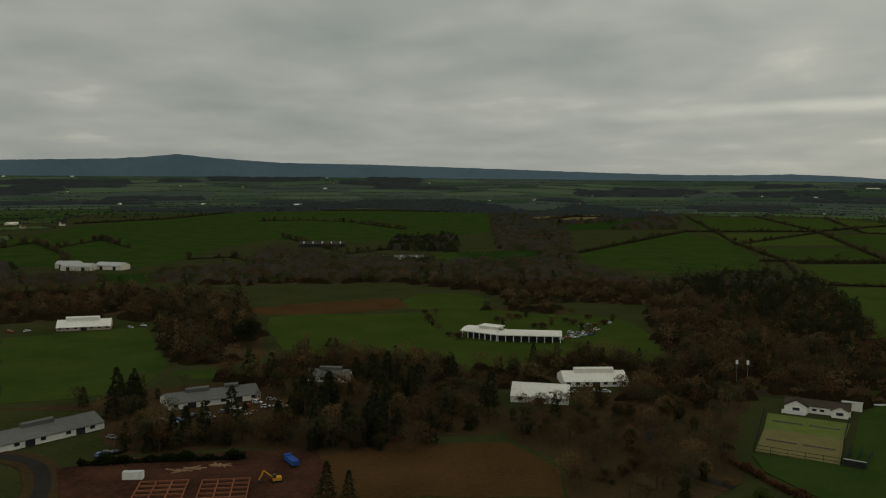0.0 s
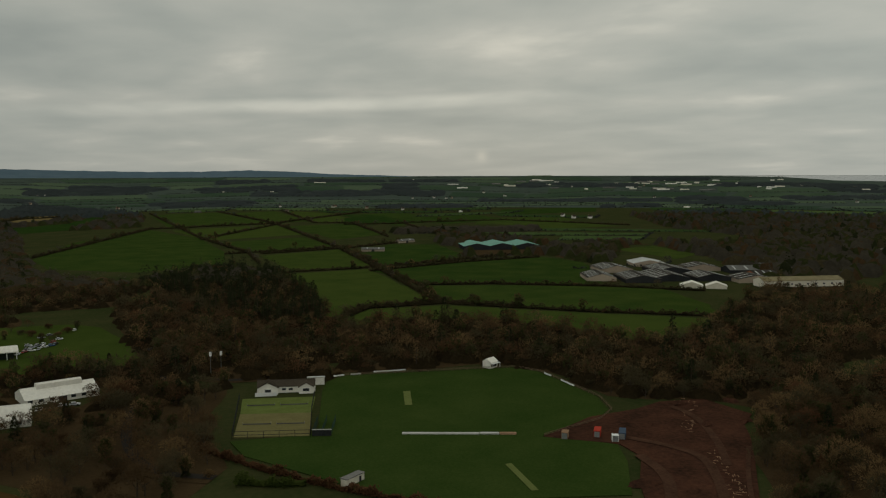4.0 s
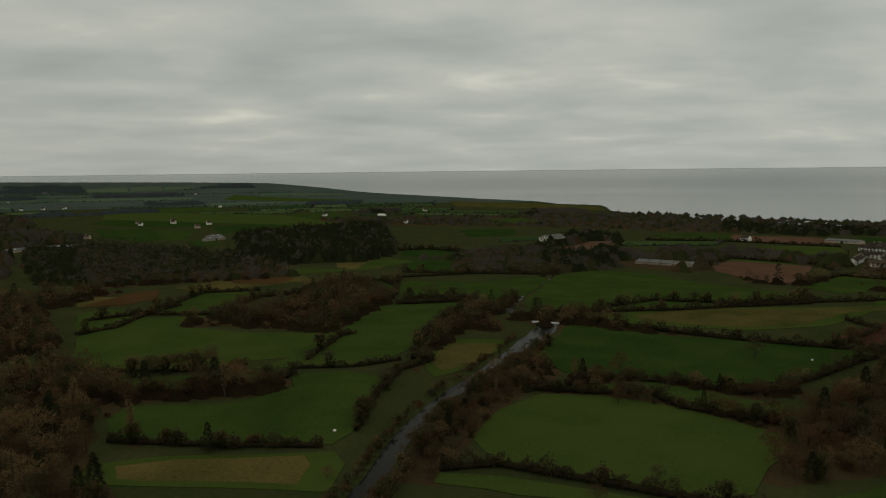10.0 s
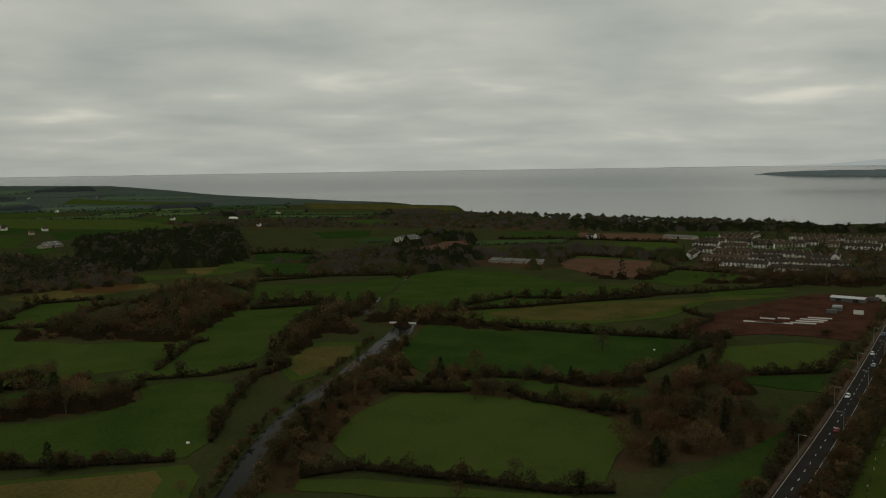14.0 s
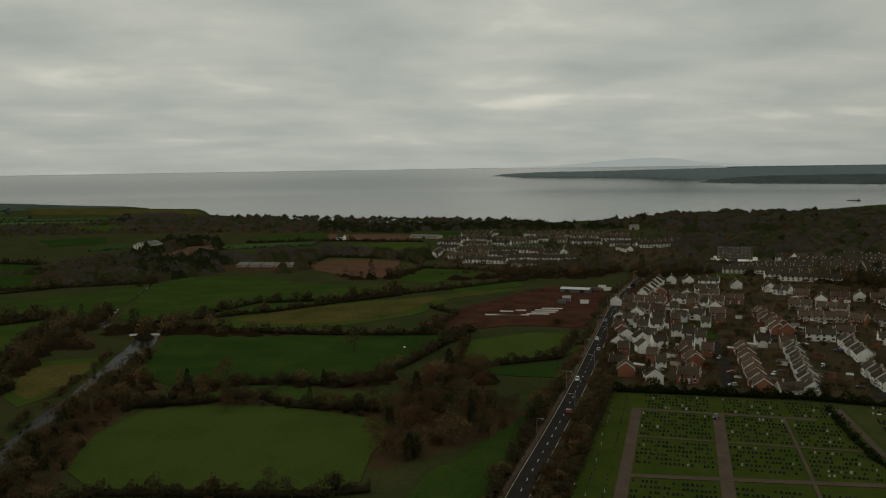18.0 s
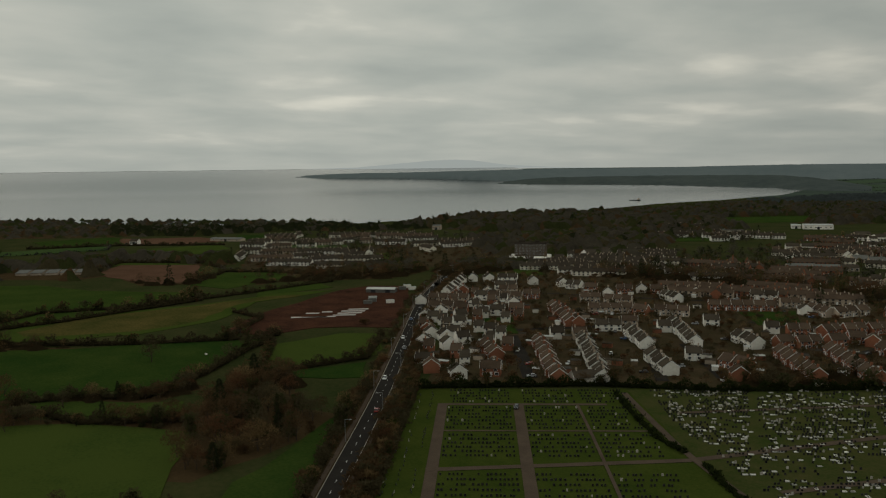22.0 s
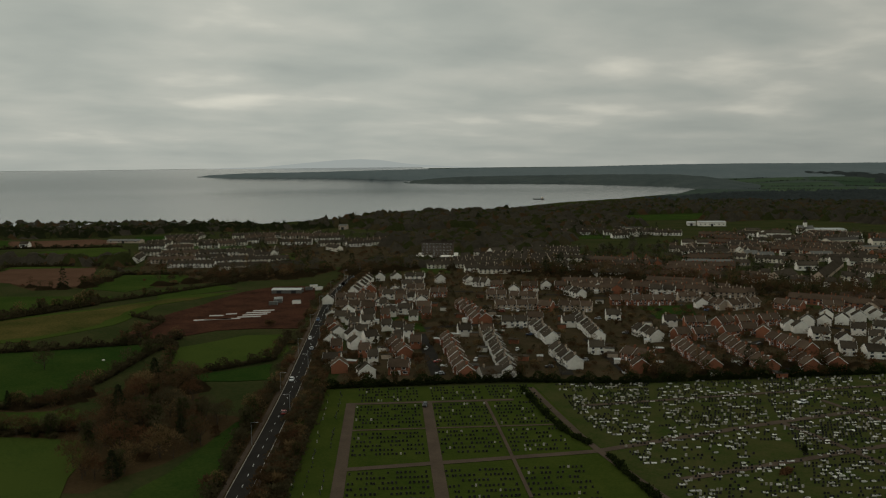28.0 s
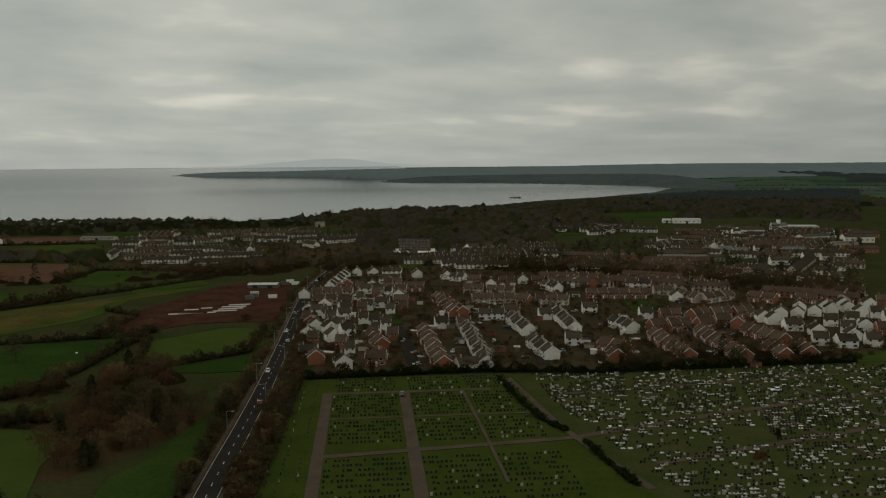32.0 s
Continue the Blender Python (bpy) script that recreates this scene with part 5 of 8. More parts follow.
def bargeboard_shape(w, d, eaves, rise, side):
    s = Shape()
    x = side * (w / 2 + 0.13)
    slope = rise / (d / 2)
    for k in (-1, 1):
        e, ze = k * (d / 2 + 0.35), eaves - 0.35 * slope
        v = [(xx, yy, zz) for xx in (x, x + side * 0.06) for yy, zz in ((e, ze - 0.1), (0, eaves + rise - 0.1), (0, eaves + rise + 0.22), (e, ze + 0.22))]
        s.add(v, [(0, 1, 2, 3), (7, 6, 5, 4), (0, 4, 5, 1), (3, 2, 6, 7), (0, 3, 7, 4)])
    return s


def window_shape(w, h):
    """A window facing -y: a frame with its pane set back, in one piece."""
    t, o, i = 0.1, -0.06, -0.01
    s = Shape()
    rings = [(-w / 2, w / 2, 0, h, 0.02), (-w / 2, w / 2, 0, h, o), (-w / 2 + t, w / 2 - t, t, h - t, o), (-w / 2 + t, w / 2 - t, t, h - t, i)]
    v = [q for x0, x1, z0, z1, y in rings for q in ((x0, y, z0), (x1, y, z0), (x1, y, z1), (x0, y, z1))]
    f = [(4 * r + k, 4 * r + (k + 1) % 4, 4 * r + 4 + (k + 1) % 4, 4 * r + 4 + k) for r in range(3) for k in range(4)]
    s.add(v, f)
    s.f.append((12, 13, 14, 15))
    s.s.append(1)
    return s


WINDOW_MESH = {}


def window(parent, x, y, z, turn, w=1.5, h=1.2):
    key = (w, h)
    if key not in WINDOW_MESH:
        ob = part("window", window_shape(w, h), [paint, glass], parent)
        WINDOW_MESH[key] = ob.data
    else:
        ob = new("window", WINDOW_MESH[key])
        ob.parent = parent
    ob.matrix_basis = pose(x, y, z, 0, 0, turn)
    return ob


clay = material("terracotta", (0.16, 0.07, 0.04), (0.26, 0.12, 0.07), 0.4)
HOUSE_PROTO = {}


def house_proto(kind, far):
    walls, roof, w, d, eaves, rise, label = HOUSE[kind]
    root = new("house")
    tagged(root, label, "house", group="houses of the town")
    part("wall", Shape().prism(gable(w, d, eaves, rise), -w / 2, w / 2), walls, root)
    part("roof", roof_shape(w, d, eaves, rise), roof, root)
    stack = part("chimney", Shape().box(w * 0.28, w * 0.28 + 0.6, -0.5, 0.5, eaves + rise - 0.6, eaves + rise + 1.1).box(w * 0.28 - 0.05, w * 0.28 + 0.65, -0.55, 0.55, eaves + rise + 1.1, eaves + rise + 1.25), brick if walls is brick else pebble, root)
    part("chimney_pot", Shape().tube(w * 0.28 + 0.3, -0.25, eaves + rise + 1.25, eaves + rise + 1.6, 0.13), clay, stack, "terracotta chimney pot")
    if not far:
        for side in (-1, 1):
            part("bargeboard", bargeboard_shape(w, d, eaves, rise, side), paint, root, "white bargeboard")
    levels = (0.9, 2.75) if eaves > 4 else (0.9,)
    for z in levels:
        for x in (-w * 0.27, w * 0.27):
            if z > 1 or x < 0 or not far:
                if not (far and z < 1):
                    window(root, x if z > 1 or x < 0 else w * 0.33, -d / 2, z, 0, 1.7 if z < 1 else 1.4, 1.3)
            if not far and z > 1:
                window(root, x, d / 2, z, 180, 1.4, 1.2)
    if not far:
        part("door", Shape().box(-0.1, 0.85, -d / 2 - 0.05, -d / 2 + 0.05, 0.1, 2.1).box(-0.2, 0.95, -d / 2 - 0.55, -d / 2, 2.25, 2.38), paint, root, "white front door")
    return root


HOUSES = []
FAR_TOWN = Shape()
TOWN_MATS = [render_white, render_cream, brick, pebble, slate, tile_brown, glass, paint]


def far_house(kind, x, y, turn, stretch=1.0):
    """A house too far off to be counted: it goes into the one mesh of the far town."""
    walls, roof, w, d, eaves, rise, label = HOUSE[kind]
    m = pose(x, y, ground(x, y), 0, 0, turn) @ Matrix.Diagonal((stretch, 1, 1, 1))
    for sh, mat in ((Shape().prism(gable(w, d, eaves, rise), -w / 2, w / 2), walls), (roof_shape(w, d, eaves, rise), roof),
                    (Shape().box(w * 0.28, w * 0.28 + 0.6, -0.5, 0.5, eaves + rise - 0.6, eaves + rise + 1.2), brick if walls is brick else pebble),
                    (Shape().box(-0.1, 0.85, -d / 2 - 0.06, -d / 2 + 0.05, 0.1, 2.1), paint)):
        FAR_TOWN.add([m @ Vector(v) for v in sh.v], sh.f, TOWN_MATS.index(mat))
    for z in ((0.9, 2.75) if eaves > 4 else (0.9,)):
        for u in (-w * 0.27, w * 0.27):
            sh = Shape().box(u - 0.75, u + 0.75, -d / 2 - 0.05, -d / 2 + 0.02, z, z + 1.2)
            FAR_TOWN.add([m @ Vector(v) for v in sh.v], sh.f, TOWN_MATS.index(glass))


def house(kind, x, y, turn, stretch=1.0, far=False):
    HOUSES.append((x, y))
    if far or math.hypot(x, y) > 800:
        return far_house(kind, x, y, turn, stretch)
    m = pose(x, y, ground(x, y), 0, 0, turn) @ Matrix.Diagonal((stretch, 1, 1, 1))
    if kind not in HOUSE_PROTO:
        HOUSE_PROTO[kind] = house_proto(kind, False)
        ob = HOUSE_PROTO[kind]
    else:
        ob = copy_thing(HOUSE_PROTO[kind], m)
    ob.matrix_basis = m
    return ob


def row(kind, n, a, b):
    """n houses in a line from a to b, their ridges along it, a little out of line with each other."""
    length = math.hypot(b[0] - a[0], b[1] - a[1])
    turn = heading(a, b)
    w = HOUSE[kind][2]
    n = max(1, min(n + 2, round(length / w))) if length > w else 1
    each = length / n if n > 1 else max(length, w)
    each = max(each, 6.0)
    toward = (-(b[1] - a[1]) / length, (b[0] - a[0]) / length)
    if toward[0] * a[0] + toward[1] * a[1] > 0:
        turn_f = turn
    else:
        turn_f = turn + 180
    for k in range(n):
        u = (k + 0.5) / n
        s = 0.7 * (k % 2) + 0.3 * math.sin(k * 2.1)
        house(kind, a[0] + (b[0] - a[0]) * u + toward[0] * s, a[1] + (b[1] - a[1]) * u + toward[1] * s, turn_f, min(each / w, 1.25))


def detached(kind, way, at):
    """One house by itself; way: g with a gable to the south-west, s with a long side to it."""
    view = math.degrees(math.atan2(at[1], at[0]))
    house(kind, at[0], at[1], view + (8 if way == "g" else 98) + 10 * math.sin(at[0]))


ESTATES = []


def estate(kinds, n, outline):
    ESTATES.append((kinds, n, outline))


def fill_estate(kinds, n, outline):
    """Terraces and pairs of houses filling an outline, in short rows."""
    rng = np.random.default_rng(abs(outline[0][0]) + n)
    cx, cy = np.mean(outline, 0)
    across = math.degrees(math.atan2(cy, cx)) + 90
    spots = scatter(rng, outline, 20)
    rng.shuffle(spots)
    made = 0
    for x, y in spots:
        k = kinds[rng.integers(0, len(kinds))]
        turn = across + rng.normal(0, 10) + (90 if rng.random() < 0.12 else 0)
        c, s = math.cos(radians(turn)), math.sin(radians(turn))
        for q in range(rng.integers(3, 7)):
            if made >= n:
                return
            if min(math.hypot(x + c * q * 7.8 - p, y + s * q * 7.8 - w) for p, w in TOWN_SPOTS) < 12:
                continue
            house(k, x + c * q * 7.8, y + s * q * 7.8, turn + (0 if -s * x + c * y > 0 else 180), 1.0, True)
            made += 1


def farmstead(at):
    """A pale farmhouse far out in the fields."""
    x, y = at
    house(("white", "grey", "cream")[int(abs(x)) % 3], x, y, math.degrees(math.atan2(y, x)) + 90 + 30 * math.sin(x), 0.8 + 0.4 * abs(math.sin(y)), True)


# the estate beside the cemetery
row("white", 9, (315.3, -350.4), (249.5, -289.3))
row("brick", 6, (327.2, -328.2), (263.6, -274.6))
detached("brick", "g", (319.4, -247.0))
detached("white", "g", (301.9, -248.5))
row("brick", 2, (299.5, -260.1), (291.8, -267.0))
row("brick", 3, (337.9, -297.9), (314.9, -285.9))
detached("white", "g", (383.1, -297.6))
detached("white", "g", (371.7, -298.6))
detached("white", "g", (353.8, -286.0))
detached("white", "s", (398.8, -332.4))
row("white", 2, (369.8, -326.9), (363.9, -332.0))
row("white", 2, (424.7, -327.4), (416.3, -334.7))
detached("white", "s", (415.4, -347.6))
row("grey", 4, (456.5, -354.6), (437.1, -371.2))
row("grey", 5, (483.0, -375.7), (461.1, -394.3))
row("white", 2, (470.3, -408.8), (460.7, -414.2))
row("brick", 2, (438.7, -361.9), (431.4, -368.2))
detached("white", "g", (420.2, -368.9))
row("white", 2, (415.7, -372.7), (407.4, -379.9))
row("brick", 2, (411.8, -387.2), (404.6, -393.4))
row("white", 4, (493.7, -399.9), (549.8, -465.8))
detached("white", "g", (545.3, -473.0))
detached("white", "g", (535.1, -481.4))
row("white", 2, (528.6, -486.8), (516.3, -497.0))
detached("white", "g", (496.8, -495.7))
row("white", 2, (497.6, -454.1), (484.8, -464.8))
row("grey", 2, (478.7, -441.1), (468.3, -449.8))
row("brick", 2, (449.0, -437.7), (440.2, -445.1))
detached("white", "g", (472.4, -504.2))
row("white", 2, (462.2, -499.6), (450.8, -502.7))
row("brick", 2, (440.9, -495.4), (433.0, -502.0))
detached("white", "g", (412.6, -489.4))
row("brick", 2, (418.8, -506.3), (409.7, -513.9))
detached("white", "g", (408.0, -522.8))
row("brick", 2, (399.9, -522.0), (391.6, -529.1))
row("brick", 2, (389.0, -531.2), (380.0, -538.8))
detached("white", "g", (370.3, -537.9))
row("brick", 4, (400.8, -417.4), (349.3, -379.1))
row("grey", 5, (375.0, -424.3), (356.5, -445.9))
row("brick", 3, (352.7, -443.4), (343.5, -445.7))
row("grey", 4, (342.7, -451.9), (323.8, -462.6))
row("grey", 3, (410.3, -455.5), (399.4, -464.8))
row("grey", 4, (393.8, -463.0), (376.4, -471.3))
row("white", 3, (378.5, -511.0), (359.6, -502.4))
row("white", 4, (334.0, -382.9), (322.6, -392.9))
row("grey", 2, (331.5, -404.0), (324.4, -410.2))
detached("white", "s", (333.0, -348.8))
detached("grey", "s", (323.6, -357.0))
row("white", 4, (313.2, -388.4), (281.1, -362.5))
row("white", 3, (265.4, -344.9), (238.9, -323.8))
row("white", 5, (311.1, -427.5), (265.7, -383.7))
detached("white", "s", (304.6, -409.4))
row("white", 2, (253.6, -358.1), (248.9, -362.2))
detached("bungalow", "s", (259.0, -286.8))
row("brick", 8, (329.6, -492.4), (296.6, -520.5))
row("grey", 3, (301.9, -534.5), (292.1, -542.8))
row("white", 2, (299.9, -442.2), (293.2, -447.9))
row("white", 3, (261.3, -416.3), (241.5, -404.8))
detached("white", "s", (260.4, -450.5))
row("brick", 2, (251.4, -451.0), (242.2, -459.0))
row("brick", 2, (235.8, -460.1), (232.1, -472.2))
row("brick", 2, (230.2, -473.9), (223.0, -484.7))
row("brick", 2, (221.5, -486.0), (214.7, -496.5))
row("brick", 2, (238.0, -415.6), (233.6, -423.4))
row("brick", 2, (230.4, -422.3), (222.8, -432.9))
row("brick", 2, (221.5, -438.0), (216.0, -446.8))
row("brick", 3, (218.1, -454.0), (211.7, -459.6))
detached("brick", "g", (205.6, -455.9))
row("brick", 3, (232.8, -358.5), (218.2, -355.9))
detached("brick", "g", (213.9, -340.9))
row("brick", 6, (225.1, -397.1), (187.2, -361.3))
row("brick", 6, (210.9, -420.4), (167.7, -376.4))
row("brick", 5, (195.1, -441.8), (167.5, -424.0))
row("brick", 2, (156.2, -417.0), (147.3, -401.3))
row("grey", 3, (278.7, -529.8), (260.7, -522.1))
row("grey", 4, (259.6, -523.1), (251.2, -547.4))
row("brick", 4, (239.5, -551.6), (221.5, -550.2))
row("brick", 3, (213.5, -562.5), (201.5, -567.4))
detached("white", "g", (203.0, -484.2))
detached("white", "g", (195.8, -481.0))
detached("white", "g", (200.1, -503.6))
detached("white", "g", (192.7, -510.0))
detached("white", "g", (187.0, -522.4))
detached("white", "g", (182.2, -536.0))
detached("white", "g", (176.0, -548.0))
row("white", 2, (184.1, -466.0), (176.5, -472.6))
detached("white", "g", (164.7, -461.8))
detached("white", "s", (168.9, -496.1))
detached("white", "s", (154.8, -480.8))
detached("white", "s", (161.9, -510.5))
row("white", 2, (158.7, -438.5), (152.4, -442.0))
row("white", 2, (147.2, -438.7), (140.0, -445.1))
detached("white", "g", (199.7, -532.5))
detached("white", "g", (189.5, -544.3))
detached("white", "g", (183.5, -557.5))
row("brick", 3, (167.9, -406.5), (153.3, -390.3))
row("white", 2, (334.9, -553.3), (318.0, -560.4))
row("grey", 3, (318.0, -585.9), (293.4, -595.5))
detached("white", "s", (375.3, -308.1))
detached("white", "s", (359.8, -301.1))
detached("white", "s", (411.7, -362.8))
detached("white", "g", (277.1, -520.6))
row("grey", 3, (460.3, -412.4), (441.4, -428.4))
row("brick", 3, (397.8, -417.6), (345.5, -381.6))
detached("white", "g", (165.6, -537.0))
detached("white", "s", (157.1, -539.2))
detached("white", "g", (149.4, -493.8))
detached("brick", "s", (139.2, -488.1))
detached("white", "g", (146.9, -462.3))
detached("white", "s", (134.6, -454.6))
detached("white", "g", (171.3, -571.5))
detached("brick", "s", (166.9, -586.3))
detached("white", "g", (183.7, -561.2))
detached("white", "s", (146.9, -528.7))
detached("white", "g", (130.8, -479.7))
detached("brick", "s", (145.9, -553.4))
# smaller houses between the rows
irng = np.random.default_rng(14)
for x, y in scatter(irng, [(512, -390), (509, -472), (385, -374), (305, -279), (304, -256), (334, -253)], 9.5):
    if min(math.hypot(x - p, y - q) for p, q in HOUSES) > 9.6 and math.hypot(x - 370, y + 359) > 18 and irng.random() < 0.6:
        house(("white", "brick", "bungalow", "brick", "white")[irng.integers(0, 5)], x, y, 46 + 90 * (irng.random() < 0.45) + irng.normal(0, 4), irng.uniform(0.65, 0.85))
# the estates across the belt of trees
estate(('white', 'cream', 'cream', 'white'), 175, [(551, -565), (583, -649), (612, -759), (536, -771), (428, -614), (481, -570)])
estate(('brick', 'brick', 'white'), 60, [(470, -713), (473, -750), (412, -711), (361, -649), (372, -622), (422, -649)])
estate(('brick', 'brick', 'grey'), 60, [(383, -670), (360, -742), (322, -663), (330, -639), (354, -628)])
estate(('white', 'white', 'cream', 'grey'), 230, [(922, -438), (1080, -596), (1022, -735), (870, -754), (784, -716), (774, -585), (673, -501), (699, -435), (793, -381)])
estate(('white', 'grey', 'white'), 90, [(820, -1123), (742, -1102), (641, -1065), (566, -1025), (578, -932), (684, -961)])
estate(('white', 'brick', 'grey', 'cream'), 180, [(477, -849), (453, -951), (303, -1000), (255, -838), (368, -770)])
estate(('white', 'grey', 'cream'), 100, [(306, -650), (304, -745), (244, -804), (208, -683), (270, -660)])
estate(('white', 'brick'), 90, [(558, -1009), (533, -1120), (443, -1128), (347, -1146), (311, -1026), (459, -964)])
estate(('brick', 'grey'), 60, [(395, -543), (338, -607), (276, -604), (266, -572), (315, -565), (375, -514)])
estate(('grey', 'brick'), 30, [(237, -580), (191, -628), (180, -590), (224, -546)])
farmstead((-696.0, 1595.2))
farmstead((-727.1, 1507.0))
farmstead((-1442.3, 3365.6))
farmstead((-1116.3, 3758.2))
farmstead((-726.9, 4396.7))
farmstead((-489.3, 4103.6))
farmstead((-29.4, 4184.6))
farmstead((206.2, 3258.1))
farmstead((387.5, 3349.7))
farmstead((520.4, 3073.3))
farmstead((499.1, 2371.9))
farmstead((652.9, 2517.9))
farmstead((1083.8, 2366.0))
farmstead((1213.3, 2263.4))
farmstead((1231.9, 2108.8))
farmstead((1263.1, 1969.1))
farmstead((1920.0, 2680.1))
farmstead((2222.8, 2831.7))
farmstead((958.3, 2052.5))
farmstead((1181.8, 2218.1))
farmstead((1815.7, 2758.2))
farmstead((1939.7, 2670.4))
farmstead((1326.5, 1369.2))
farmstead((1356.8, 1349.2))
farmstead((2938.4, 2588.4))
farmstead((2827.7, 1965.9))
farmstead((1899.4, 2733.5))
farmstead((2181.6, 2643.5))
farmstead((1362.0, 1441.3))
farmstead((2535.9, 2181.2))
farmstead((2590.7, 1948.3))
farmstead((2852.7, 1461.5))
farmstead((2291.7, 1082.0))
farmstead((3526.8, 1172.5))
farmstead((3329.5, 973.3))
farmstead((2730.7, 1497.3))
farmstead((2336.0, 1044.1))
farmstead((1630.5, 591.0))
farmstead((1625.9, 520.6))
farmstead((1489.7, 435.8))
farmstead((1586.0, 441.6))
farmstead((3364.6, 745.3))
farmstead((1563.5, 75.1))
farmstead((2277.4, 1133.3))
farmstead((1575.9, 565.5))
farmstead((1677.8, 538.4))
farmstead((1048.2, 319.3))
farmstead((1064.8, 397.9))
farmstead((1839.2, 261.5))
farmstead((1273.7, 537.9))
farmstead((2006.4, 49.8))


# ---- larger buildings ----
def big_building(name, label, category, a, b, depth, eaves, rise, walls, roof, doors=0, windows=0, lights=0, light_mat=None, gable_front=False):
    """A hall or shed with its front from a to b: walls, roof, doors, windows, rooflights."""
    w = math.hypot(b[0] - a[0], b[1] - a[1])
    turn = heading(a, b)
    out = Vector((-(b[1] - a[1]) / w, (b[0] - a[0]) / w))
    if out.x * a[0] + out.y * a[1] < 0:
        a, b, turn, out = b, a, turn + 180, -out
    x, y = (a[0] + b[0]) / 2 + out.x * depth / 2, (a[1] + b[1]) / 2 + out.y * depth / 2
    if gable_front:
        turn, w, depth = turn + 90, depth, w
    root = thing(name, label, category, x, y, turn)
    part("wall", Shape().prism(gable(w, depth, eaves, rise), -w / 2, w / 2), walls, root)
    part("roof", roof_shape(w, depth, eaves, rise, 0.5, 0.2), roof, root)
    for k in range(doors):
        u = -w / 2 + w * (k + 0.5) / doors
        part("door", Shape().box(u - 1.8, u + 1.8, -depth / 2 - 0.07, -depth / 2 + 0.05, 0, min(3.6, eaves - 0.3)), dark_side, root, "dark sliding door")
    for k in range(windows):
        u = -w / 2 + w * (k + 0.5) / windows
        window(root, u, -depth / 2, eaves * 0.35, 0, round(min(2.2, w / windows * 0.7), 1), 1.5)
    for k in range(lights):
        u = -w / 2 + w * (k + 0.5) / lights
        s = rise / (depth / 2)
        sh = Shape()
        for side in (-1, 1):
            v = [(u + dx, side * yy, eaves + rise - yy * s + 0.23 + dz) for dx in (-0.7, 0.7) for yy, dz in ((depth * 0.08, 0), (depth * 0.45, 0), (depth * 0.45, 0.08), (depth * 0.08, 0.08))]
            f = [(0, 1, 5, 4), (3, 7, 6, 2), (0, 4, 7, 3), (0, 3, 2, 1), (4, 5, 6, 7), (1, 2, 6, 5)]
            sh.add(v, f if side > 0 else [tuple(reversed(q)) for q in f])
        part("rooflight", sh, light_mat or metal_pale, root, "pale translucent roof panel")
    return root, w


def ridge_vent(root, x0, x1, z, mat, tall=1.6, deep=2.4):
    part("roof_vent", Shape().prism([(-deep / 2, z - 0.6), (deep / 2, z - 0.6), (deep / 2, z + tall - 0.5), (0, z + tall), (-deep / 2, z + tall - 0.5)], x0, x1), mat, root, "raised ridge vent")


# pavilion hall with a white roof on columns
def columned_hall(a, b, depth, n, cap):
    w = math.hypot(b[0] - a[0], b[1] - a[1])
    turn = heading(a, b)
    out = Vector((-(b[1] - a[1]) / w, (b[0] - a[0]) / w))
    root = thing("hall_wing", "long white-roofed modern hall on slim columns", "building", (a[0] + b[0]) / 2 + out.x * depth / 2, (a[1] + b[1]) / 2 + out.y * depth / 2, turn, "wings of the hall")
    part("wall", Shape().box(-w / 2 + 1.5, w / 2 - 1.5, -depth / 2 + 3, depth / 2 - 1, -0.1, 3.9), glass, root, "dark glazed wall")
    part("roof", Shape().prism([(-depth / 2 - 0.6, 4.0), (depth / 2 + 0.6, 4.0), (depth / 2 + 0.6, 4.5), (depth * 0.2, 6.2), (-depth * 0.2, 6.2), (-depth / 2 - 0.6, 4.5)], -w / 2 - 0.6, w / 2 + 0.6), render_white, root, "white shallow curved roof")
    for k in range(n):
        u = -w / 2 + 0.4 + (w - 0.8) * k / (n - 1)
        part("column", Shape().box(u - 0.22, u + 0.22, -depth / 2 - 0.2, -depth / 2 + 0.24, -0.1, 4.0), paint, root)
    if cap:
        part("roof_lantern", Shape().box(-w * 0.1, w * 0.42, -depth * 0.22, depth * 0.3, 6.2, 7.6).box(-w * 0.13, w * 0.45, -depth * 0.26, depth * 0.34, 7.6, 7.9), render_white, root)
    return root


columned_hall((17, 522), (38, 509), 15, 7, True)
columned_hall((38, 508), (76, 504), 13, 9, False)

lodge, w = big_building("conference_lodge", "white-roofed low lodge with a raised roof vent", "building", (62, 398), (93, 400), 17, 2.6, 3.2, render_white, render_white, 1, 7)
ridge_vent(lodge, -9, 10, 5.8, render_white, 2.0, 4.0)
barn, w = big_building("white_barn", "steep white-roofed barn behind bare trees", "building", (34, 371), (59, 366), 15, 3.0, 4.2, render_white, render_white, 1, 3)
office, w = big_building("office_block", "long grey metal-roofed office with ridge vents", "office", (-166, 284), (-129, 328), 15, 2.7, 2.8, render_white, metal_grey, 3, 6)
ridge_vent(office, -24, -10, 5.6, metal_grey)
ridge_vent(office, 0, 12, 5.6, metal_grey)
office, w = big_building("office_block", "long grey metal-roofed office with ridge vents", "office", (-112, 353), (-77, 373), 15, 2.7, 2.8, render_white, metal_grey, 2, 6)
ridge_vent(office, -11, -1, 5.6, metal_grey)
ridge_vent(office, 6, 12, 5.6, metal_grey)
office, w = big_building("office_block", "small grey metal-roofed office among trees", "office", (-62, 406), (-41, 404), 12, 2.6, 2.4, render_white, metal_grey, 1, 4)
ridge_vent(office, -5, 6, 5.1, metal_grey)
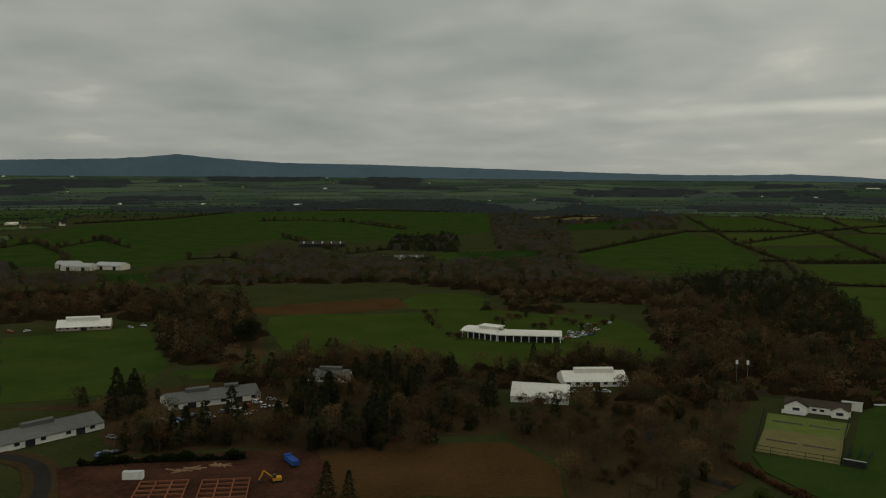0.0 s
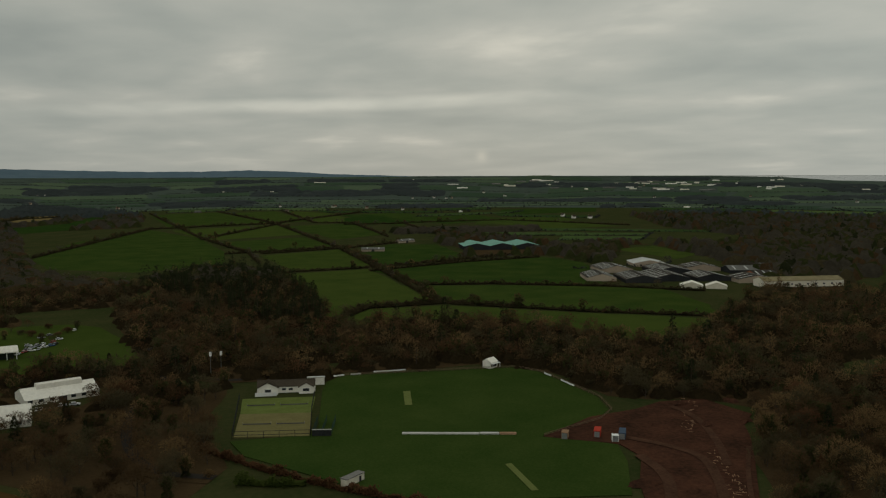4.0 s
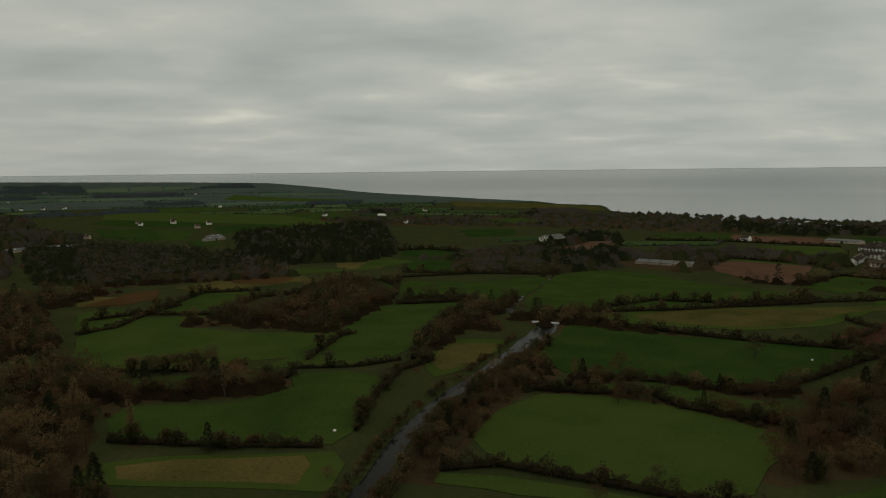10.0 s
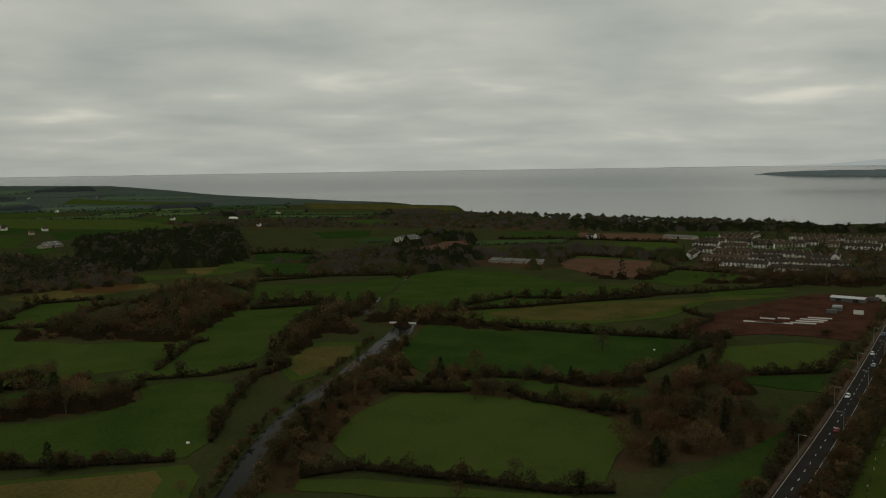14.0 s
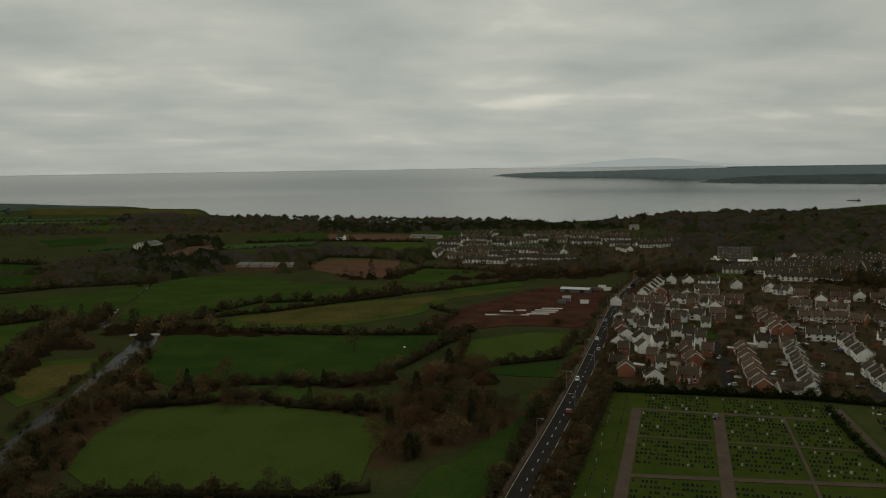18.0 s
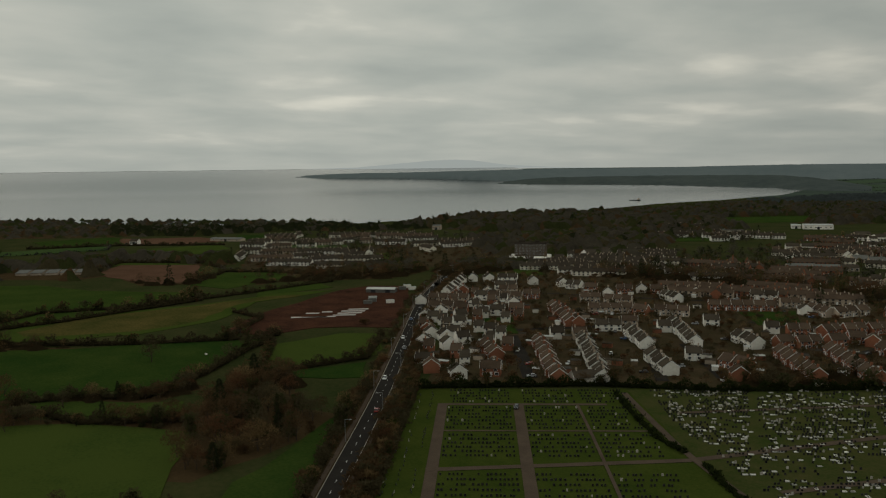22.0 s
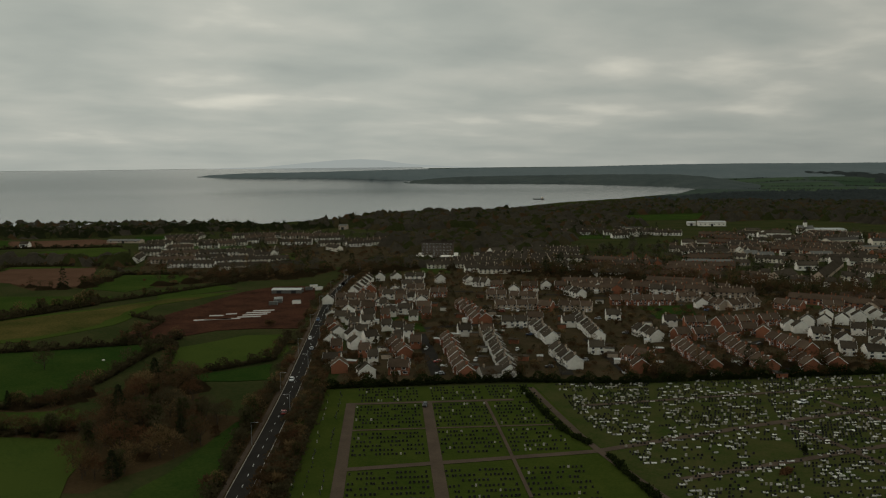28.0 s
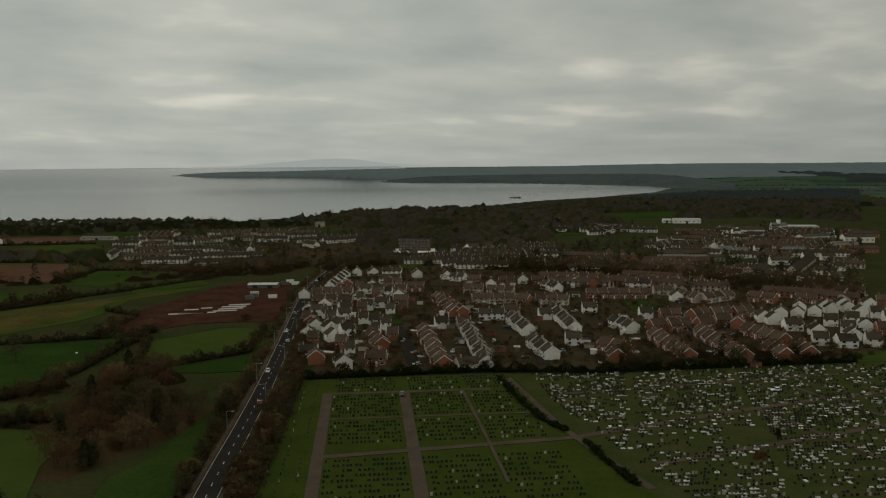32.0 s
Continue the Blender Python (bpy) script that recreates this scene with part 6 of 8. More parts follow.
# grey walls here imitate the shade below the white roof
office, w = big_building("office_block", "white-roofed lodge at the edge of a meadow", "office", (-238, 532), (-207, 541), 15, 2.4, 3.4, pebble, render_white, 1, 7)
ridge_vent(office, -11, 9, 5.8, render_white, 2.2, 4.0)
for k, (a, b) in enumerate((((-381, 866), (-350, 864)), ((-352, 880), (-322, 872)), ((-395, 885), (-372, 886)))):
    big_building("farm_shed", "pale farm shed beside a yard", "shed", a, b, 16, 4.5, 2.6, render_cream, metal_pale, 2, 0, 3)
big_building("farm_shed", "long low dark farm shed with a grey roof", "shed", (-186, 1165), (-124, 1171), 22, 4.5, 3.0, dark_side, fibre, 2, 0, 5)
big_building("farm_shed", "old grey farm shed among trees", "shed", (-85, 987), (-55, 990), 15, 3.5, 2.4, pebble, fibre, 1, 0, 3)
big_building("farm_shed", "pale-walled shed among trees", "shed", (-48, 992), (-13, 993), 14, 3.5, 2.4, render_cream, metal_grey, 1, 0, 2)

# works with many sheds
for n, (a, b, d, walls, roof) in enumerate((
    ((578, 530), (606, 512), 46, dark_side, fibre), ((608, 522), (636, 505), 52, dark_side, fibre), ((560, 560), (582, 545), 40, pebble, fibre),
    ((620, 600), (648, 585), 40, pebble, fibre), ((652, 560), (684, 540), 44, dark_side, fibre), ((640, 500), (668, 484), 36, dark_side, fibre),
    ((688, 620), (716, 600), 34, pebble, metal_pale), ((700, 560), (728, 540), 30, pebble, fibre), ((660, 470), (690, 452), 30, pebble, fibre),
    ((716, 520), (746, 500), 26, dark_side, metal_grey), ((760, 520), (790, 500), 24, pebble, fibre), ((700, 480), (720, 470), 22, brick, fibre))):
    big_building("works_shed", "grey corrugated works shed with pale rooflights" if roof is fibre else "pale-roofed grey works shed", "shed", a, b, d, 3.4, 3.4, walls, roof, 0, 0, 6 if n < 6 else 3, None, n < 9)
for a, b in (((592, 480), (604, 466)), ((606, 464), (617, 451))):
    big_building("works_shed", "white tent-roofed store in front of the works", "shed", a, b, 13, 2.4, 3.0, render_cream, render_white, 1, 0, 0, None, True)
big_building("works_shed", "long cream-walled old shed with a rusty roof", "shed", (650, 438), (717, 404), 18, 5.6, 2.6, render_cream, rust, 0, 10)
for k, (a, b) in enumerate((((661, 884), (691, 868)), ((691, 868), (721, 853)), ((721, 853), (751, 838)))):
    big_building("storage_shed", "large green metal-roofed storage shed", "shed", a, b, 62, 5.0, 3.6, dark_side, metal_green, 0, 0, 0, None, True)
for a, b in (((886, 650), (903, 622)), ((1011, 556), (1030, 548)), ((1059, 546), (1092, 527)), ((1098, 515), (1125, 473)), ((1205, 340), (1237, 322)), ((544, 947), (569, 931)), ((655, 1031), (683, 1033)), ((1253, 348), (1275, 336))):
    big_building("farm_shed", "grey-roofed shed beside a farmyard", "shed", a, b, 10, 3.0, 2.0, pebble, metal_grey, 1, 0, 2)
big_building("mill_house", "cream two-storey mill house by the river", "house", (1112, -133), (1136, -157), 18, 7.0, 3.6, render_cream, metal_grey, 1, 7)
for k in range(5):
    big_building("nursery_shed", "low pale glasshouse in a walled yard", "glasshouse", (862 - 8 * k + 8, -190 - 11 * k), (856 - 8 * k + 8, -199 - 11 * k), 26, 2.2, 1.6, pebble, metal_grey)
big_building("site_shed", "long low pale steel shed beside a housing site", "shed", (552, -368), (535, -383), 10, 3.0, 0.8, metal_grey, metal_pale, 2)

# block of flats
dark_brick = material("dark_brick", (0.075, 0.060, 0.048), (0.120, 0.098, 0.080), 0.6)
flats = thing("block_of_flats", "dark grey six-storey block of flats with white lower wings", "flats", 618, -616, heading((623, -597), (599, -617)))
part("wall", Shape().box(-16, 16, -7, 7, -0.3, 18.5), dark_brick, flats, "grey-brown brick wall")
part("roof", Shape().box(-16.5, 16.5, -7.5, 7.5, 18.5, 19.2).box(-12, -6, -3, 3, 19.2, 21).box(4, 9, -3, 3, 19.2, 21), slate, flats)
for z in range(6):
    for k in range(9):
        for side, turn in ((-7, 0), (7, 180)):
            window(flats, -14 + 3.5 * k, side, 1.0 + 3.0 * z, turn, 1.5, 1.3)
for sx in (-13, 12):
    part("wing", Shape().prism([(y - 11.6, z) for y, z in gable(12, 8, 3.6, 2.4)], sx - 8, sx + 8), render_white, flats, "white rendered gabled wing")
    part("wing", Shape().prism([(y + 11.6, z) for y, z in gable(12, 8, 3.6, 2.4)], sx - 8, sx + 8), render_white, flats, "white rendered gabled wing")
big_building("country_house", "large white rendered house among trees", "house", (583, -662), (572, -688), 14, 6.5, 3.6, render_white, slate, 1, 8)

# town works and shops
TOWN_SPOTS = []
TOWN_LOOK = {"white": (render_white, slate), "pale": (render_white, metal_pale), "grey": (pebble, metal_grey), "cream": (render_cream, fibre), "brick": (brick, tile_brown), "dark": (pebble, slate)}


def town_building(look_of, label, a, b, depth, eaves, rise, windows=6):
    walls, roof = TOWN_LOOK[look_of]
    for u in (0, 0.25, 0.5, 0.75, 1):
        for deep in (-8, 2, 12):
            n = math.hypot(*a)
            TOWN_SPOTS.append((a[0] + (b[0] - a[0]) * u + a[0] / n * deep, a[1] + (b[1] - a[1]) * u + a[1] / n * deep))
    return big_building("town_building", label, "building", a, b, depth, eaves, rise, walls, roof, 1, windows)


town_building("pale", "long white sports hall with a pale roof", (627, -1184), (594, -1207), 18, 6, 1.2, 6)
town_building("pale", "low white school block beside a playing field", (646, -1185), (635, -1192), 12, 5, 1, 6)
town_building("white", "white gabled villa with two floors", (488, -881), (477, -889), 9, 5.5, 3, 6)
town_building("white", "white gabled villa beside a dark tree", (475, -891), (465, -899), 9, 5.5, 3, 6)
town_building("white", "long white shopping hall with a dark roof", (467, -1056), (442, -1074), 30, 5.5, 2.5, 9)
town_building("white", "white gabled shop on a corner", (460, -1021), (453, -1026), 16, 6.5, 2.5, 3)
town_building("dark", "low dark-roofed range of shops behind the main street", (513, -1099), (498, -1110), 14, 4.5, 2.5, 6)
town_building("pale", "wide low supermarket with a pale flat roof", (447, -1159), (413, -1184), 30, 4.5, 0.8, 10)
town_building("cream", "cream shop row along the town street", (370, -1006), (347, -1050), 12, 5, 2.2, 9)
town_building("cream", "cream rendered mill building at the town's edge", (326, -1014), (300, -1034), 16, 6.5, 2.6, 6)
town_building("brick", "brick town block with a brown roof", (338, -1075), (312, -1095), 14, 6, 2.6, 6)
town_building("grey", "grey school range with a long low roof", (399, -722), (380, -737), 14, 3.6, 2.4, 6)
town_building("grey", "grey school range with white gable ends", (380, -732), (362, -746), 12, 3.6, 2.4, 6)
town_building("dark", "dark-roofed low school hall", (371, -744), (352, -760), 12, 3.4, 2.2, 6)
town_building("white", "white pebbledashed terrace with a slate roof", (423, -810), (404, -824), 9, 4.8, 2.6, 6)
town_building("grey", "grey roofed pair of houses in the town", (387, -824), (377, -833), 12, 3.4, 3.4, 3)
town_building("grey", "grey roofed pair of houses in the town", (369, -819), (358, -828), 12, 3.4, 3.4, 3)
town_building("white", "white rendered cottage row by the street", (366, -862), (355, -870), 8, 4, 2.4, 4)
town_building("dark", "grey steep-roofed church hall", (289, -677), (288, -709), 11, 3.4, 4.2, 4)
town_building("white", "white gabled house with a garage", (306, -754), (292, -765), 10, 4.6, 3, 4)
town_building("dark", "grey steep-roofed chapel beside trees", (261, -696), (287, -812), 10, 3.6, 4.6, 3)
town_building("white", "white rendered house with a long roof", (299, -814), (291, -820), 9, 4.6, 2.6, 3)
town_building("white", "white rendered house with a long roof", (283, -816), (273, -823), 9, 4.6, 2.6, 3)
town_building("cream", "pale pyramid-roofed house at the roadside", (230, -681), (223, -687), 10, 3.6, 3.0, 3)
town_building("grey", "long grey-roofed terrace behind gardens", (333, -854), (316, -867), 9, 4.4, 2.6, 6)
town_building("brick", "long brick warehouse in the town", (287, -897), (262, -917), 14, 5, 2.4, 6)
town_building("grey", "grey office range with flat roof", (313, -946), (295, -960), 12, 6, 0.6, 6)
town_building("pale", "long white factory far across the woods", (676, -1647), (631, -1676), 30, 6, 1.0, 10)
town_building("pale", "white factory shed far across the woods", (603, -1870), (583, -1882), 22, 6, 1.0, 4)
town_building("pale", "long white house front in the woods", (591, -1634), (573, -1646), 12, 5, 1.2, 4)
town_building("pale", "low white shed with a pale roof", (890, -1194), (854, -1218), 14, 4.5, 1.2, 6)
town_building("grey", "grey industrial shed with a shallow roof", (685, -1034), (668, -1046), 20, 4.5, 1.6, 6)
town_building("cream", "low pale shed row behind trees", (667, -1047), (648, -1061), 12, 4, 1.2, 6)
town_building("white", "large white rendered house among dark trees", (613, -689), (591, -706), 12, 6, 3.2, 6)
town_building("white", "white gabled house beside parkland", (580, -707), (572, -714), 10, 5, 3, 3)
town_building("white", "white range of cottages by the flats", (595, -626), (588, -632), 9, 4.5, 2.8, 3)
town_building("grey", "grey house block at the edge of the wood", (1025, -813), (1015, -820), 12, 6, 1.5, 4)
town_building("grey", "small grey glasshouse range in a farmyard", (1091, -482), (1055, -509), 14, 3.0, 1.6, 4)
town_building("white", "white farmhouse in flat fields", (1119, -384), (1111, -391), 9, 4.5, 2.8, 3)
church = thing("church", "small white church with a stubby turret", "church", 456, -1153, 40)
part("nave", Shape().prism(gable(20, 10, 6, 4), -10, 10), render_white, church)
part("roof", roof_shape(20, 10, 6, 4), metal_grey, church)
part("turret", Shape().box(-2, 2, -2, 2, 8, 14), render_white, church)
part("spire", Shape().box(-2.2, 2.2, -2.2, 2.2, 14, 20, taper=2.1), slate, church)

for k, n, outline in ESTATES:
    fill_estate(k, n, outline)
HOUSES += TOWN_SPOTS

# ---- cricket ground ----
cricket = field("outfield", [(177, 346), (188, 362), (200, 366), (268, 336), (279, 330), (282, 316), (279, 300), (271, 265), (260, 248), (246, 241), (214, 238), (229, 214), (218, 199), (196, 177), (136, 213), (113, 282), (115, 300), (146, 290)], 0.0, 0.34)
cricket["label"] = "mown green cricket field"
pitch_mat = material("worn_pitch", (0.085, 0.105, 0.030), (0.13, 0.145, 0.05), 0.8)
court_green = material("court_green", (0.080, 0.102, 0.026), (0.118, 0.142, 0.042), 1.0, coarse=6)
court_sand = material("court_sand", (0.110, 0.098, 0.040), (0.155, 0.138, 0.060), 1.0, coarse=6)
ribbon("cricket_pitch", [(208, 323), (196, 303)], 3.2, pitch_mat, 0.48, "pale worn cricket pitch strip", "pitch")
ribbon("cricket_pitch", [(183, 221), (174, 197)], 2.4, pitch_mat, 0.48, "pale worn practice strip", "pitch")
sheet("court", [(142, 354), (170, 339), (157, 317), (132, 332)], court_green, 0.46, "yellow-green artificial grass tennis court", "court")
sheet("court", [(132, 332), (157, 317), (142, 289), (118, 304)], court_sand, 0.45, "sandy worn artificial grass court", "court")


def court_net(a, b):
    root = thing("court_net", "dark tennis net between two posts", "net", (a[0] + b[0]) / 2, (a[1] + b[1]) / 2, heading(a, b), "court nets", 0.46)
    w = math.hypot(b[0] - a[0], b[1] - a[1])
    part("net", Shape().box(-w / 2, w / 2, -0.02, 0.02, 0.05, 0.5), metal_grey, root)
    for s in (-1, 1):
        part("post", Shape().tube(s * w / 2, 0, -0.1, 1.1, 0.06), steel, root)


for u in (0.25, 0.75):
    for v0, v1 in ((0.08, 0.46), (0.54, 0.92)):
        for p, q, r_, s_ in (((142, 354), (170, 339), (132, 332), (157, 317)), ((132, 332), (157, 317), (118, 304), (142, 289))):
            mix = lambda f, g, t: (f[0] + (g[0] - f[0]) * t, f[1] + (g[1] - f[1]) * t)
            if u == 0.25:
                court_net(mix(mix(p, r_, 0.5), mix(q, s_, 0.5), v0), mix(mix(p, r_, 0.5), mix(q, s_, 0.5), v1))


def wire_fence(line, height, mat, label, gap=4.0):
    """Posts with rails between them along a line."""
    root = thing("fence", label, "fence", 0, 0, 0, "", 0)
    for a, b in zip(line, line[1:]):
        w = math.hypot(b[0] - a[0], b[1] - a[1])
        n = max(1, int(w / gap))
        for k in range(n + 1):
            u = k / n
            x, y = a[0] + (b[0] - a[0]) * u, a[1] + (b[1] - a[1]) * u
            part("post", Shape().box(x - 0.07, x + 0.07, y - 0.07, y + 0.07, -0.2, height), mat, root)
        dx, dy = -(b[1] - a[1]) / w * 0.05, (b[0] - a[0]) / w * 0.05
        for z in (height - 0.12, height * 0.5):
            v = [(a[0] - dx, a[1] - dy, z), (b[0] - dx, b[1] - dy, z), (b[0] + dx, b[1] + dy, z), (a[0] + dx, a[1] + dy, z)]
            v += [(x, y, zz + 0.16) for x, y, zz in v]
            part("rail", Shape().add(v, [(3, 2, 1, 0), (4, 5, 6, 7), (0, 1, 5, 4), (1, 2, 6, 5), (2, 3, 7, 6), (3, 0, 4, 7)]), mat, root)
    return root


oak = material("weathered_fence", (0.10, 0.072, 0.045), (0.19, 0.135, 0.085), 0.8, island=0.5)
wire_fence([(200, 367), (235, 352), (268, 337), (279, 331), (283, 316), (280, 300), (272, 265), (261, 247), (247, 240), (214, 237)], 1.3, oak, "low brown timber fence round the cricket field")
wire_fence([(170, 340), (157, 317), (142, 288), (117, 303), (141, 355)], 3.0, dark_side, "tall dark mesh fence round the courts", 5.0)


def board(a, b, height, mat, label, name="boundary_board"):
    w = math.hypot(b[0] - a[0], b[1] - a[1])
    root = thing(name, label, "board", (a[0] + b[0]) / 2, (a[1] + b[1]) / 2, heading(a, b), "boundary boards")
    part("panel", Shape().box(-w / 2, w / 2, -0.06, 0.06, 0.3, height), mat, root)
    for u in (-0.45, 0, 0.45):
        part("post", Shape().box(w * u - 0.08, w * u + 0.08, 0.05, 0.2, -0.2, height - 0.1), oak, root)


board((190, 368), (200, 367), 1.0, paint, "white advertising board on the boundary")
board((203, 366), (208, 364.5), 1.0, paint, "white advertising board on the boundary")
board((215, 364), (230, 358), 1.0, paint, "white advertising board on the boundary")
board((279, 297), (276, 285), 1.0, paint, "white advertising board on the boundary")
board((282, 312), (281, 306), 1.0, paint, "white advertising board on the boundary")
cover = thing("pitch_cover", "long flat white rolled-out pitch cover", "cover", 187, 260, heading((172, 271), (202, 249)))
part("sheet", Shape().prism([(-0.9, 0.30), (0.9, 0.30), (0.7, 0.75), (-0.7, 0.75)], -18.5, 11), concrete, cover, "white plastic sheet")
part("trolley", Shape().prism([(-0.9, 0.30), (1.2, 0.30), (0.9, 0.8), (-0.9, 0.8)], 11.2, 18.5), concrete, cover)
part("end_roll", Shape().prism([(-1.1, 0.30), (1.1, 0.30), (0.8, 0.85), (-0.8, 0.85)], 18.7, 25), timber, cover, "brown rolled matting")

score = thing("scoreboard_hut", "small white scoreboard hut on the boundary", "hut", 270, 340, heading((270, 340), (300, 326)) + 40)
part("wall", Shape().prism(gable(6, 5, 3.2, 1.6), -3, 3), render_white, score)
part("roof", roof_shape(6, 5, 3.2, 1.6), render_white, score)
part("scoreboard", Shape().box(-2.2, 2.2, -2.62, -2.5, 0.8, 2.6), dark_side, score, "black score panel")
part("veranda", Shape().box(-3.2, 3.2, -4.2, -2.6, 2.5, 2.65).box(-3.1, -2.9, -4.1, -3.9, 0, 2.5).box(2.9, 3.1, -4.1, -3.9, 0, 2.5), paint, score)

club = thing("cricket_pavilion", "white cricket pavilion with two front gables", "pavilion", 165, 358, heading((151, 360), (174, 348)))
part("wall", Shape().prism(gable(26, 8, 3.0, 2.0), -13, 13), render_white, club)
part("roof", roof_shape(26, 8, 3.0, 2.0), slate, club)
for x, w in ((-8, 9), (9, 6.5)):
    sh = Shape()
    sh.add([(x - w / 2, -7, -0.1), (x + w / 2, -7, -0.1), (x + w / 2, -7, 3), (x, -7, 3 + w * 0.27), (x - w / 2, -7, 3), (x - w / 2, 0, -0.1), (x + w / 2, 0, -0.1), (x + w / 2, 0, 3), (x, 0, 3 + w * 0.27), (x - w / 2, 0, 3)],
           [(0, 1, 2, 3, 4), (1, 6, 7, 2), (5, 0, 4, 9), (2, 7, 8, 3), (4, 3, 8, 9)])
    part("gable_wing", sh, render_white, club, "white gabled front wing")
    rs = Shape()
    for s in (-1, 1):
        v = [(x + s * (w / 2 + 0.4), yy, 2.85 + dz) if k == 0 else (x, yy, 3.08 + w * 0.27 + dz) for yy in (-7.4, 0.5) for k, dz in ((0, 0), (1, 0), (1, 0.18), (0, 0.18))]
        f = [(0, 1, 5, 4), (3, 7, 6, 2), (0, 4, 7, 3), (0, 3, 2, 1), (4, 5, 6, 7)]
        rs.add(v, f if s < 0 else [tuple(reversed(q)) for q in f])
    part("gable_roof", rs, slate, club)
    window(club, x, -7, 1.0, 0, 3.0, 1.5)
for x in (-1, 2):
    window(club, x, -4, 1.0, 0, 2.0, 1.2)
part("veranda_wall", Shape().box(-13.5, -4, -9.5, -9.2, -0.1, 1.6), paint, club, "low white wall")
annexe = thing("equipment_store", "small white lean-to store beside the pavilion", "hut", 182, 362, heading((151, 360), (174, 348)))
part("wall", Shape().prism([(-3, -0.1), (3, -0.1), (3, 2.6), (-3, 3.6)], -4, 4), render_white, annexe)
part("roof", Shape().prism([(-3.3, 3.6), (3.3, 2.5), (3.3, 2.7), (-3.3, 3.8)], -4.3, 4.3), metal_pale, annexe)

nets = thing("practice_nets", "dark green netted cricket practice cage", "cage", 151, 294, heading((143, 289), (149, 285)))
for x in (-3.5, 0, 3.5):
    for y in (-9, -3, 3, 9):
        part("post", Shape().tube(x, y, -0.1, 3.4, 0.07), dark_side, nets)
net_green = material("green_netting", (0.018, 0.040, 0.030), (0.035, 0.065, 0.05), 0.5)
for x in (-3.5, 0, 3.5):
    for k in range(7):
        part("netting", Shape().box(x - 0.02, x + 0.02, -9, 9, 0.1 + 0.48 * k, 0.3 + 0.48 * k), net_green, nets)
part("end_screen", Shape().box(-3.6, 3.6, -9.2, -9.0, 0, 2.6), dark_side, nets, "dark end screen")
part("end_beam", Shape().box(-3.7, 3.7, -9.3, -8.9, 2.6, 2.9), concrete, nets)
dugout = thing("storage_cabin", "small weathered white cabin by a hedge", "cabin", 132, 237, 20)
part("body", Shape().box(-5, 3.5, -1.3, 1.3, 0, 2.6), render_cream, dugout)
part("roof", Shape().box(-5.2, 3.7, -1.5, 1.5, 2.6, 2.8), metal_grey, dugout)
part("door", Shape().box(1, 2, -1.38, -1.28, 0.1, 2.1), dark_side, dugout)
hedge([(103, 297), (112, 265), (124, 235), (140, 206), (152, 188)], 2.2, twig_red, "russet beech hedge beside the field", 1.6, 2.2, 0.0)


ob = mesh_object("distant_houses", FAR_TOWN.v, FAR_TOWN.f, TOWN_MATS, slots=FAR_TOWN.s)
tagged(ob, "white and brick houses of the distant town and farms", "houses", kind="stuff")

laurel = material("laurel_leaves", (0.030, 0.046, 0.010), (0.066, 0.084, 0.020), 1.0, island=0.4, coarse=5, leafy=True)
hedge([(100.6, 258.1), (104.5, 253.9), (109.5, 249.1), (118.1, 243.8)], 2.6, laurel, "bright green laurel bushes beside the field", 4.5, 2.0, 0.0)

# ---- gardens and streets of the estate ----
garden = material("garden_ground", (0.0233, 0.0238, 0.0103), (0.0742, 0.0495, 0.0301), 1.2, coarse=13, bump=0.5)
for n, outline in enumerate(([(296, -226), (248, -290), (208, -322), (160, -375), (120, -425), (150, -520), (330, -640), (420, -640), (560, -560), (560, -470), (470, -385), (380, -300)],
                             [(700, -330), (860, -420), (880, -640), (700, -690), (640, -540)], [(560, -570), (620, -640), (560, -740), (380, -760), (330, -660), (430, -640)])):
    sheet("estate_ground", outline, garden, 0.06 + 0.01 * n, "brown winter gardens and verges between houses", "garden ground", wobble=3.0)


def street(line, width=6.5, mat=None, lift=0.30):
    return ribbon("street", line, width, mat or asphalt, lift, "narrow asphalt estate street", "street")


street([(355, -334), (316, -304), (279, -273)], 7)
street([(344, -421), (291, -374), (235, -313)], 6)
street([(370, -325), (369, -338), (357, -364), (339, -395)], 6)
street([(275, -387), (234, -351), (217, -335)], 6)
street([(265, -489), (224, -432), (180, -384)], 6)
street([(199, -454), (202, -413), (158, -389)], 6)
street([(563, -443), (500, -414), (471, -458), (415, -486), (356, -518), (278, -573)], 5)
street([(619, -551), (566, -582), (504, -643), (423, -654), (330, -681)], 5)
street([(500, -379), (460, -380), (415, -403)], 5)
street([(286, -471), (246, -468), (225, -524), (154, -493)], 5)

rng = np.random.default_rng(21)
bucket = Leafage()
spots = np.array(HOUSES)
for outline, gap in (([(296, -226), (248, -290), (208, -322), (160, -375), (120, -425), (150, -520), (330, -640), (420, -640), (560, -560), (560, -470), (470, -385), (380, -300)], 9.0),
                     ([(700, -330), (860, -420), (880, -640), (700, -690), (640, -540)], 14.0), ([(560, -570), (620, -640), (560, -740), (380, -760), (330, -660), (430, -640)], 12.0)):
    for x, y in scatter(rng, outline, gap):
        if np.hypot(spots[:, 0] - x, spots[:, 1] - y).min() > 6.2:
            k = "bush" if rng.random() < 0.72 else "bare"
            plant(bucket, rng, k, x, y, rng.uniform(0.4, 0.9) if k == "bush" else rng.uniform(0.3, 0.55), 1)
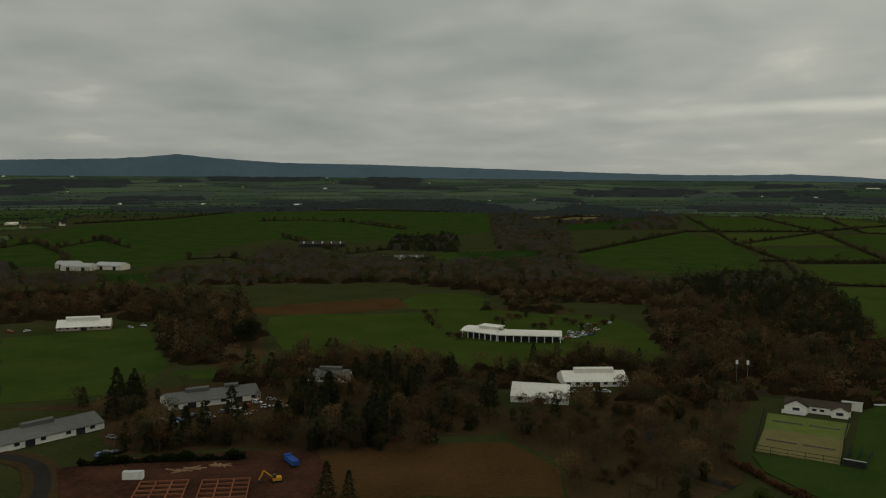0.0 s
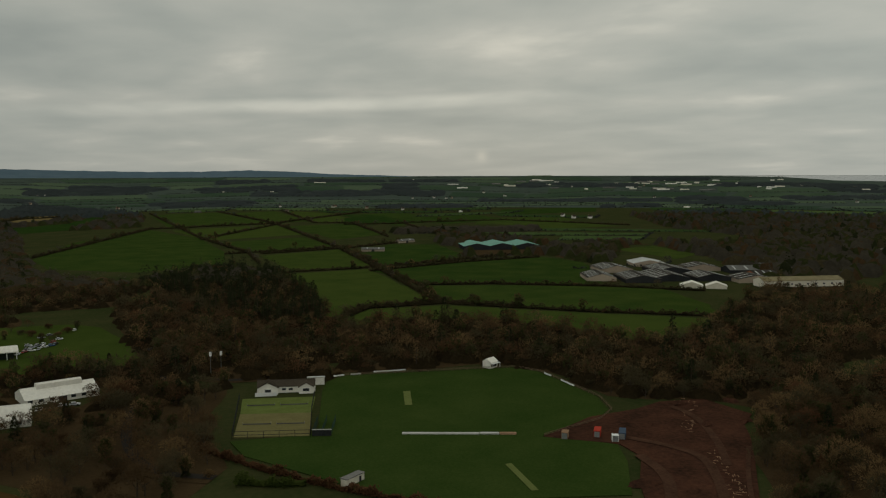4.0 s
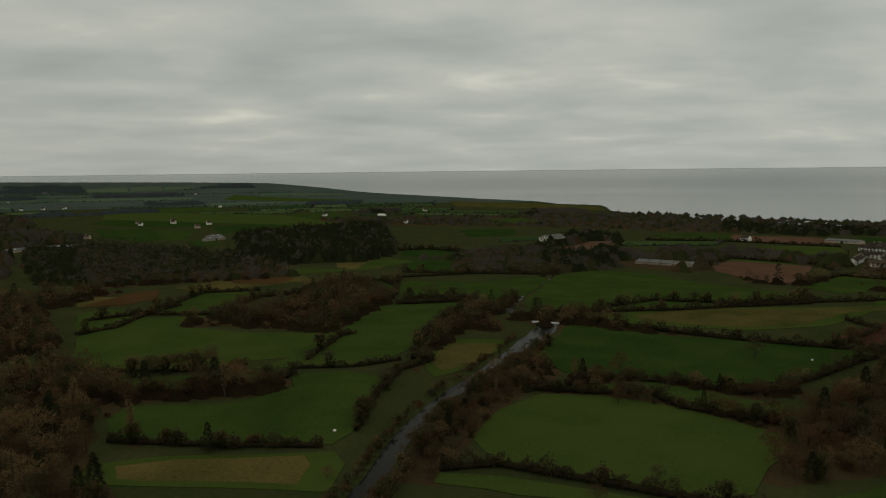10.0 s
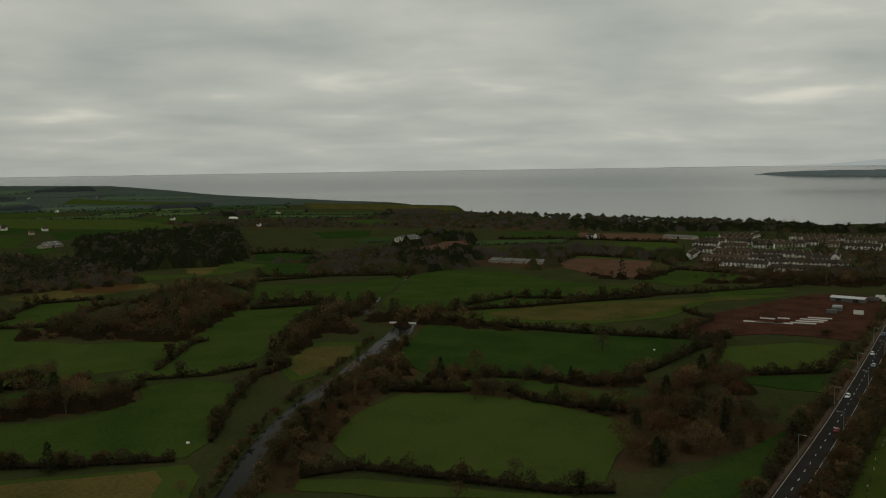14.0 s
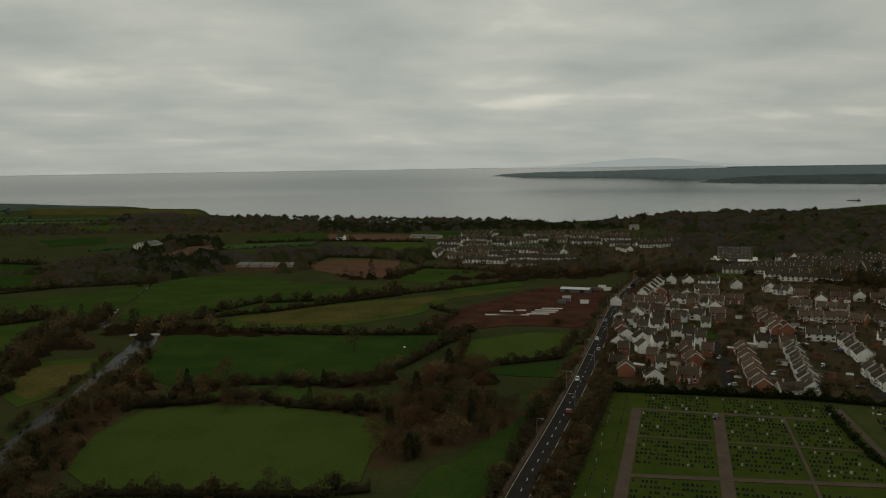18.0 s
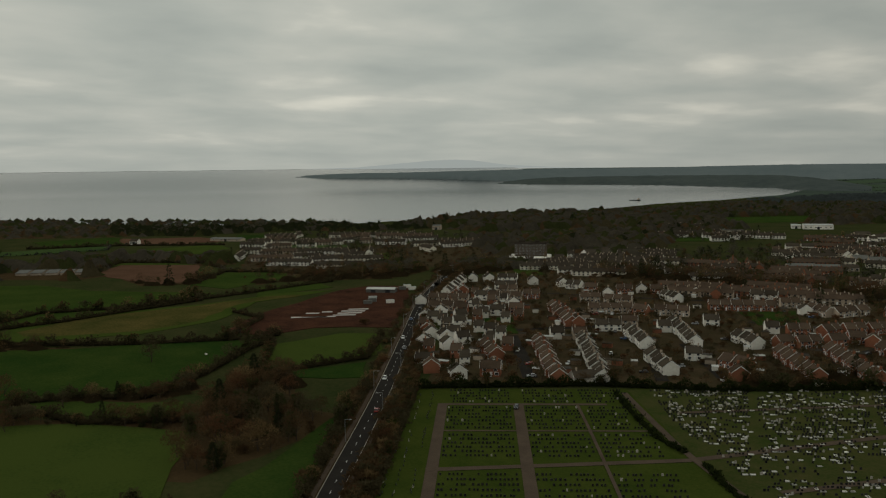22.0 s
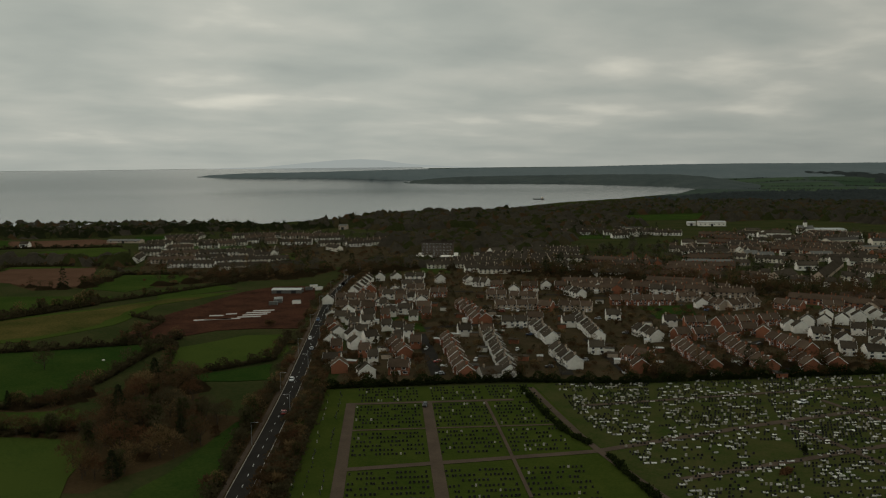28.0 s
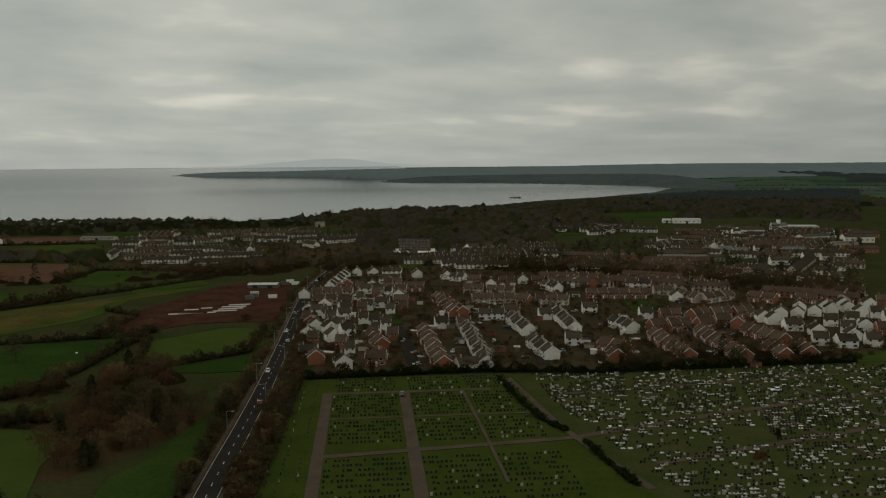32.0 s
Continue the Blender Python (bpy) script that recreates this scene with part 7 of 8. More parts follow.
for outline, gap, big in (([(544, -550), (594, -661), (616, -774), (543, -781), (511, -924), (524, -1102), (352, -1163), (201, -660), (261, -639), (344, -619), (419, -601)], 13, 1.0), ([(834, -372), (953, -453), (1135, -627), (1058, -761), (898, -779), (784, -716), (774, -585), (658, -490), (684, -425), (775, -372)], 15, 0.8), ([(828, -1117), (755, -1122), (652, -1083), (566, -1025), (561, -905), (680, -941)], 14, 1.0), ([(401, -551), (344, -619), (284, -620), (197, -646), (177, -581), (258, -562), (312, -560), (372, -510)], 12, 0.9)):
    for x, y in scatter(rng, outline, gap):
        if np.hypot(spots[:, 0] - x, spots[:, 1] - y).min() > 7:
            k = ("bush", "bare", "bare", "ivy", "conifer")[rng.integers(0, 5)]
            plant(bucket, rng, k, x, y, rng.uniform(0.4, 0.85) * (1.5 if k == "bush" else 1.0) * big, 2)
tagged(new("garden_shrubs", bucket.mesh("garden_shrubs", TREE_MATS)), "bare shrubs and small trees in house gardens", "shrubs", kind="stuff")


def garden_shed(x, y, turn, seed):
    root = thing("garden_shed", "small flat-roofed garage or shed in a back garden", "shed", x, y, turn, "garden sheds")
    w, d, h = 3 + seed % 3, 2.6 + seed % 2 * 2.5, 2.3
    part("wall", Shape().box(-w / 2, w / 2, -d / 2, d / 2, -0.1, h), (render_white, brick, oak, pebble)[seed % 4], root)
    part("roof", Shape().prism([(-d / 2 - 0.15, h), (d / 2 + 0.15, h), (d / 2 + 0.15, h + 0.12), (-d / 2 - 0.15, h + 0.45)], -w / 2 - 0.15, w / 2 + 0.15), (metal_pale, slate, fibre)[seed % 3], root)
    part("door", Shape().box(-0.9, 0.9, -d / 2 - 0.05, -d / 2 + 0.04, 0, 2.0), paint, root)


n = 0
for x, y in scatter(rng, [(296, -226), (248, -290), (208, -322), (160, -375), (180, -470), (330, -560), (440, -500), (470, -385), (380, -300)], 17.0):
    near = np.hypot(spots[:, 0] - x, spots[:, 1] - y).min()
    if 6.5 < near < 13 and n < 90:
        garden_shed(x, y, 40 + 90 * (n % 2) + 10 * math.sin(n), n)
        n += 1


# ---- cars ----
CAR_COLOURS = [material("car_" + k, lo, hi, 1.0, rough=0.3, spec=0.5) for k, lo, hi in (
    ("white", (0.62, 0.62, 0.61), (0.72, 0.72, 0.71)), ("silver", (0.30, 0.31, 0.32), (0.38, 0.39, 0.40)), ("black", (0.010, 0.010, 0.011), (0.02, 0.02, 0.022)),
    ("blue", (0.02, 0.06, 0.16), (0.03, 0.09, 0.22)), ("red", (0.25, 0.02, 0.015), (0.33, 0.03, 0.02)), ("grey", (0.09, 0.09, 0.095), (0.12, 0.12, 0.125)))]
CAR_WORDS = ["white", "silver", "black", "blue", "red", "grey"]
CAR_PROTO = {}


def car_proto(c, van):
    root = new("van" if van else "car")
    tagged(root, f"{CAR_WORDS[c]} {'panel van' if van else 'hatchback car'} on four wheels", "van" if van else "car", group="vehicles")
    l, h, w = (5.0, 2.1, 0.95) if van else (4.2, 1.45, 0.88)
    waist = 0.9 if not van else 1.1
    body = Shape()
    side = [(-l / 2, 0.28), (l / 2, 0.28), (l / 2, waist - 0.22), (l / 2 - 0.25, waist - 0.04), (l * 0.26, waist), (-l / 2 + 0.05, waist), (-l / 2, waist - 0.2)]
    m = len(side)
    v = [(x, -w, z) for x, z in side] + [(x, w, z) for x, z in side]
    body.add(v, [tuple(range(m)), tuple(range(2 * m - 1, m - 1, -1))] + [(i + m, (i + 1) % m + m, (i + 1) % m, i) for i in range(m)])
    part("body", body, CAR_COLOURS[c], root)
    x0, x1 = (-l / 2 + 0.1, l * 0.30) if van else (-l / 2 + 0.15, l * 0.24)
    t0, t1 = (x0 + 0.1, x1 - 0.7) if van else (x0 + 0.45, x1 - 0.85)
    cab = Shape()
    lower = [(x0, -w + 0.04), (x1, -w + 0.04), (x1, w - 0.04), (x0, w - 0.04)]
    upper = [(t0, -w + 0.2), (t1, -w + 0.2), (t1, w - 0.2), (t0, w - 0.2)]
    v = [(x, y, waist - 0.02) for x, y in lower] + [(x, y, h - 0.06) for x, y in upper]
    f = [(0, 1, 5, 4), (1, 2, 6, 5), (2, 3, 7, 6), (3, 0, 4, 7)]
    cab.add(v, f)
    part("windows", cab, CAR_COLOURS[c] if van else glass, root, "dark tinted glass" if not van else "")
    part("roof", Shape().box(t0 - 0.04, t1 + 0.04, -w + 0.18, w - 0.18, h - 0.06, h, taper=0.03), CAR_COLOURS[c], root)
    for x in (-l * 0.31, l * 0.31):
        for y in (-w + 0.08, w - 0.08):
            part("wheel", Shape().wheel(x, y, 0.32, 0.32, 0.2, 10), tyre, root)
    for y in (-w + 0.28, w - 0.28):
        part("headlight", Shape().box(l / 2 - 0.05, l / 2 + 0.02, y - 0.16, y + 0.16, waist - 0.36, waist - 0.22), glass if van else paint, root)
    return root


CAR_COUNT = [0]


def car(x, y, turn, colour=None, van=False, z=None):
    CAR_COUNT[0] += 1
    c = (0, 1, 2, 5, 0, 3, 1, 4, 0, 2)[CAR_COUNT[0] * 7 % 10] if colour is None else colour
    m = pose(x, y, 0.32 if z is None else z, 0, 0, turn)
    if (c, van) not in CAR_PROTO:
        CAR_PROTO[c, van] = car_proto(c, van)
        ob = CAR_PROTO[c, van]
    else:
        ob = copy_thing(CAR_PROTO[c, van], m)
    ob.matrix_basis = m
    return ob


def along_road(line, s, side):
    for a, b in zip(line, line[1:]):
        d = (b - a).length
        if s <= d:
            way = (b - a).normalized()
            p = a + way * s + Vector((-way.y, way.x, 0)) * side
            return p.x, p.y, math.degrees(math.atan2(way.y, way.x))
        s -= d
    return line[-1].x, line[-1].y, 0


for s, side in ((98, -1.6), (150, 1.6), (216, -1.6), (243, 1.6), (301, 1.6), (340, -1.6), (410, -1.6), (452, 1.6), (505, -1.6)):
    x, y, turn = along_road(ROAD_LINE, s, side)
    car(x, y, turn + (180 if side > 0 else 0))

# dashes of the centre line
dash = Shape().box(-1.2, 1.2, -0.07, 0.07, 0, 0.02)
dash_mesh = None
for k in range(60):
    x, y, turn = along_road(ROAD_LINE, 4 + 9 * k, 0)
    if dash_mesh is None:
        ob = part("road_marking", dash, paint, main_road)
        dash_mesh = ob.data
    else:
        ob = new("road_marking", dash_mesh)
        ob.parent = main_road
    ob.matrix_basis = pose(x, y, 0.31, 0, 0, turn)
for side in (-3.4, 3.4):
    kerb = [along_road(ROAD_LINE, s, side)[:2] for s in range(2, 560, 12)]
    ribbon("kerb", kerb, 0.25, stone_mat, 0.42, "pale concrete road kerb", "kerb")
foot = [along_road(ROAD_LINE, s, 4.9)[:2] for s in range(2, 560, 12)]
ribbon("pavement", foot, 1.6, path_mat, 0.36, "tarmac footway beside the main road", "pavement")
foot = [along_road(ROAD_LINE, s, -4.6)[:2] for s in range(2, 560, 12)]
ribbon("pavement", foot, 1.2, path_mat, 0.36, "tarmac footway beside the main road", "pavement")


belt = Leafage()
brng = np.random.default_rng(31)
for side, offs, share in ((1, (7.4, 9.6), 0.3), (-1, (5.8, 7.8, 10.0, 12.5), 0.8)):
    for s in np.arange(0, 575, 2.4):
        for off in offs:
            if brng.random() < share:
                x, y, turn = along_road(ROAD_LINE, s + brng.uniform(-1, 1), side * (off + brng.normal(0, 0.7)))
                k = ("bush", "bush", "bush", "bare")[brng.integers(0, 4)]
                plant(belt, brng, k, x, y, brng.uniform(0.45, 0.85) if k == "bush" else brng.uniform(0.25, 0.4), 1)
tagged(new("roadside_scrub", belt.mesh("roadside_scrub", TREE_MATS)), "brown bare scrub on the banks of the main road", "scrub", kind="stuff")


def street_lamp(x, y, turn):
    root = thing("street_lamp", "tall grey steel street lamp with one arm", "street lamp", x, y, turn, "street lamps")
    part("pole", Shape().tube(0, 0, -0.2, 8.6, 0.11, 0.07), steel, root)
    part("arm", Shape().box(0, 1.8, -0.05, 0.05, 8.5, 8.62), steel, root)
    part("lantern", Shape().box(1.6, 2.5, -0.16, 0.16, 8.42, 8.6, taper=0.04), concrete, root)


for k, s in enumerate(range(60, 540, 36)):
    x, y, turn = along_road(ROAD_LINE, s, 4.2 if k % 2 == 0 else -4.2)
    street_lamp(x, y, turn - 90 if k % 2 == 0 else turn + 90)
for x, y in ((148, 409), (153, 408)):
    root = thing("mast", "slim pale pole with a white head", "mast", x, y)
    part("pole", Shape().tube(0, 0, -0.2, 11, 0.14, 0.08), steel, root)
    part("head", Shape().box(-0.5, 0.5, -0.3, 0.3, 9.2, 11.2), paint, root)

# parked cars
for x, y in ((78, 516), (82, 520), (86, 522), (90, 524), (94, 529), (98, 531), (101, 535), (84, 527), (88, 531), (92, 536), (66, 388), (70, 386), (75, 389), (80, 388), (49, 376), (53, 378), (24, 400), (28, 402), (10, 398), (139, 436), (135, 431),
             (-143, 318), (-146, 313), (-121, 315), (-117, 317), (-113, 319), (-99, 345), (-95, 348), (-91, 342), (-88, 351), (-84, 356), (-80, 360), (-77, 366), (-72, 371), (-68, 362), (-103, 338), (-60, 385), (-56, 388), (98, 560), (104, 566), (120, 575), (-265, 528), (-255, 530), (-196, 545), (-190, 552), (-114, 335), (-110, 330), (-109, 337), (-104, 334), (-81, 345), (-78, 348), (-75, 350), (-72, 359), (-68, 366), (-65, 361), (-118, 295), (-116, 297), (-113, 298), (87, 538), (91, 534), (95, 538), (101, 542), (106, 549)):
    car(x, y, 30 + 50 * math.sin(x), z=0.14)

# cars at the kerbs and drives of the estate
crng = np.random.default_rng(9)
n = 0
for x, y in scatter(crng, [(300, -240), (250, -300), (190, -360), (170, -450), (330, -560), (470, -480), (480, -395), (380, -305)], 21.0):
    near = np.hypot(spots[:, 0] - x, spots[:, 1] - y).min()
    if 6.5 < near < 12 and n < 75:
        car(x, y, 42 + 90 * (n % 2) + crng.normal(0, 6), z=0.14)
        n += 1

# ---- cemetery ----
turf = material("cemetery_turf", (0.022, 0.037, 0.0065), (0.050, 0.060, 0.012), 0.9, coarse=14, bump=0.4)
worn_turf = material("worn_turf", (0.022, 0.040, 0.008), (0.064, 0.056, 0.022), 1.0, coarse=11, bump=0.4)
CEM = Vector((248, -235, 0))
CU, CV = Vector((-0.742, 0.670, 0)), Vector((-0.670, -0.742, 0))


def plot(u, v):
    p = CEM + CU * u + CV * v
    return p.x, p.y


lawn = sheet("cemetery_lawn", [plot(-29, -50), plot(118, -50), plot(125, 60), plot(125, 240), plot(-29, 240)], turf, 0.22, "green mown cemetery lawn", "lawn", wobble=0)
old = sheet("cemetery_lawn", [plot(-28, 48), plot(58, 56), plot(110, 64), plot(125, 70), plot(125, 240), plot(-28, 240)], worn_turf, 0.25, "older cemetery lawn with worn turf", "lawn", wobble=0)
for n, (line, w) in enumerate((([(-4, -31), (120, -31)], 4.0), ([(-4, 0), (120, 0)], 4.2), ([(-4, -33), (-4, 36)], 2.6), ([(31, -30), (31, 46)], 1.4), ([(72, -33), (66, 20), (62, 54)], 3.2), ([(62, 54), (50, 90), (36, 130), (20, 190), (10, 240)], 3.4),
                ([(-22, 46), (20, 50), (62, 55), (110, 66)], 2.6), ([(90, 74), (70, 140), (52, 200), (46, 240)], 3.0), ([(8, 62), (0, 120), (-10, 200)], 2.6), ([(36, 130), (70, 140), (118, 150)], 2.6), ([(10, 160), (52, 172)], 2.4),
                ([(-4, 24), (31, 25), (100, 26)], 1.2))):
    ribbon("cemetery_path", [plot(*p) for p in line], w, path_mat, 0.32 + 0.012 * n, "brown-grey tarmac cemetery path", "path")


def stone_shape(kind, rng_):
    """A grave: headstone on a plinth, some with a kerb set or slab; in one piece each."""
    s = Shape()
    w, h = rng_.uniform(0.5, 0.8), rng_.uniform(0.5, 0.85)
    slot = 1 if kind == "pale" else 0
    s.prism([(-0.2, 0), (0.2, 0), (0.2, 0.14), (0.07, 0.16), (0.07, h), (0.03, h + 0.08), (-0.03, h + 0.08), (-0.07, h), (-0.07, 0.16), (-0.2, 0.14)], -w / 2, w / 2, slot)
    if kind in ("kerb", "slab"):
        t = 0.16 if kind == "kerb" else 0.75
        c, e = 0.48, -rng_.uniform(1.5, 2.1)
        o = [(-c, e), (c, e), (c, -0.21), (-c, -0.21)]
        i = [(-c + t, e + t), (c - t, e + t), (c - t, -0.21 - t), (-c + t, -0.21 - t)] if kind == "kerb" else []
        v = [(x, y, 0) for x, y in o] + [(x, y, 0.22) for x, y in o] + [(x, y, 0.22) for x, y in i] + [(x, y, 0.05) for x, y in i]
        f = [(k, (k + 1) % 4, 4 + (k + 1) % 4, 4 + k) for k in range(4)]
        if kind == "kerb":
            f += [(4 + k, 4 + (k + 1) % 4, 8 + (k + 1) % 4, 8 + k) for k in range(4)] + [(8 + k, 8 + (k + 1) % 4, 12 + (k + 1) % 4, 12 + k) for k in range(4)]
        else:
            f.append((4, 5, 6, 7))
        s.add(v, f, 2)
    return s


GRAVE_MATS = [marble_dark, stone_mat, marble_pale]
grng = np.random.default_rng(77)
GRAVES = {k: [stone_shape(k, grng) for _ in range(4)] for k in ("dark", "pale", "kerb", "slab")}
grave_mesh, rest, singles = {}, Shape(), 0


def grave(kind, u, v, turn):
    global singles
    x, y = plot(u, v)
    k = int(grng.integers(0, 4))
    m = pose(x, y, 0.26, 0, 0, turn)
    near = u > 66 and singles < 290
    if near:
        singles += 1
        if (kind, k) not in grave_mesh:
            s = GRAVES[kind][k]
            me = mesh_object("gravestone", s.v, s.f, GRAVE_MATS, slots=s.s)
            grave_mesh[kind, k] = me.data
            ob = me
        else:
            ob = new("gravestone", grave_mesh[kind, k])
        words = {"dark": "small dark polished headstone on a plinth", "pale": "pale stone headstone on a plinth", "kerb": "grave with a white marble kerb and headstone", "slab": "grave with a white marble slab and headstone"}
        tagged(ob, words[kind], "gravestone", group="graves")
        ob.matrix_basis = m
    else:
        s = GRAVES[kind][k]
        n0 = len(rest.v)
        rest.v += [tuple(m @ Vector(q)) for q in s.v]
        rest.f += [tuple(i + n0 for i in f) for f in s.f]
        rest.s += s.s


face = math.degrees(math.atan2(CU.y, CU.x)) + 90
for u in np.arange(-25.0, 116, 4.4):
    for v0, v1 in ((-28, -2.8), (2.8, 23.5), (27, 47)):
        if -7 < u < -1 or 28.8 < u < 33 or 62 < u < 75:
            continue
        for v in np.arange(v0, v1, 1.35):
            if grng.random() < 0.88 and math.sin(v * 0.45 + u) > -0.85:
                kind = "dark" if grng.random() < 0.93 else "pale"
                grave(kind, u + grng.normal(0, 0.12), v + grng.normal(0, 0.15), face + grng.normal(0, 3))
for v in (-36, -41, -45):
    for u in np.arange(-24, 114, 2.1):
        if grng.random() < 0.5:
            grave("pale" if grng.random() < 0.15 else "dark", u, v + grng.normal(0, 0.3), face + 90)
for u in np.arange(-25.0, 122, 2.7):
    for v in np.arange(58, 236, 1.25):
        edge = 48 + max(u, 0) * 0.17 + 6
        worn = 0.5 * noise.noise((u * 0.05, v * 0.04, 4)) + 0.9 * noise.noise((u * 2.3, v * 0.11, 8))
        if v < edge or grng.random() > 0.60 + 1.0 * worn or (v + u * 0.3) % 46 < 3.0 or (u + 0.2 * v) % 31 < 2.6 or math.hypot(u - 66, v - 114) < 9:
            continue
        q = grng.random()
        far_side = u < 40
        kind = "kerb" if q < (0.10 if far_side else 0.17) else "slab" if q < (0.19 if far_side else 0.26) else "pale" if q < 0.36 else "dark"
        grave(kind, u + grng.normal(0, 0.1), v + grng.normal(0, 0.12), face + grng.normal(0, 3) + (90 if kind in ("kerb", "slab") and grng.random() < 0.8 else 0))
ob = mesh_object("gravestones", rest.v, rest.f, GRAVE_MATS, slots=rest.s)
tagged(ob, "rows of dark and pale gravestones on grass", "gravestones", kind="stuff")
car(*plot(118, 24), 40, 3, z=0.42)
car(*plot(2, -1), 130, 2, z=0.42)
car(*plot(14, 150), 60, 0, z=0.42)
yew = single_tree("yew", 111.9, -274.7, 0.3, "dark narrow clipped yew tree", 3)
yew.scale = (0.14, 0.14, 0.36)
hedge([(109.7, -257.2), (111.7, -257.2)], 1.0, twig_red, "low russet bush in a round bed", 4.0, 10.0, 0.0)


# ---- building sites ----
def churned(outline, label):
    ob = field("earth", outline, 5.0, 0.26)
    ob["label"] = label


churned([(213, 237), (246, 245), (270, 242), (287, 244), (306, 236), (303, 209), (275, 190), (253, 173), (209, 142), (187, 160), (205, 182), (226, 200), (230, 214), (219, 228)], "churned red-brown earth of a cleared site")
churned([(-127, 281), (-96, 296), (-67, 301), (-42, 301), (-36, 280), (-39, 248), (-110, 245)], "churned red-brown earth of a building site")
churned([(485, -220), (524, -264), (546, -307), (576, -358), (581, -392), (558, -416), (530, -392), (500, -368), (469, -343), (422, -298), (441, -281), (454, -262), (453, -227)], "red-brown stripped earth of a housing site")


def container(x, y, turn, mat, label, l=6.0):
    root = thing("site_container", label, "container", x, y, turn, "site containers")
    part("body", Shape().box(-l / 2, l / 2, -1.2, 1.2, 0.25, 2.7), mat, root)
    part("roof", Shape().box(-l / 2 - 0.05, l / 2 + 0.05, -1.25, 1.25, 2.7, 2.82), metal_pale if mat in (render_white, metal_pale) else mat, root)
    part("door", Shape().box(-l / 2 - 0.06, -l / 2 + 0.02, -1.0, 1.0, 0.35, 2.5), steel, root)


blue_grey = material("blue_grey_paint", (0.045, 0.065, 0.095), (0.075, 0.10, 0.14), 0.8)
container(237, 219, 40, blue_grey, "blue-grey steel site cabin on bare earth", 7.0)
container(231, 217, 50, paint, "small white site toilet cabin", 2.2)
container(231, 226, 40, red_paint, "red steel site container", 6.0)
container(219, 231, 40, timber, "stack of orange-brown shuttering crates", 4.0)
container(-98, 272, 5, render_white, "white steel site cabin with a frame", 6.5)
for x, y, turn in ((506, -338, 50), (512, -346, 50), (520, -352, 60), (498, -352, 55), (545, -398, 50), (540, -404, 50), (552, -408, 50)):
    container(x, y, turn, (render_white, metal_pale, metal_grey)[int(x) % 3], "pale site cabin beside the road works", 6.0)


def pile(name, label, category, x, y, turn, pieces, mat, l, w, h, spread):
    """Loose boards, pipes or blocks lying about in a heap; each piece is a part."""
    root = thing(name, label, category, x, y, turn)
    r = np.random.default_rng(int(abs(x) * 7 + abs(y)))
    for k in range(pieces):
        cx, cy, a = r.normal(0, spread), r.normal(0, spread * 0.6), radians(r.normal(0, 18) + (90 if r.random() < 0.3 else 0))
        c, s = math.cos(a), math.sin(a)
        sh = Shape().box(-l / 2, l / 2, -w / 2, w / 2, 0.2, 0.26 + h * r.uniform(0.6, 1.2))
        sh.v = [(cx + c * px - s * py, cy + s * px + c * py, pz) for px, py, pz in sh.v]
        part("board" if mat is timber else "block", sh, mat, root)


for x, y in ((295, 237), (283, 226), (275, 216), (268, 212), (242, 178), (236, 170), (229, 163), (222, 157), (246, 186)):
    pile("timber_pile", "scattered pale sawn timber on red earth", "timber", x, y, 40, 11, timber, 1.5, 0.2, 0.25, 3.4)
pile("timber_pile", "orange timber stacked at the site edge", "timber", -82, 281, 12, 8, timber, 6.0, 0.6, 0.4, 2.0)
pile("timber_pile", "orange timber stacked at the site edge", "timber", -72, 286, 12, 8, timber, 5.0, 0.6, 0.4, 2.0)


def foundation(x0, y0, nx, ny, turn):
    """Red-brick footings of new houses: a grid of low walls."""
    root = thing("brick_footings", "low red-brick footings of new houses", "foundations", x0, y0, turn, "footings", 0.2)
    for i in range(nx + 1):
        part("footing_wall", Shape().box(i * 5 - 0.2, i * 5 + 0.2, 0, ny * 4, 0, 0.8), brick, root)
    for j in range(ny + 1):
        part("footing_wall", Shape().box(0, nx * 5, j * 4 - 0.2, j * 4 + 0.2, 0, 0.8), brick, root)


foundation(-92, 252, 3, 4, 8)
foundation(-72, 250, 3, 5, 8)
for k, (x, y, l) in enumerate(((486, -282, 17), (482, -287, 15), (490, -275, 14), (498, -288, 9), (478, -300, 15), (482, -307, 16), (487, -313, 16), (491, -320, 14), (496, -298, 7))):
    root = thing("concrete_slab", "pale wet concrete house slab on red earth", "slab", x, y, heading((475, -271), (503, -304)) - 80 + 4 * (k % 3), "house slabs", 0.25)
    part("slab", Shape().box(-l / 2, l / 2, -1.7, 1.7, 0, 0.35), concrete, root)
    part("kerb", Shape().box(-l / 2 - 0.2, l / 2 + 0.2, 1.7, 1.9, 0, 0.5), brick, root)

truck = thing("lorry", "bright blue tipper lorry parked on a building site", "lorry", -49, 287, 120)
part("chassis", Shape().box(-4, 4, -0.9, 0.9, 0.8, 1.1), dark_side, truck)
part("cab", Shape().prism([(-1.2, 1.0), (1.2, 1.0), (1.2, 3.0), (-1.2, 3.0)], 2.4, 4.2), blue, truck)
part("windscreen", Shape().box(4.18, 4.26, -1.05, 1.05, 1.9, 2.8), glass, truck)
part("tipper_body", Shape().box(-4.2, 2.1, -1.25, 1.25, 1.1, 2.7, taper=-0.08), blue, truck, "blue steel tipper body")
for x in (-3, -1.8, 3.1):
    for y in (-1.1, 1.1):
        part("wheel", Shape().wheel(x, y, 0.5, 0.5, 0.35), tyre, truck)
digger = thing("excavator", "yellow tracked excavator on red earth", "excavator", -51, 270, 200)
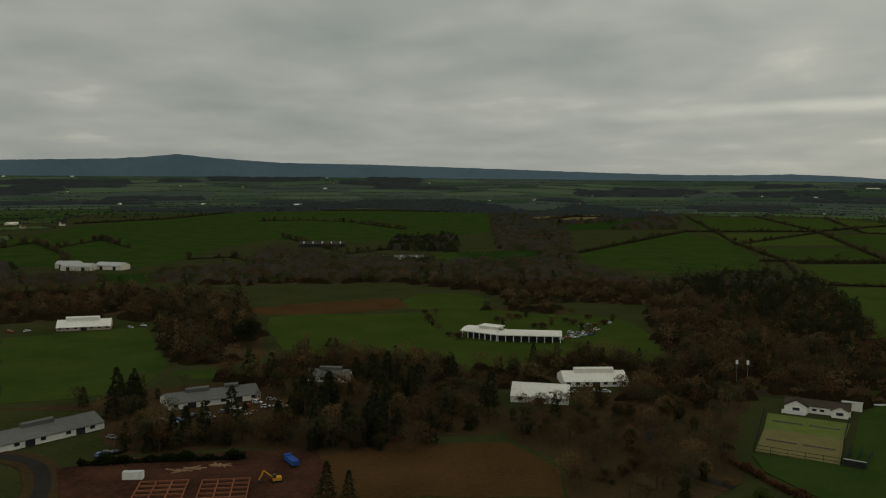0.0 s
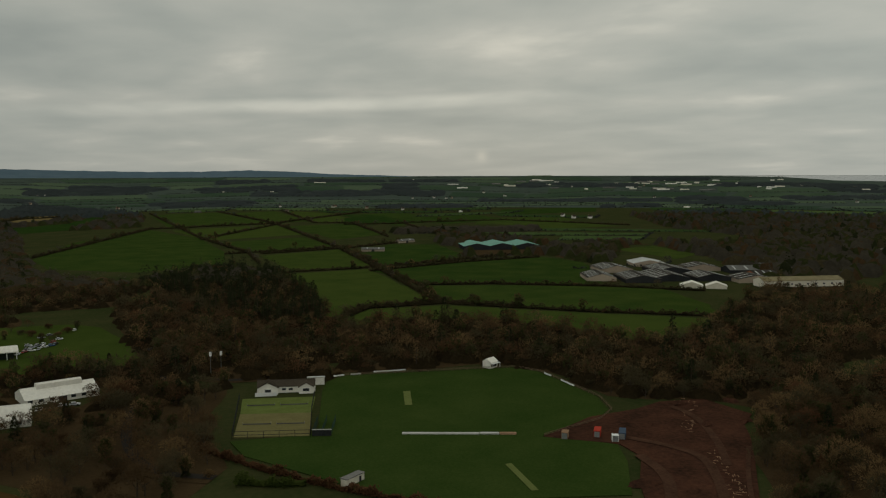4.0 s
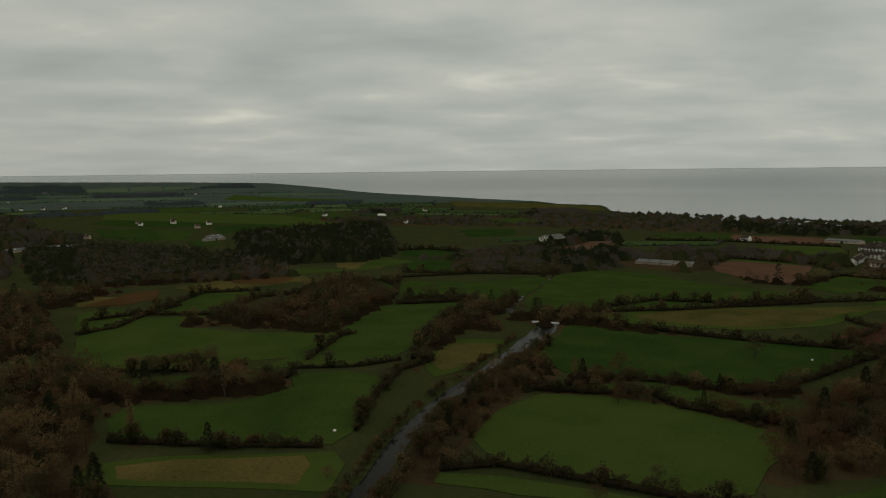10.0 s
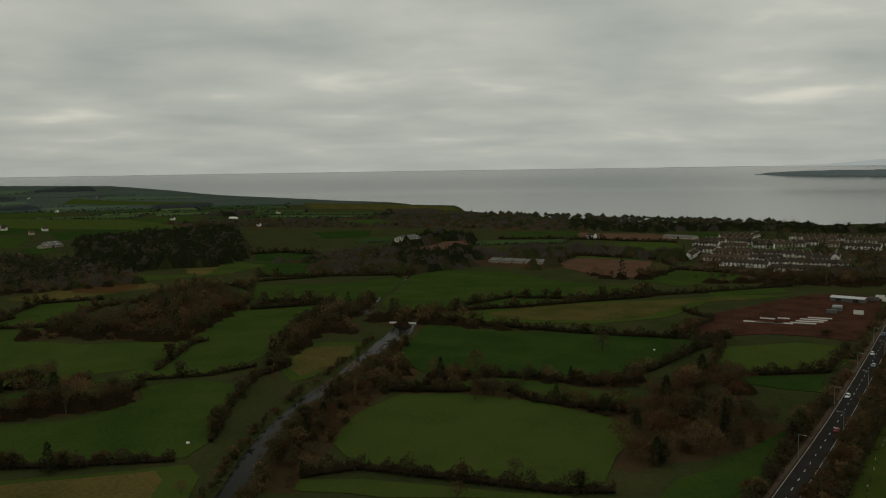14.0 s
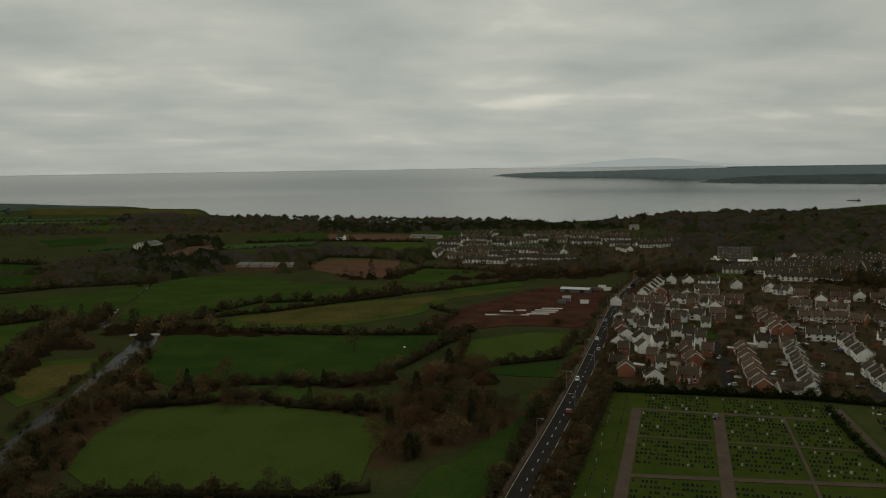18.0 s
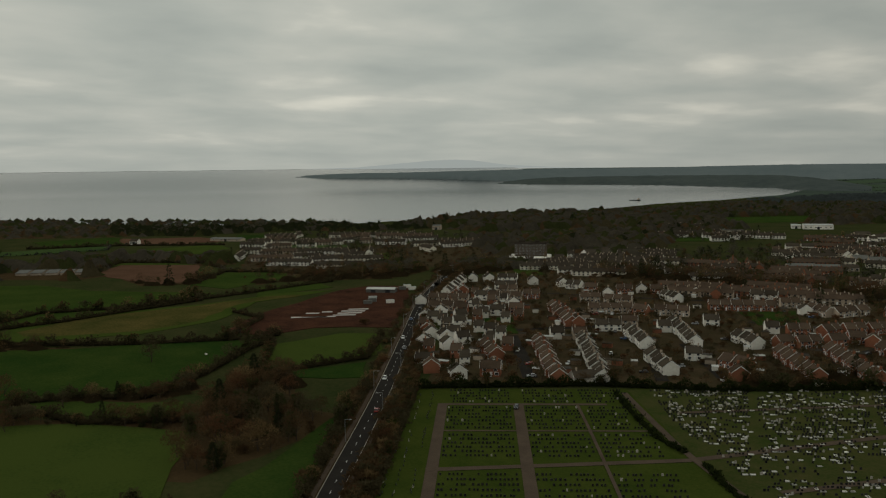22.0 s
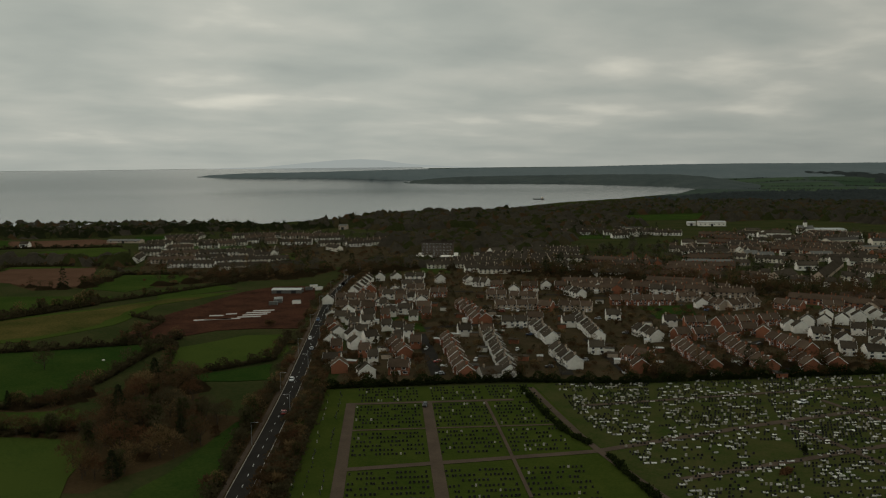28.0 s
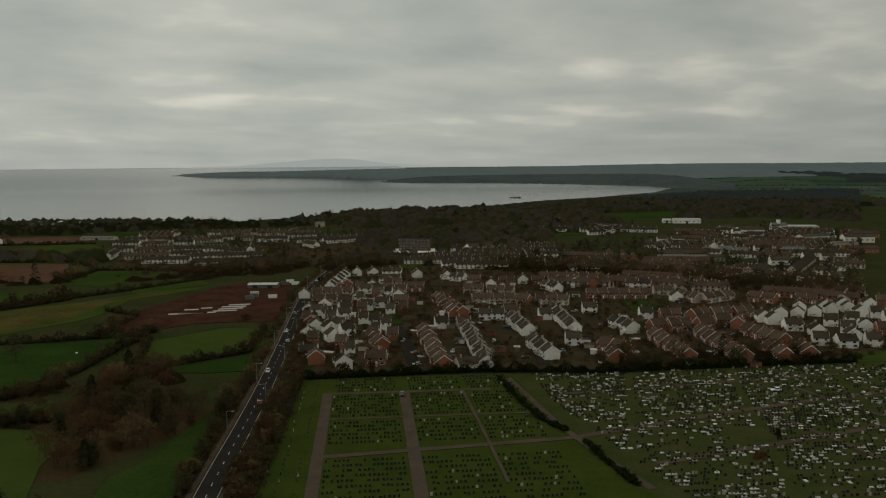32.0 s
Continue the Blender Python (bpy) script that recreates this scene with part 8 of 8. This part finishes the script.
for y in (-1.1, 1.1):
    part("track", Shape().prism([(y - 0.3, 0.2), (y + 0.3, 0.2), (y + 0.3, 0.95), (y - 0.3, 0.95)], -1.8, 1.8), tyre, digger)
part("body", Shape().box(-1.7, 1.2, -1.2, 1.2, 1.0, 2.0, taper=0.06), yellow_paint, digger)
part("cab", Shape().box(0.1, 1.3, 0.1, 1.1, 2.0, 3.1, taper=0.08), glass, digger)
part("boom", Shape().add([(1, -0.3, 1.6), (1, 0.1, 1.6), (4, 0.1, 4.2), (4, -0.3, 4.2), (1, -0.3, 2.1), (1, 0.1, 2.1), (3.8, 0.1, 4.6), (3.8, -0.3, 4.6)], [(0, 3, 2, 1), (4, 5, 6, 7), (0, 1, 5, 4), (1, 2, 6, 5), (2, 3, 7, 6), (3, 0, 4, 7)]), yellow_paint, digger)
part("dipper", Shape().add([(3.7, -0.25, 4.5), (3.7, 0.05, 4.5), (5.4, 0.05, 1.4), (5.4, -0.25, 1.4), (4.2, -0.25, 4.6), (4.2, 0.05, 4.6), (5.7, 0.05, 1.6), (5.7, -0.25, 1.6)], [(0, 3, 2, 1), (4, 5, 6, 7), (0, 1, 5, 4), (1, 2, 6, 5), (2, 3, 7, 6), (3, 0, 4, 7)]), yellow_paint, digger)
part("bucket", Shape().box(4.9, 5.8, -0.7, 0.5, 0.5, 1.4, taper=0.15), dark_side, digger)
hedge([(-121, 284), (-95, 289), (-66, 292)], 2.4, box_mat, "dark clipped evergreen hedge beside the site", 2.4, 4.0, 0.0)

# haul tracks and spoil on the cleared site
track_mat = material("rutted_track", (0.034, 0.018, 0.012), (0.086, 0.044, 0.028), 0.9, coarse=7, bump=1.0)
for line, w in (([(237, 218), (243, 201), (243, 186), (227, 168), (208, 151)], 3.5), ([(265, 184), (246, 171), (227, 157), (212, 144)], 1.6), ([(285, 236), (282, 221), (262, 195), (242, 176)], 3.0), ([(226, 201), (218, 181), (199, 164)], 4.0)):
    ribbon("site_track", line, w, track_mat, 0.62, "rutted red-brown haul track", "track")
for n, (x, y, l, h) in enumerate(((290, 236, 5, 1.6), (275, 210, 4, 1.4), (259, 220, 5, 1.2), (313, 227, 4, 1.4), (206, 181, 6, 1.6), (214, 168, 4, 1.2), (293, 206, 5, 1.6))):
    root = thing("spoil_heap", "low heap of red-brown spoil", "spoil heap", x, y, 37 * n, "spoil heaps", 0.2)
    hrng = np.random.default_rng(n)
    sh = Shape()
    ring = [[(l * k * (1 + 0.2 * hrng.normal()) * math.cos(a), l * 0.6 * k * (1 + 0.2 * hrng.normal()) * math.sin(a), z) for a in np.linspace(0, 2 * math.pi, 11)[:-1]] for k, z in ((1.0, 0), (0.7, h * 0.6), (0.3, h))]
    sh.add(ring[0] + ring[1] + ring[2], [(10 * j + k, 10 * j + (k + 1) % 10, 10 * j + 10 + (k + 1) % 10, 10 * j + 10 + k) for j in (0, 1) for k in range(10)] + [tuple(range(20, 30))])
    part("spoil", sh, grass["earth"], root)

# ---- single trees and small things in the fields ----
for k, (kind, x, y, size, label) in enumerate((
    ("yew", -109, 493, 1.15, "broad round dark evergreen tree at the lawn's edge"), ("conifer", 52, 440, 0.75, "dark pointed conifer beside a lodge"), ("conifer", 108, 442, 0.6, ""),
    ("conifer", -33, 257, 0.7, "dark pointed conifer by the bracken field"), ("conifer", -26, 256, 0.55, ""), ("bare", 408, -80, 0.85, "bare hedgerow tree with an ivy head"), ("bare", 460, -217, 0.95, "wide bare tree in a hedge line"),
    ("bare", 430, -153, 0.9, "lone bare round-headed tree in a pasture"), ("bare", 413, 156, 0.82, ""), ("bare", 413, 147, 0.82, ""), ("bare", 416, 140, 0.82, ""), ("bare", 419, 134, 0.82, ""), ("bare", 428, 130, 0.82, ""), ("bare", 434, 124, 0.82, ""),
    ("conifer", 297, 88, 0.62, "dark ragged evergreen beside a hedge"), ("ivy", 299, 84, 0.6, ""), ("bush", 300, 79, 1.0, "dark low evergreen bushes by a field hedge"), ("bush", 303, 73, 1.0, ""), ("ivy", 378, 30, 0.4, ""), ("ivy", 440, 12, 0.4, ""),
    ("bare", 268, 42, 0.4, ""), ("bare", 352, -68, 0.6, ""), ("bare", 376, -95, 0.55, ""), ("bush", 440, -290, 1.0, "dark round bush in a pasture"), ("bare", 245, -40, 0.55, ""), ("bare", 262, -62, 0.5, ""))):
    single_tree(kind, x, y, size, label, k)
for k, (x, y) in enumerate(((-7, 610), (-4, 586), (-1, 561), (3, 539), (9, 524), (15, 515), (-3, 572), (1, 600), (53, 597), (58, 591), (65, 598), (52, 574), (66, 557), (71, 554), (79, 569), (86, 592), (90, 580), (94, 569), (96, 548), (99, 535), (107, 559), (115, 570), (123, 582), (98, 604), (108, 593), (43, 578), (46, 567), (-45, 451), (-38, 444), (-34, 449), (-7, 459), (1, 452), (-11, 474), (-24, 452))):
    single_tree(("bush", "bush", "ivy", "bare")[k % 4], x, y, (0.8, 1.0, 0.5, 0.5)[k % 4], "", k)
for k, (x, y) in enumerate(((38, 360), (46, 357), (53, 358), (60, 362), (88, 392), (94, 396))):
    single_tree("bare", x, y, 0.6 + 0.08 * (k % 3), "slender bare tree before a white barn", 3 * k)
for x, y, size in ((298, 160, 1.23), (302, 150, 1.27), (261, 148, 1.15), (251, 130, 1.19)):
    single_tree("bare", x, y, size, "tall pale-twigged bare tree above the wood", 2)
for k, (x, y, size) in enumerate(((407, 155, 0.85), (409, 147, 0.85), (413, 141, 0.85), (416, 135, 0.85), (419, 128, 0.85), (421, 121, 0.85))):
    single_tree(("ivy", "bare")[k % 2], x, y, size, "tall bare field tree with ivy on its trunk", k)
for x, y in ((318, 46), (606, 152), (427, -181)):
    root = thing("feed_bale", "small white wrapped bale on rough grass", "bale", x, y, 20 * math.sin(x), "bales")
    part("wrap", Shape().wheel(0, 0, 0.5, 0.5, 1.0, 12), render_white, root)
LEFT_BANK = [(230, 42), (249, 37), (272, 32), (298, 28), (326, 23), (352, 15), (376, 7), (398, -3), (422, -11), (453, -24), (499, -38)]
RIGHT_BANK = [(226, 31), (245, 26), (268, 21), (293, 17), (320, 11), (341, 3), (372, -7), (388, -14), (415, -23), (445, -37), (473, -51)]
bank, krng = Leafage(), np.random.default_rng(41)
for line, chance in ((LEFT_BANK, 0.5), (RIGHT_BANK, 1.2)):
    for (x0, y0), (x1, y1) in zip(line, line[1:]):
        for _ in range(int(math.hypot(x1 - x0, y1 - y0) * chance / 1.6)):
            u = krng.random()
            k = ("bush", "bush", "ivy", "bare")[krng.integers(0, 4)]
            plant(bank, krng, k, x0 + (x1 - x0) * u + krng.normal(0, 0.9), y0 + (y1 - y0) * u + krng.normal(0, 0.9) - (2.5 if chance > 1 else -0.5), krng.uniform(0.35, 0.8) if k == "bush" else krng.uniform(0.3, 0.7 if chance > 1 else 0.35), 1)
tagged(new("riverbank_scrub", bank.mesh("riverbank_scrub", TREE_MATS)), "bare brown scrub overhanging the river banks", "scrub", kind="stuff")
weir = thing("weir", "pale stone weir across the river", "weir", 540, -60, 62, "", 0.1)
part("sill", Shape().prism([(-1.6, -0.2), (1.6, -0.2), (0.5, 0.75), (-0.5, 0.75)], -9, 9), concrete, weir)
part("apron", Shape().prism([(-5, -0.2), (-1.6, -0.2), (-1.6, 0.35), (-5, 0.2)], -8, 8), stone_mat, weir)
for k in range(14):
    a = radians(25 * k)
    root = thing("boulder", "pale weathered boulder in the shallows", "boulder", 556 + 7 * math.cos(a) + k, -54 + 4 * math.sin(a * 1.7), 30 * k, "boulders", 0.1)
    part("stone", Shape().tube(0, 0, 0, 0.5 + 0.2 * (k % 3), 0.9 + 0.3 * (k % 2), 0.45, 7), stone_mat, root)
ship = thing("dredger", "low dark barge moored on the lake", "ship", 1418, -1812, 30, "", 0.4)
part("hull", Shape().add([(-14, -3, 0), (12, -3, 0), (16, 0, 0), (12, 3, 0), (-14, 3, 0), (-14, -3.4, 1.6), (12, -3.4, 1.6), (17, 0, 2.6), (12, 3.4, 1.6), (-14, 3.4, 2.2)],
                         [(4, 3, 2, 1, 0), (5, 6, 7, 8, 9), (0, 1, 6, 5), (1, 2, 7, 6), (2, 3, 8, 7), (3, 4, 9, 8), (4, 0, 5, 9)]), dark_side, ship)
part("wheelhouse", Shape().box(-11, -6, -2, 2, 2.2, 6.2, taper=0.2), pebble, ship)
part("crane", Shape().box(2, 3, -0.5, 0.5, 2.2, 5.4), dark_side, ship)

# ---- farmland out to the horizon ----
frng = np.random.default_rng(3)
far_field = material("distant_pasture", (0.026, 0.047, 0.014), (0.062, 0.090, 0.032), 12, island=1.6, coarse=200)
# pasture beyond 2400 m, with haze mixed into its green
hazy_field = material("haze_tinted_pasture", (0.034, 0.055, 0.034), (0.070, 0.096, 0.058), 12, island=1.4, coarse=200)
far_hedge = material("distant_hedges", (0.028, 0.030, 0.025), (0.050, 0.052, 0.044), 10, island=0.5)
fields_far, lines_far = Leafage(), Leafage()
specks = Shape()
shore = lambda b: float(np.interp(b, *zip(*LAKE_NEAR))) if 59 <= b <= 152.4 else 9e9
def wavy(b, r):
    """Field lines that bend and lean instead of running in rings."""
    return polar(b, r * (1 + 0.07 * noise.noise((b * 0.11, r * 0.0011, 5)) + 0.018 * noise.noise((b * 0.6, r * 0.004, 9))))


r = 900.0
while r < 4800:
    depth = r * frng.uniform(0.04, 0.07) + 14
    b = -34.0
    while b < (176 if r < 3700 else 128):
        if r > 2900 and 128 < b < 154:
            b = 154.0
        wide = math.degrees(frng.uniform(80, 300) * (1.0 if r < 2600 else 1.5) / r)
        if shore(b) < r + depth + 30 or shore(b + wide) < r + depth + 30:
            b += wide
            continue
        probe = np.array([polar(b + wide * u, r + depth * w) for u, w in ((0.5, 0.5), (0.15, 0.2), (0.85, 0.2), (0.15, 0.8), (0.85, 0.8))])
        town = 118 < b < 172 and r < 1500
        if town or any(inside(probe, o).any() for o in TAKEN):
            b += wide
            continue
        q = frng.random()
        corner = [np.array(wavy(b + wide * (u + frng.normal(0, 0.05)), r + depth * (w + frng.normal(0, 0.06)))) for u, w in ((0.02, 0.05), (0.97, 0.05), (0.97, 0.93), (0.02, 0.93))]
        wooded = noise.noise((b * 0.13, r * 0.0022, 2)) * 0.5
        if q < (0.80 if r < 2600 else 0.52) - wooded:
            n = 4
            grid = np.array([[(corner[0] * (1 - i / n) + corner[1] * i / n) * (1 - j / n) + (corner[3] * (1 - i / n) + corner[2] * i / n) * j / n for i in range(n + 1)] for j in range(n + 1)]).reshape(-1, 2)
            v = np.column_stack([grid, ground_np(grid) + 0.5])
            f = np.array([t for j in range(n) for i in range(n) for a in [j * (n + 1) + i] for t in ((a, a + 1, a + n + 2), (a, a + n + 2, a + n + 1))])
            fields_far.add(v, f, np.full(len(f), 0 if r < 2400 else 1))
        elif q < (0.95 if r < 2600 else 0.85) and r < 4500:
            gap = 11 if r < 1600 else 15 if r < 2600 else 24
            spots_far = [p for p in scatter(frng, [tuple(c) for c in corner], gap) if noise.noise((p[0] * 0.011, p[1] * 0.011, 6)) > -0.22]
            if len(spots_far) > 2:
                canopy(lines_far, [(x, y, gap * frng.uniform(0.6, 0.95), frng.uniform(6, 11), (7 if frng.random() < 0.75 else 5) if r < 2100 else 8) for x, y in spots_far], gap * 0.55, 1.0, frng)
        for p0, p1 in ((corner[0], corner[1]), (corner[1], corner[2])) if r < 2600 else ((corner[0], corner[1]),):
            length = float(np.linalg.norm(p1 - p0))
            n = max(6, int(length * (0.8 if r < 1800 else 0.4)))
            u = frng.random(n)[:, None]
            xy = p0 + (p1 - p0) * u + frng.normal(0, 0.7, (n, 2))
            c = np.column_stack([xy, ground_np(xy) + frng.uniform(0.2, 2.2, n)])
            way = frng.normal(0, 1, (n, 3))
            way /= np.linalg.norm(way, axis=1)[:, None]
            k = 1.0 if r < 1800 else 1.7
            v, f = slivers(frng, c, way, k * frng.uniform(1.5, 3.5, n), k * frng.uniform(0.8, 1.6, n))
            lines_far.add(v, f, np.full(len(f), 10))
            if r < 2600:
                for _ in range(int(frng.integers(0, 4))):
                    x, y = p0 + (p1 - p0) * frng.random()
                    plant(lines_far, frng, "bare", x, y, frng.uniform(0.4, 0.75))
        if frng.random() < 0.07:
            x, y = corner[0] * 0.5 + corner[1] * 0.5
            for _ in range(int(frng.integers(1, 4))):
                m = pose(x + frng.normal(0, 14), y + frng.normal(0, 14), ground(x, y), 0, 0, frng.uniform(0, 360))
                w, d, h = frng.uniform(8, 20), frng.uniform(6, 8), frng.uniform(2, 3.0)
                sh = Shape().prism(gable(w, d, h, 2.0), -w / 2, w / 2)
                specks.add([m @ Vector(p) for p in sh.v], sh.f, int(frng.integers(0, 3)))
        b += wide
    r += depth
# pale works and glasshouses of a far town
for _ in range(60):
    b, r = frng.normal(50, 6), frng.uniform(3700, 4300)
    x, y = polar(b, r)
    m = pose(x, y, ground(x, y), 0, 0, 90 - b + 90 + frng.normal(0, 8))
    w, d, h = frng.uniform(12, 60), frng.uniform(10, 20), frng.uniform(2.5, 5)
    sh = Shape().prism(gable(w, d, h, 1.2), -w / 2, w / 2)
    specks.add([m @ Vector(p) for p in sh.v], sh.f, int(frng.integers(0, 3)))
tagged(new("distant_fields", fields_far.mesh("distant_fields", [far_field, hazy_field])), "patchwork of distant green pastures", "fields", kind="stuff")
tagged(new("distant_hedges", lines_far.mesh("distant_hedges", [*TREE_MATS, far_hedge])), "distant hedgerows and bare clumps of trees", "hedges", kind="stuff")
tagged(mesh_object("distant_farms", specks.v, specks.f, [render_white, metal_grey, render_cream], slots=specks.s), "pale distant farm buildings", "farms", kind="stuff")["label"] = "pale white farm buildings far off"
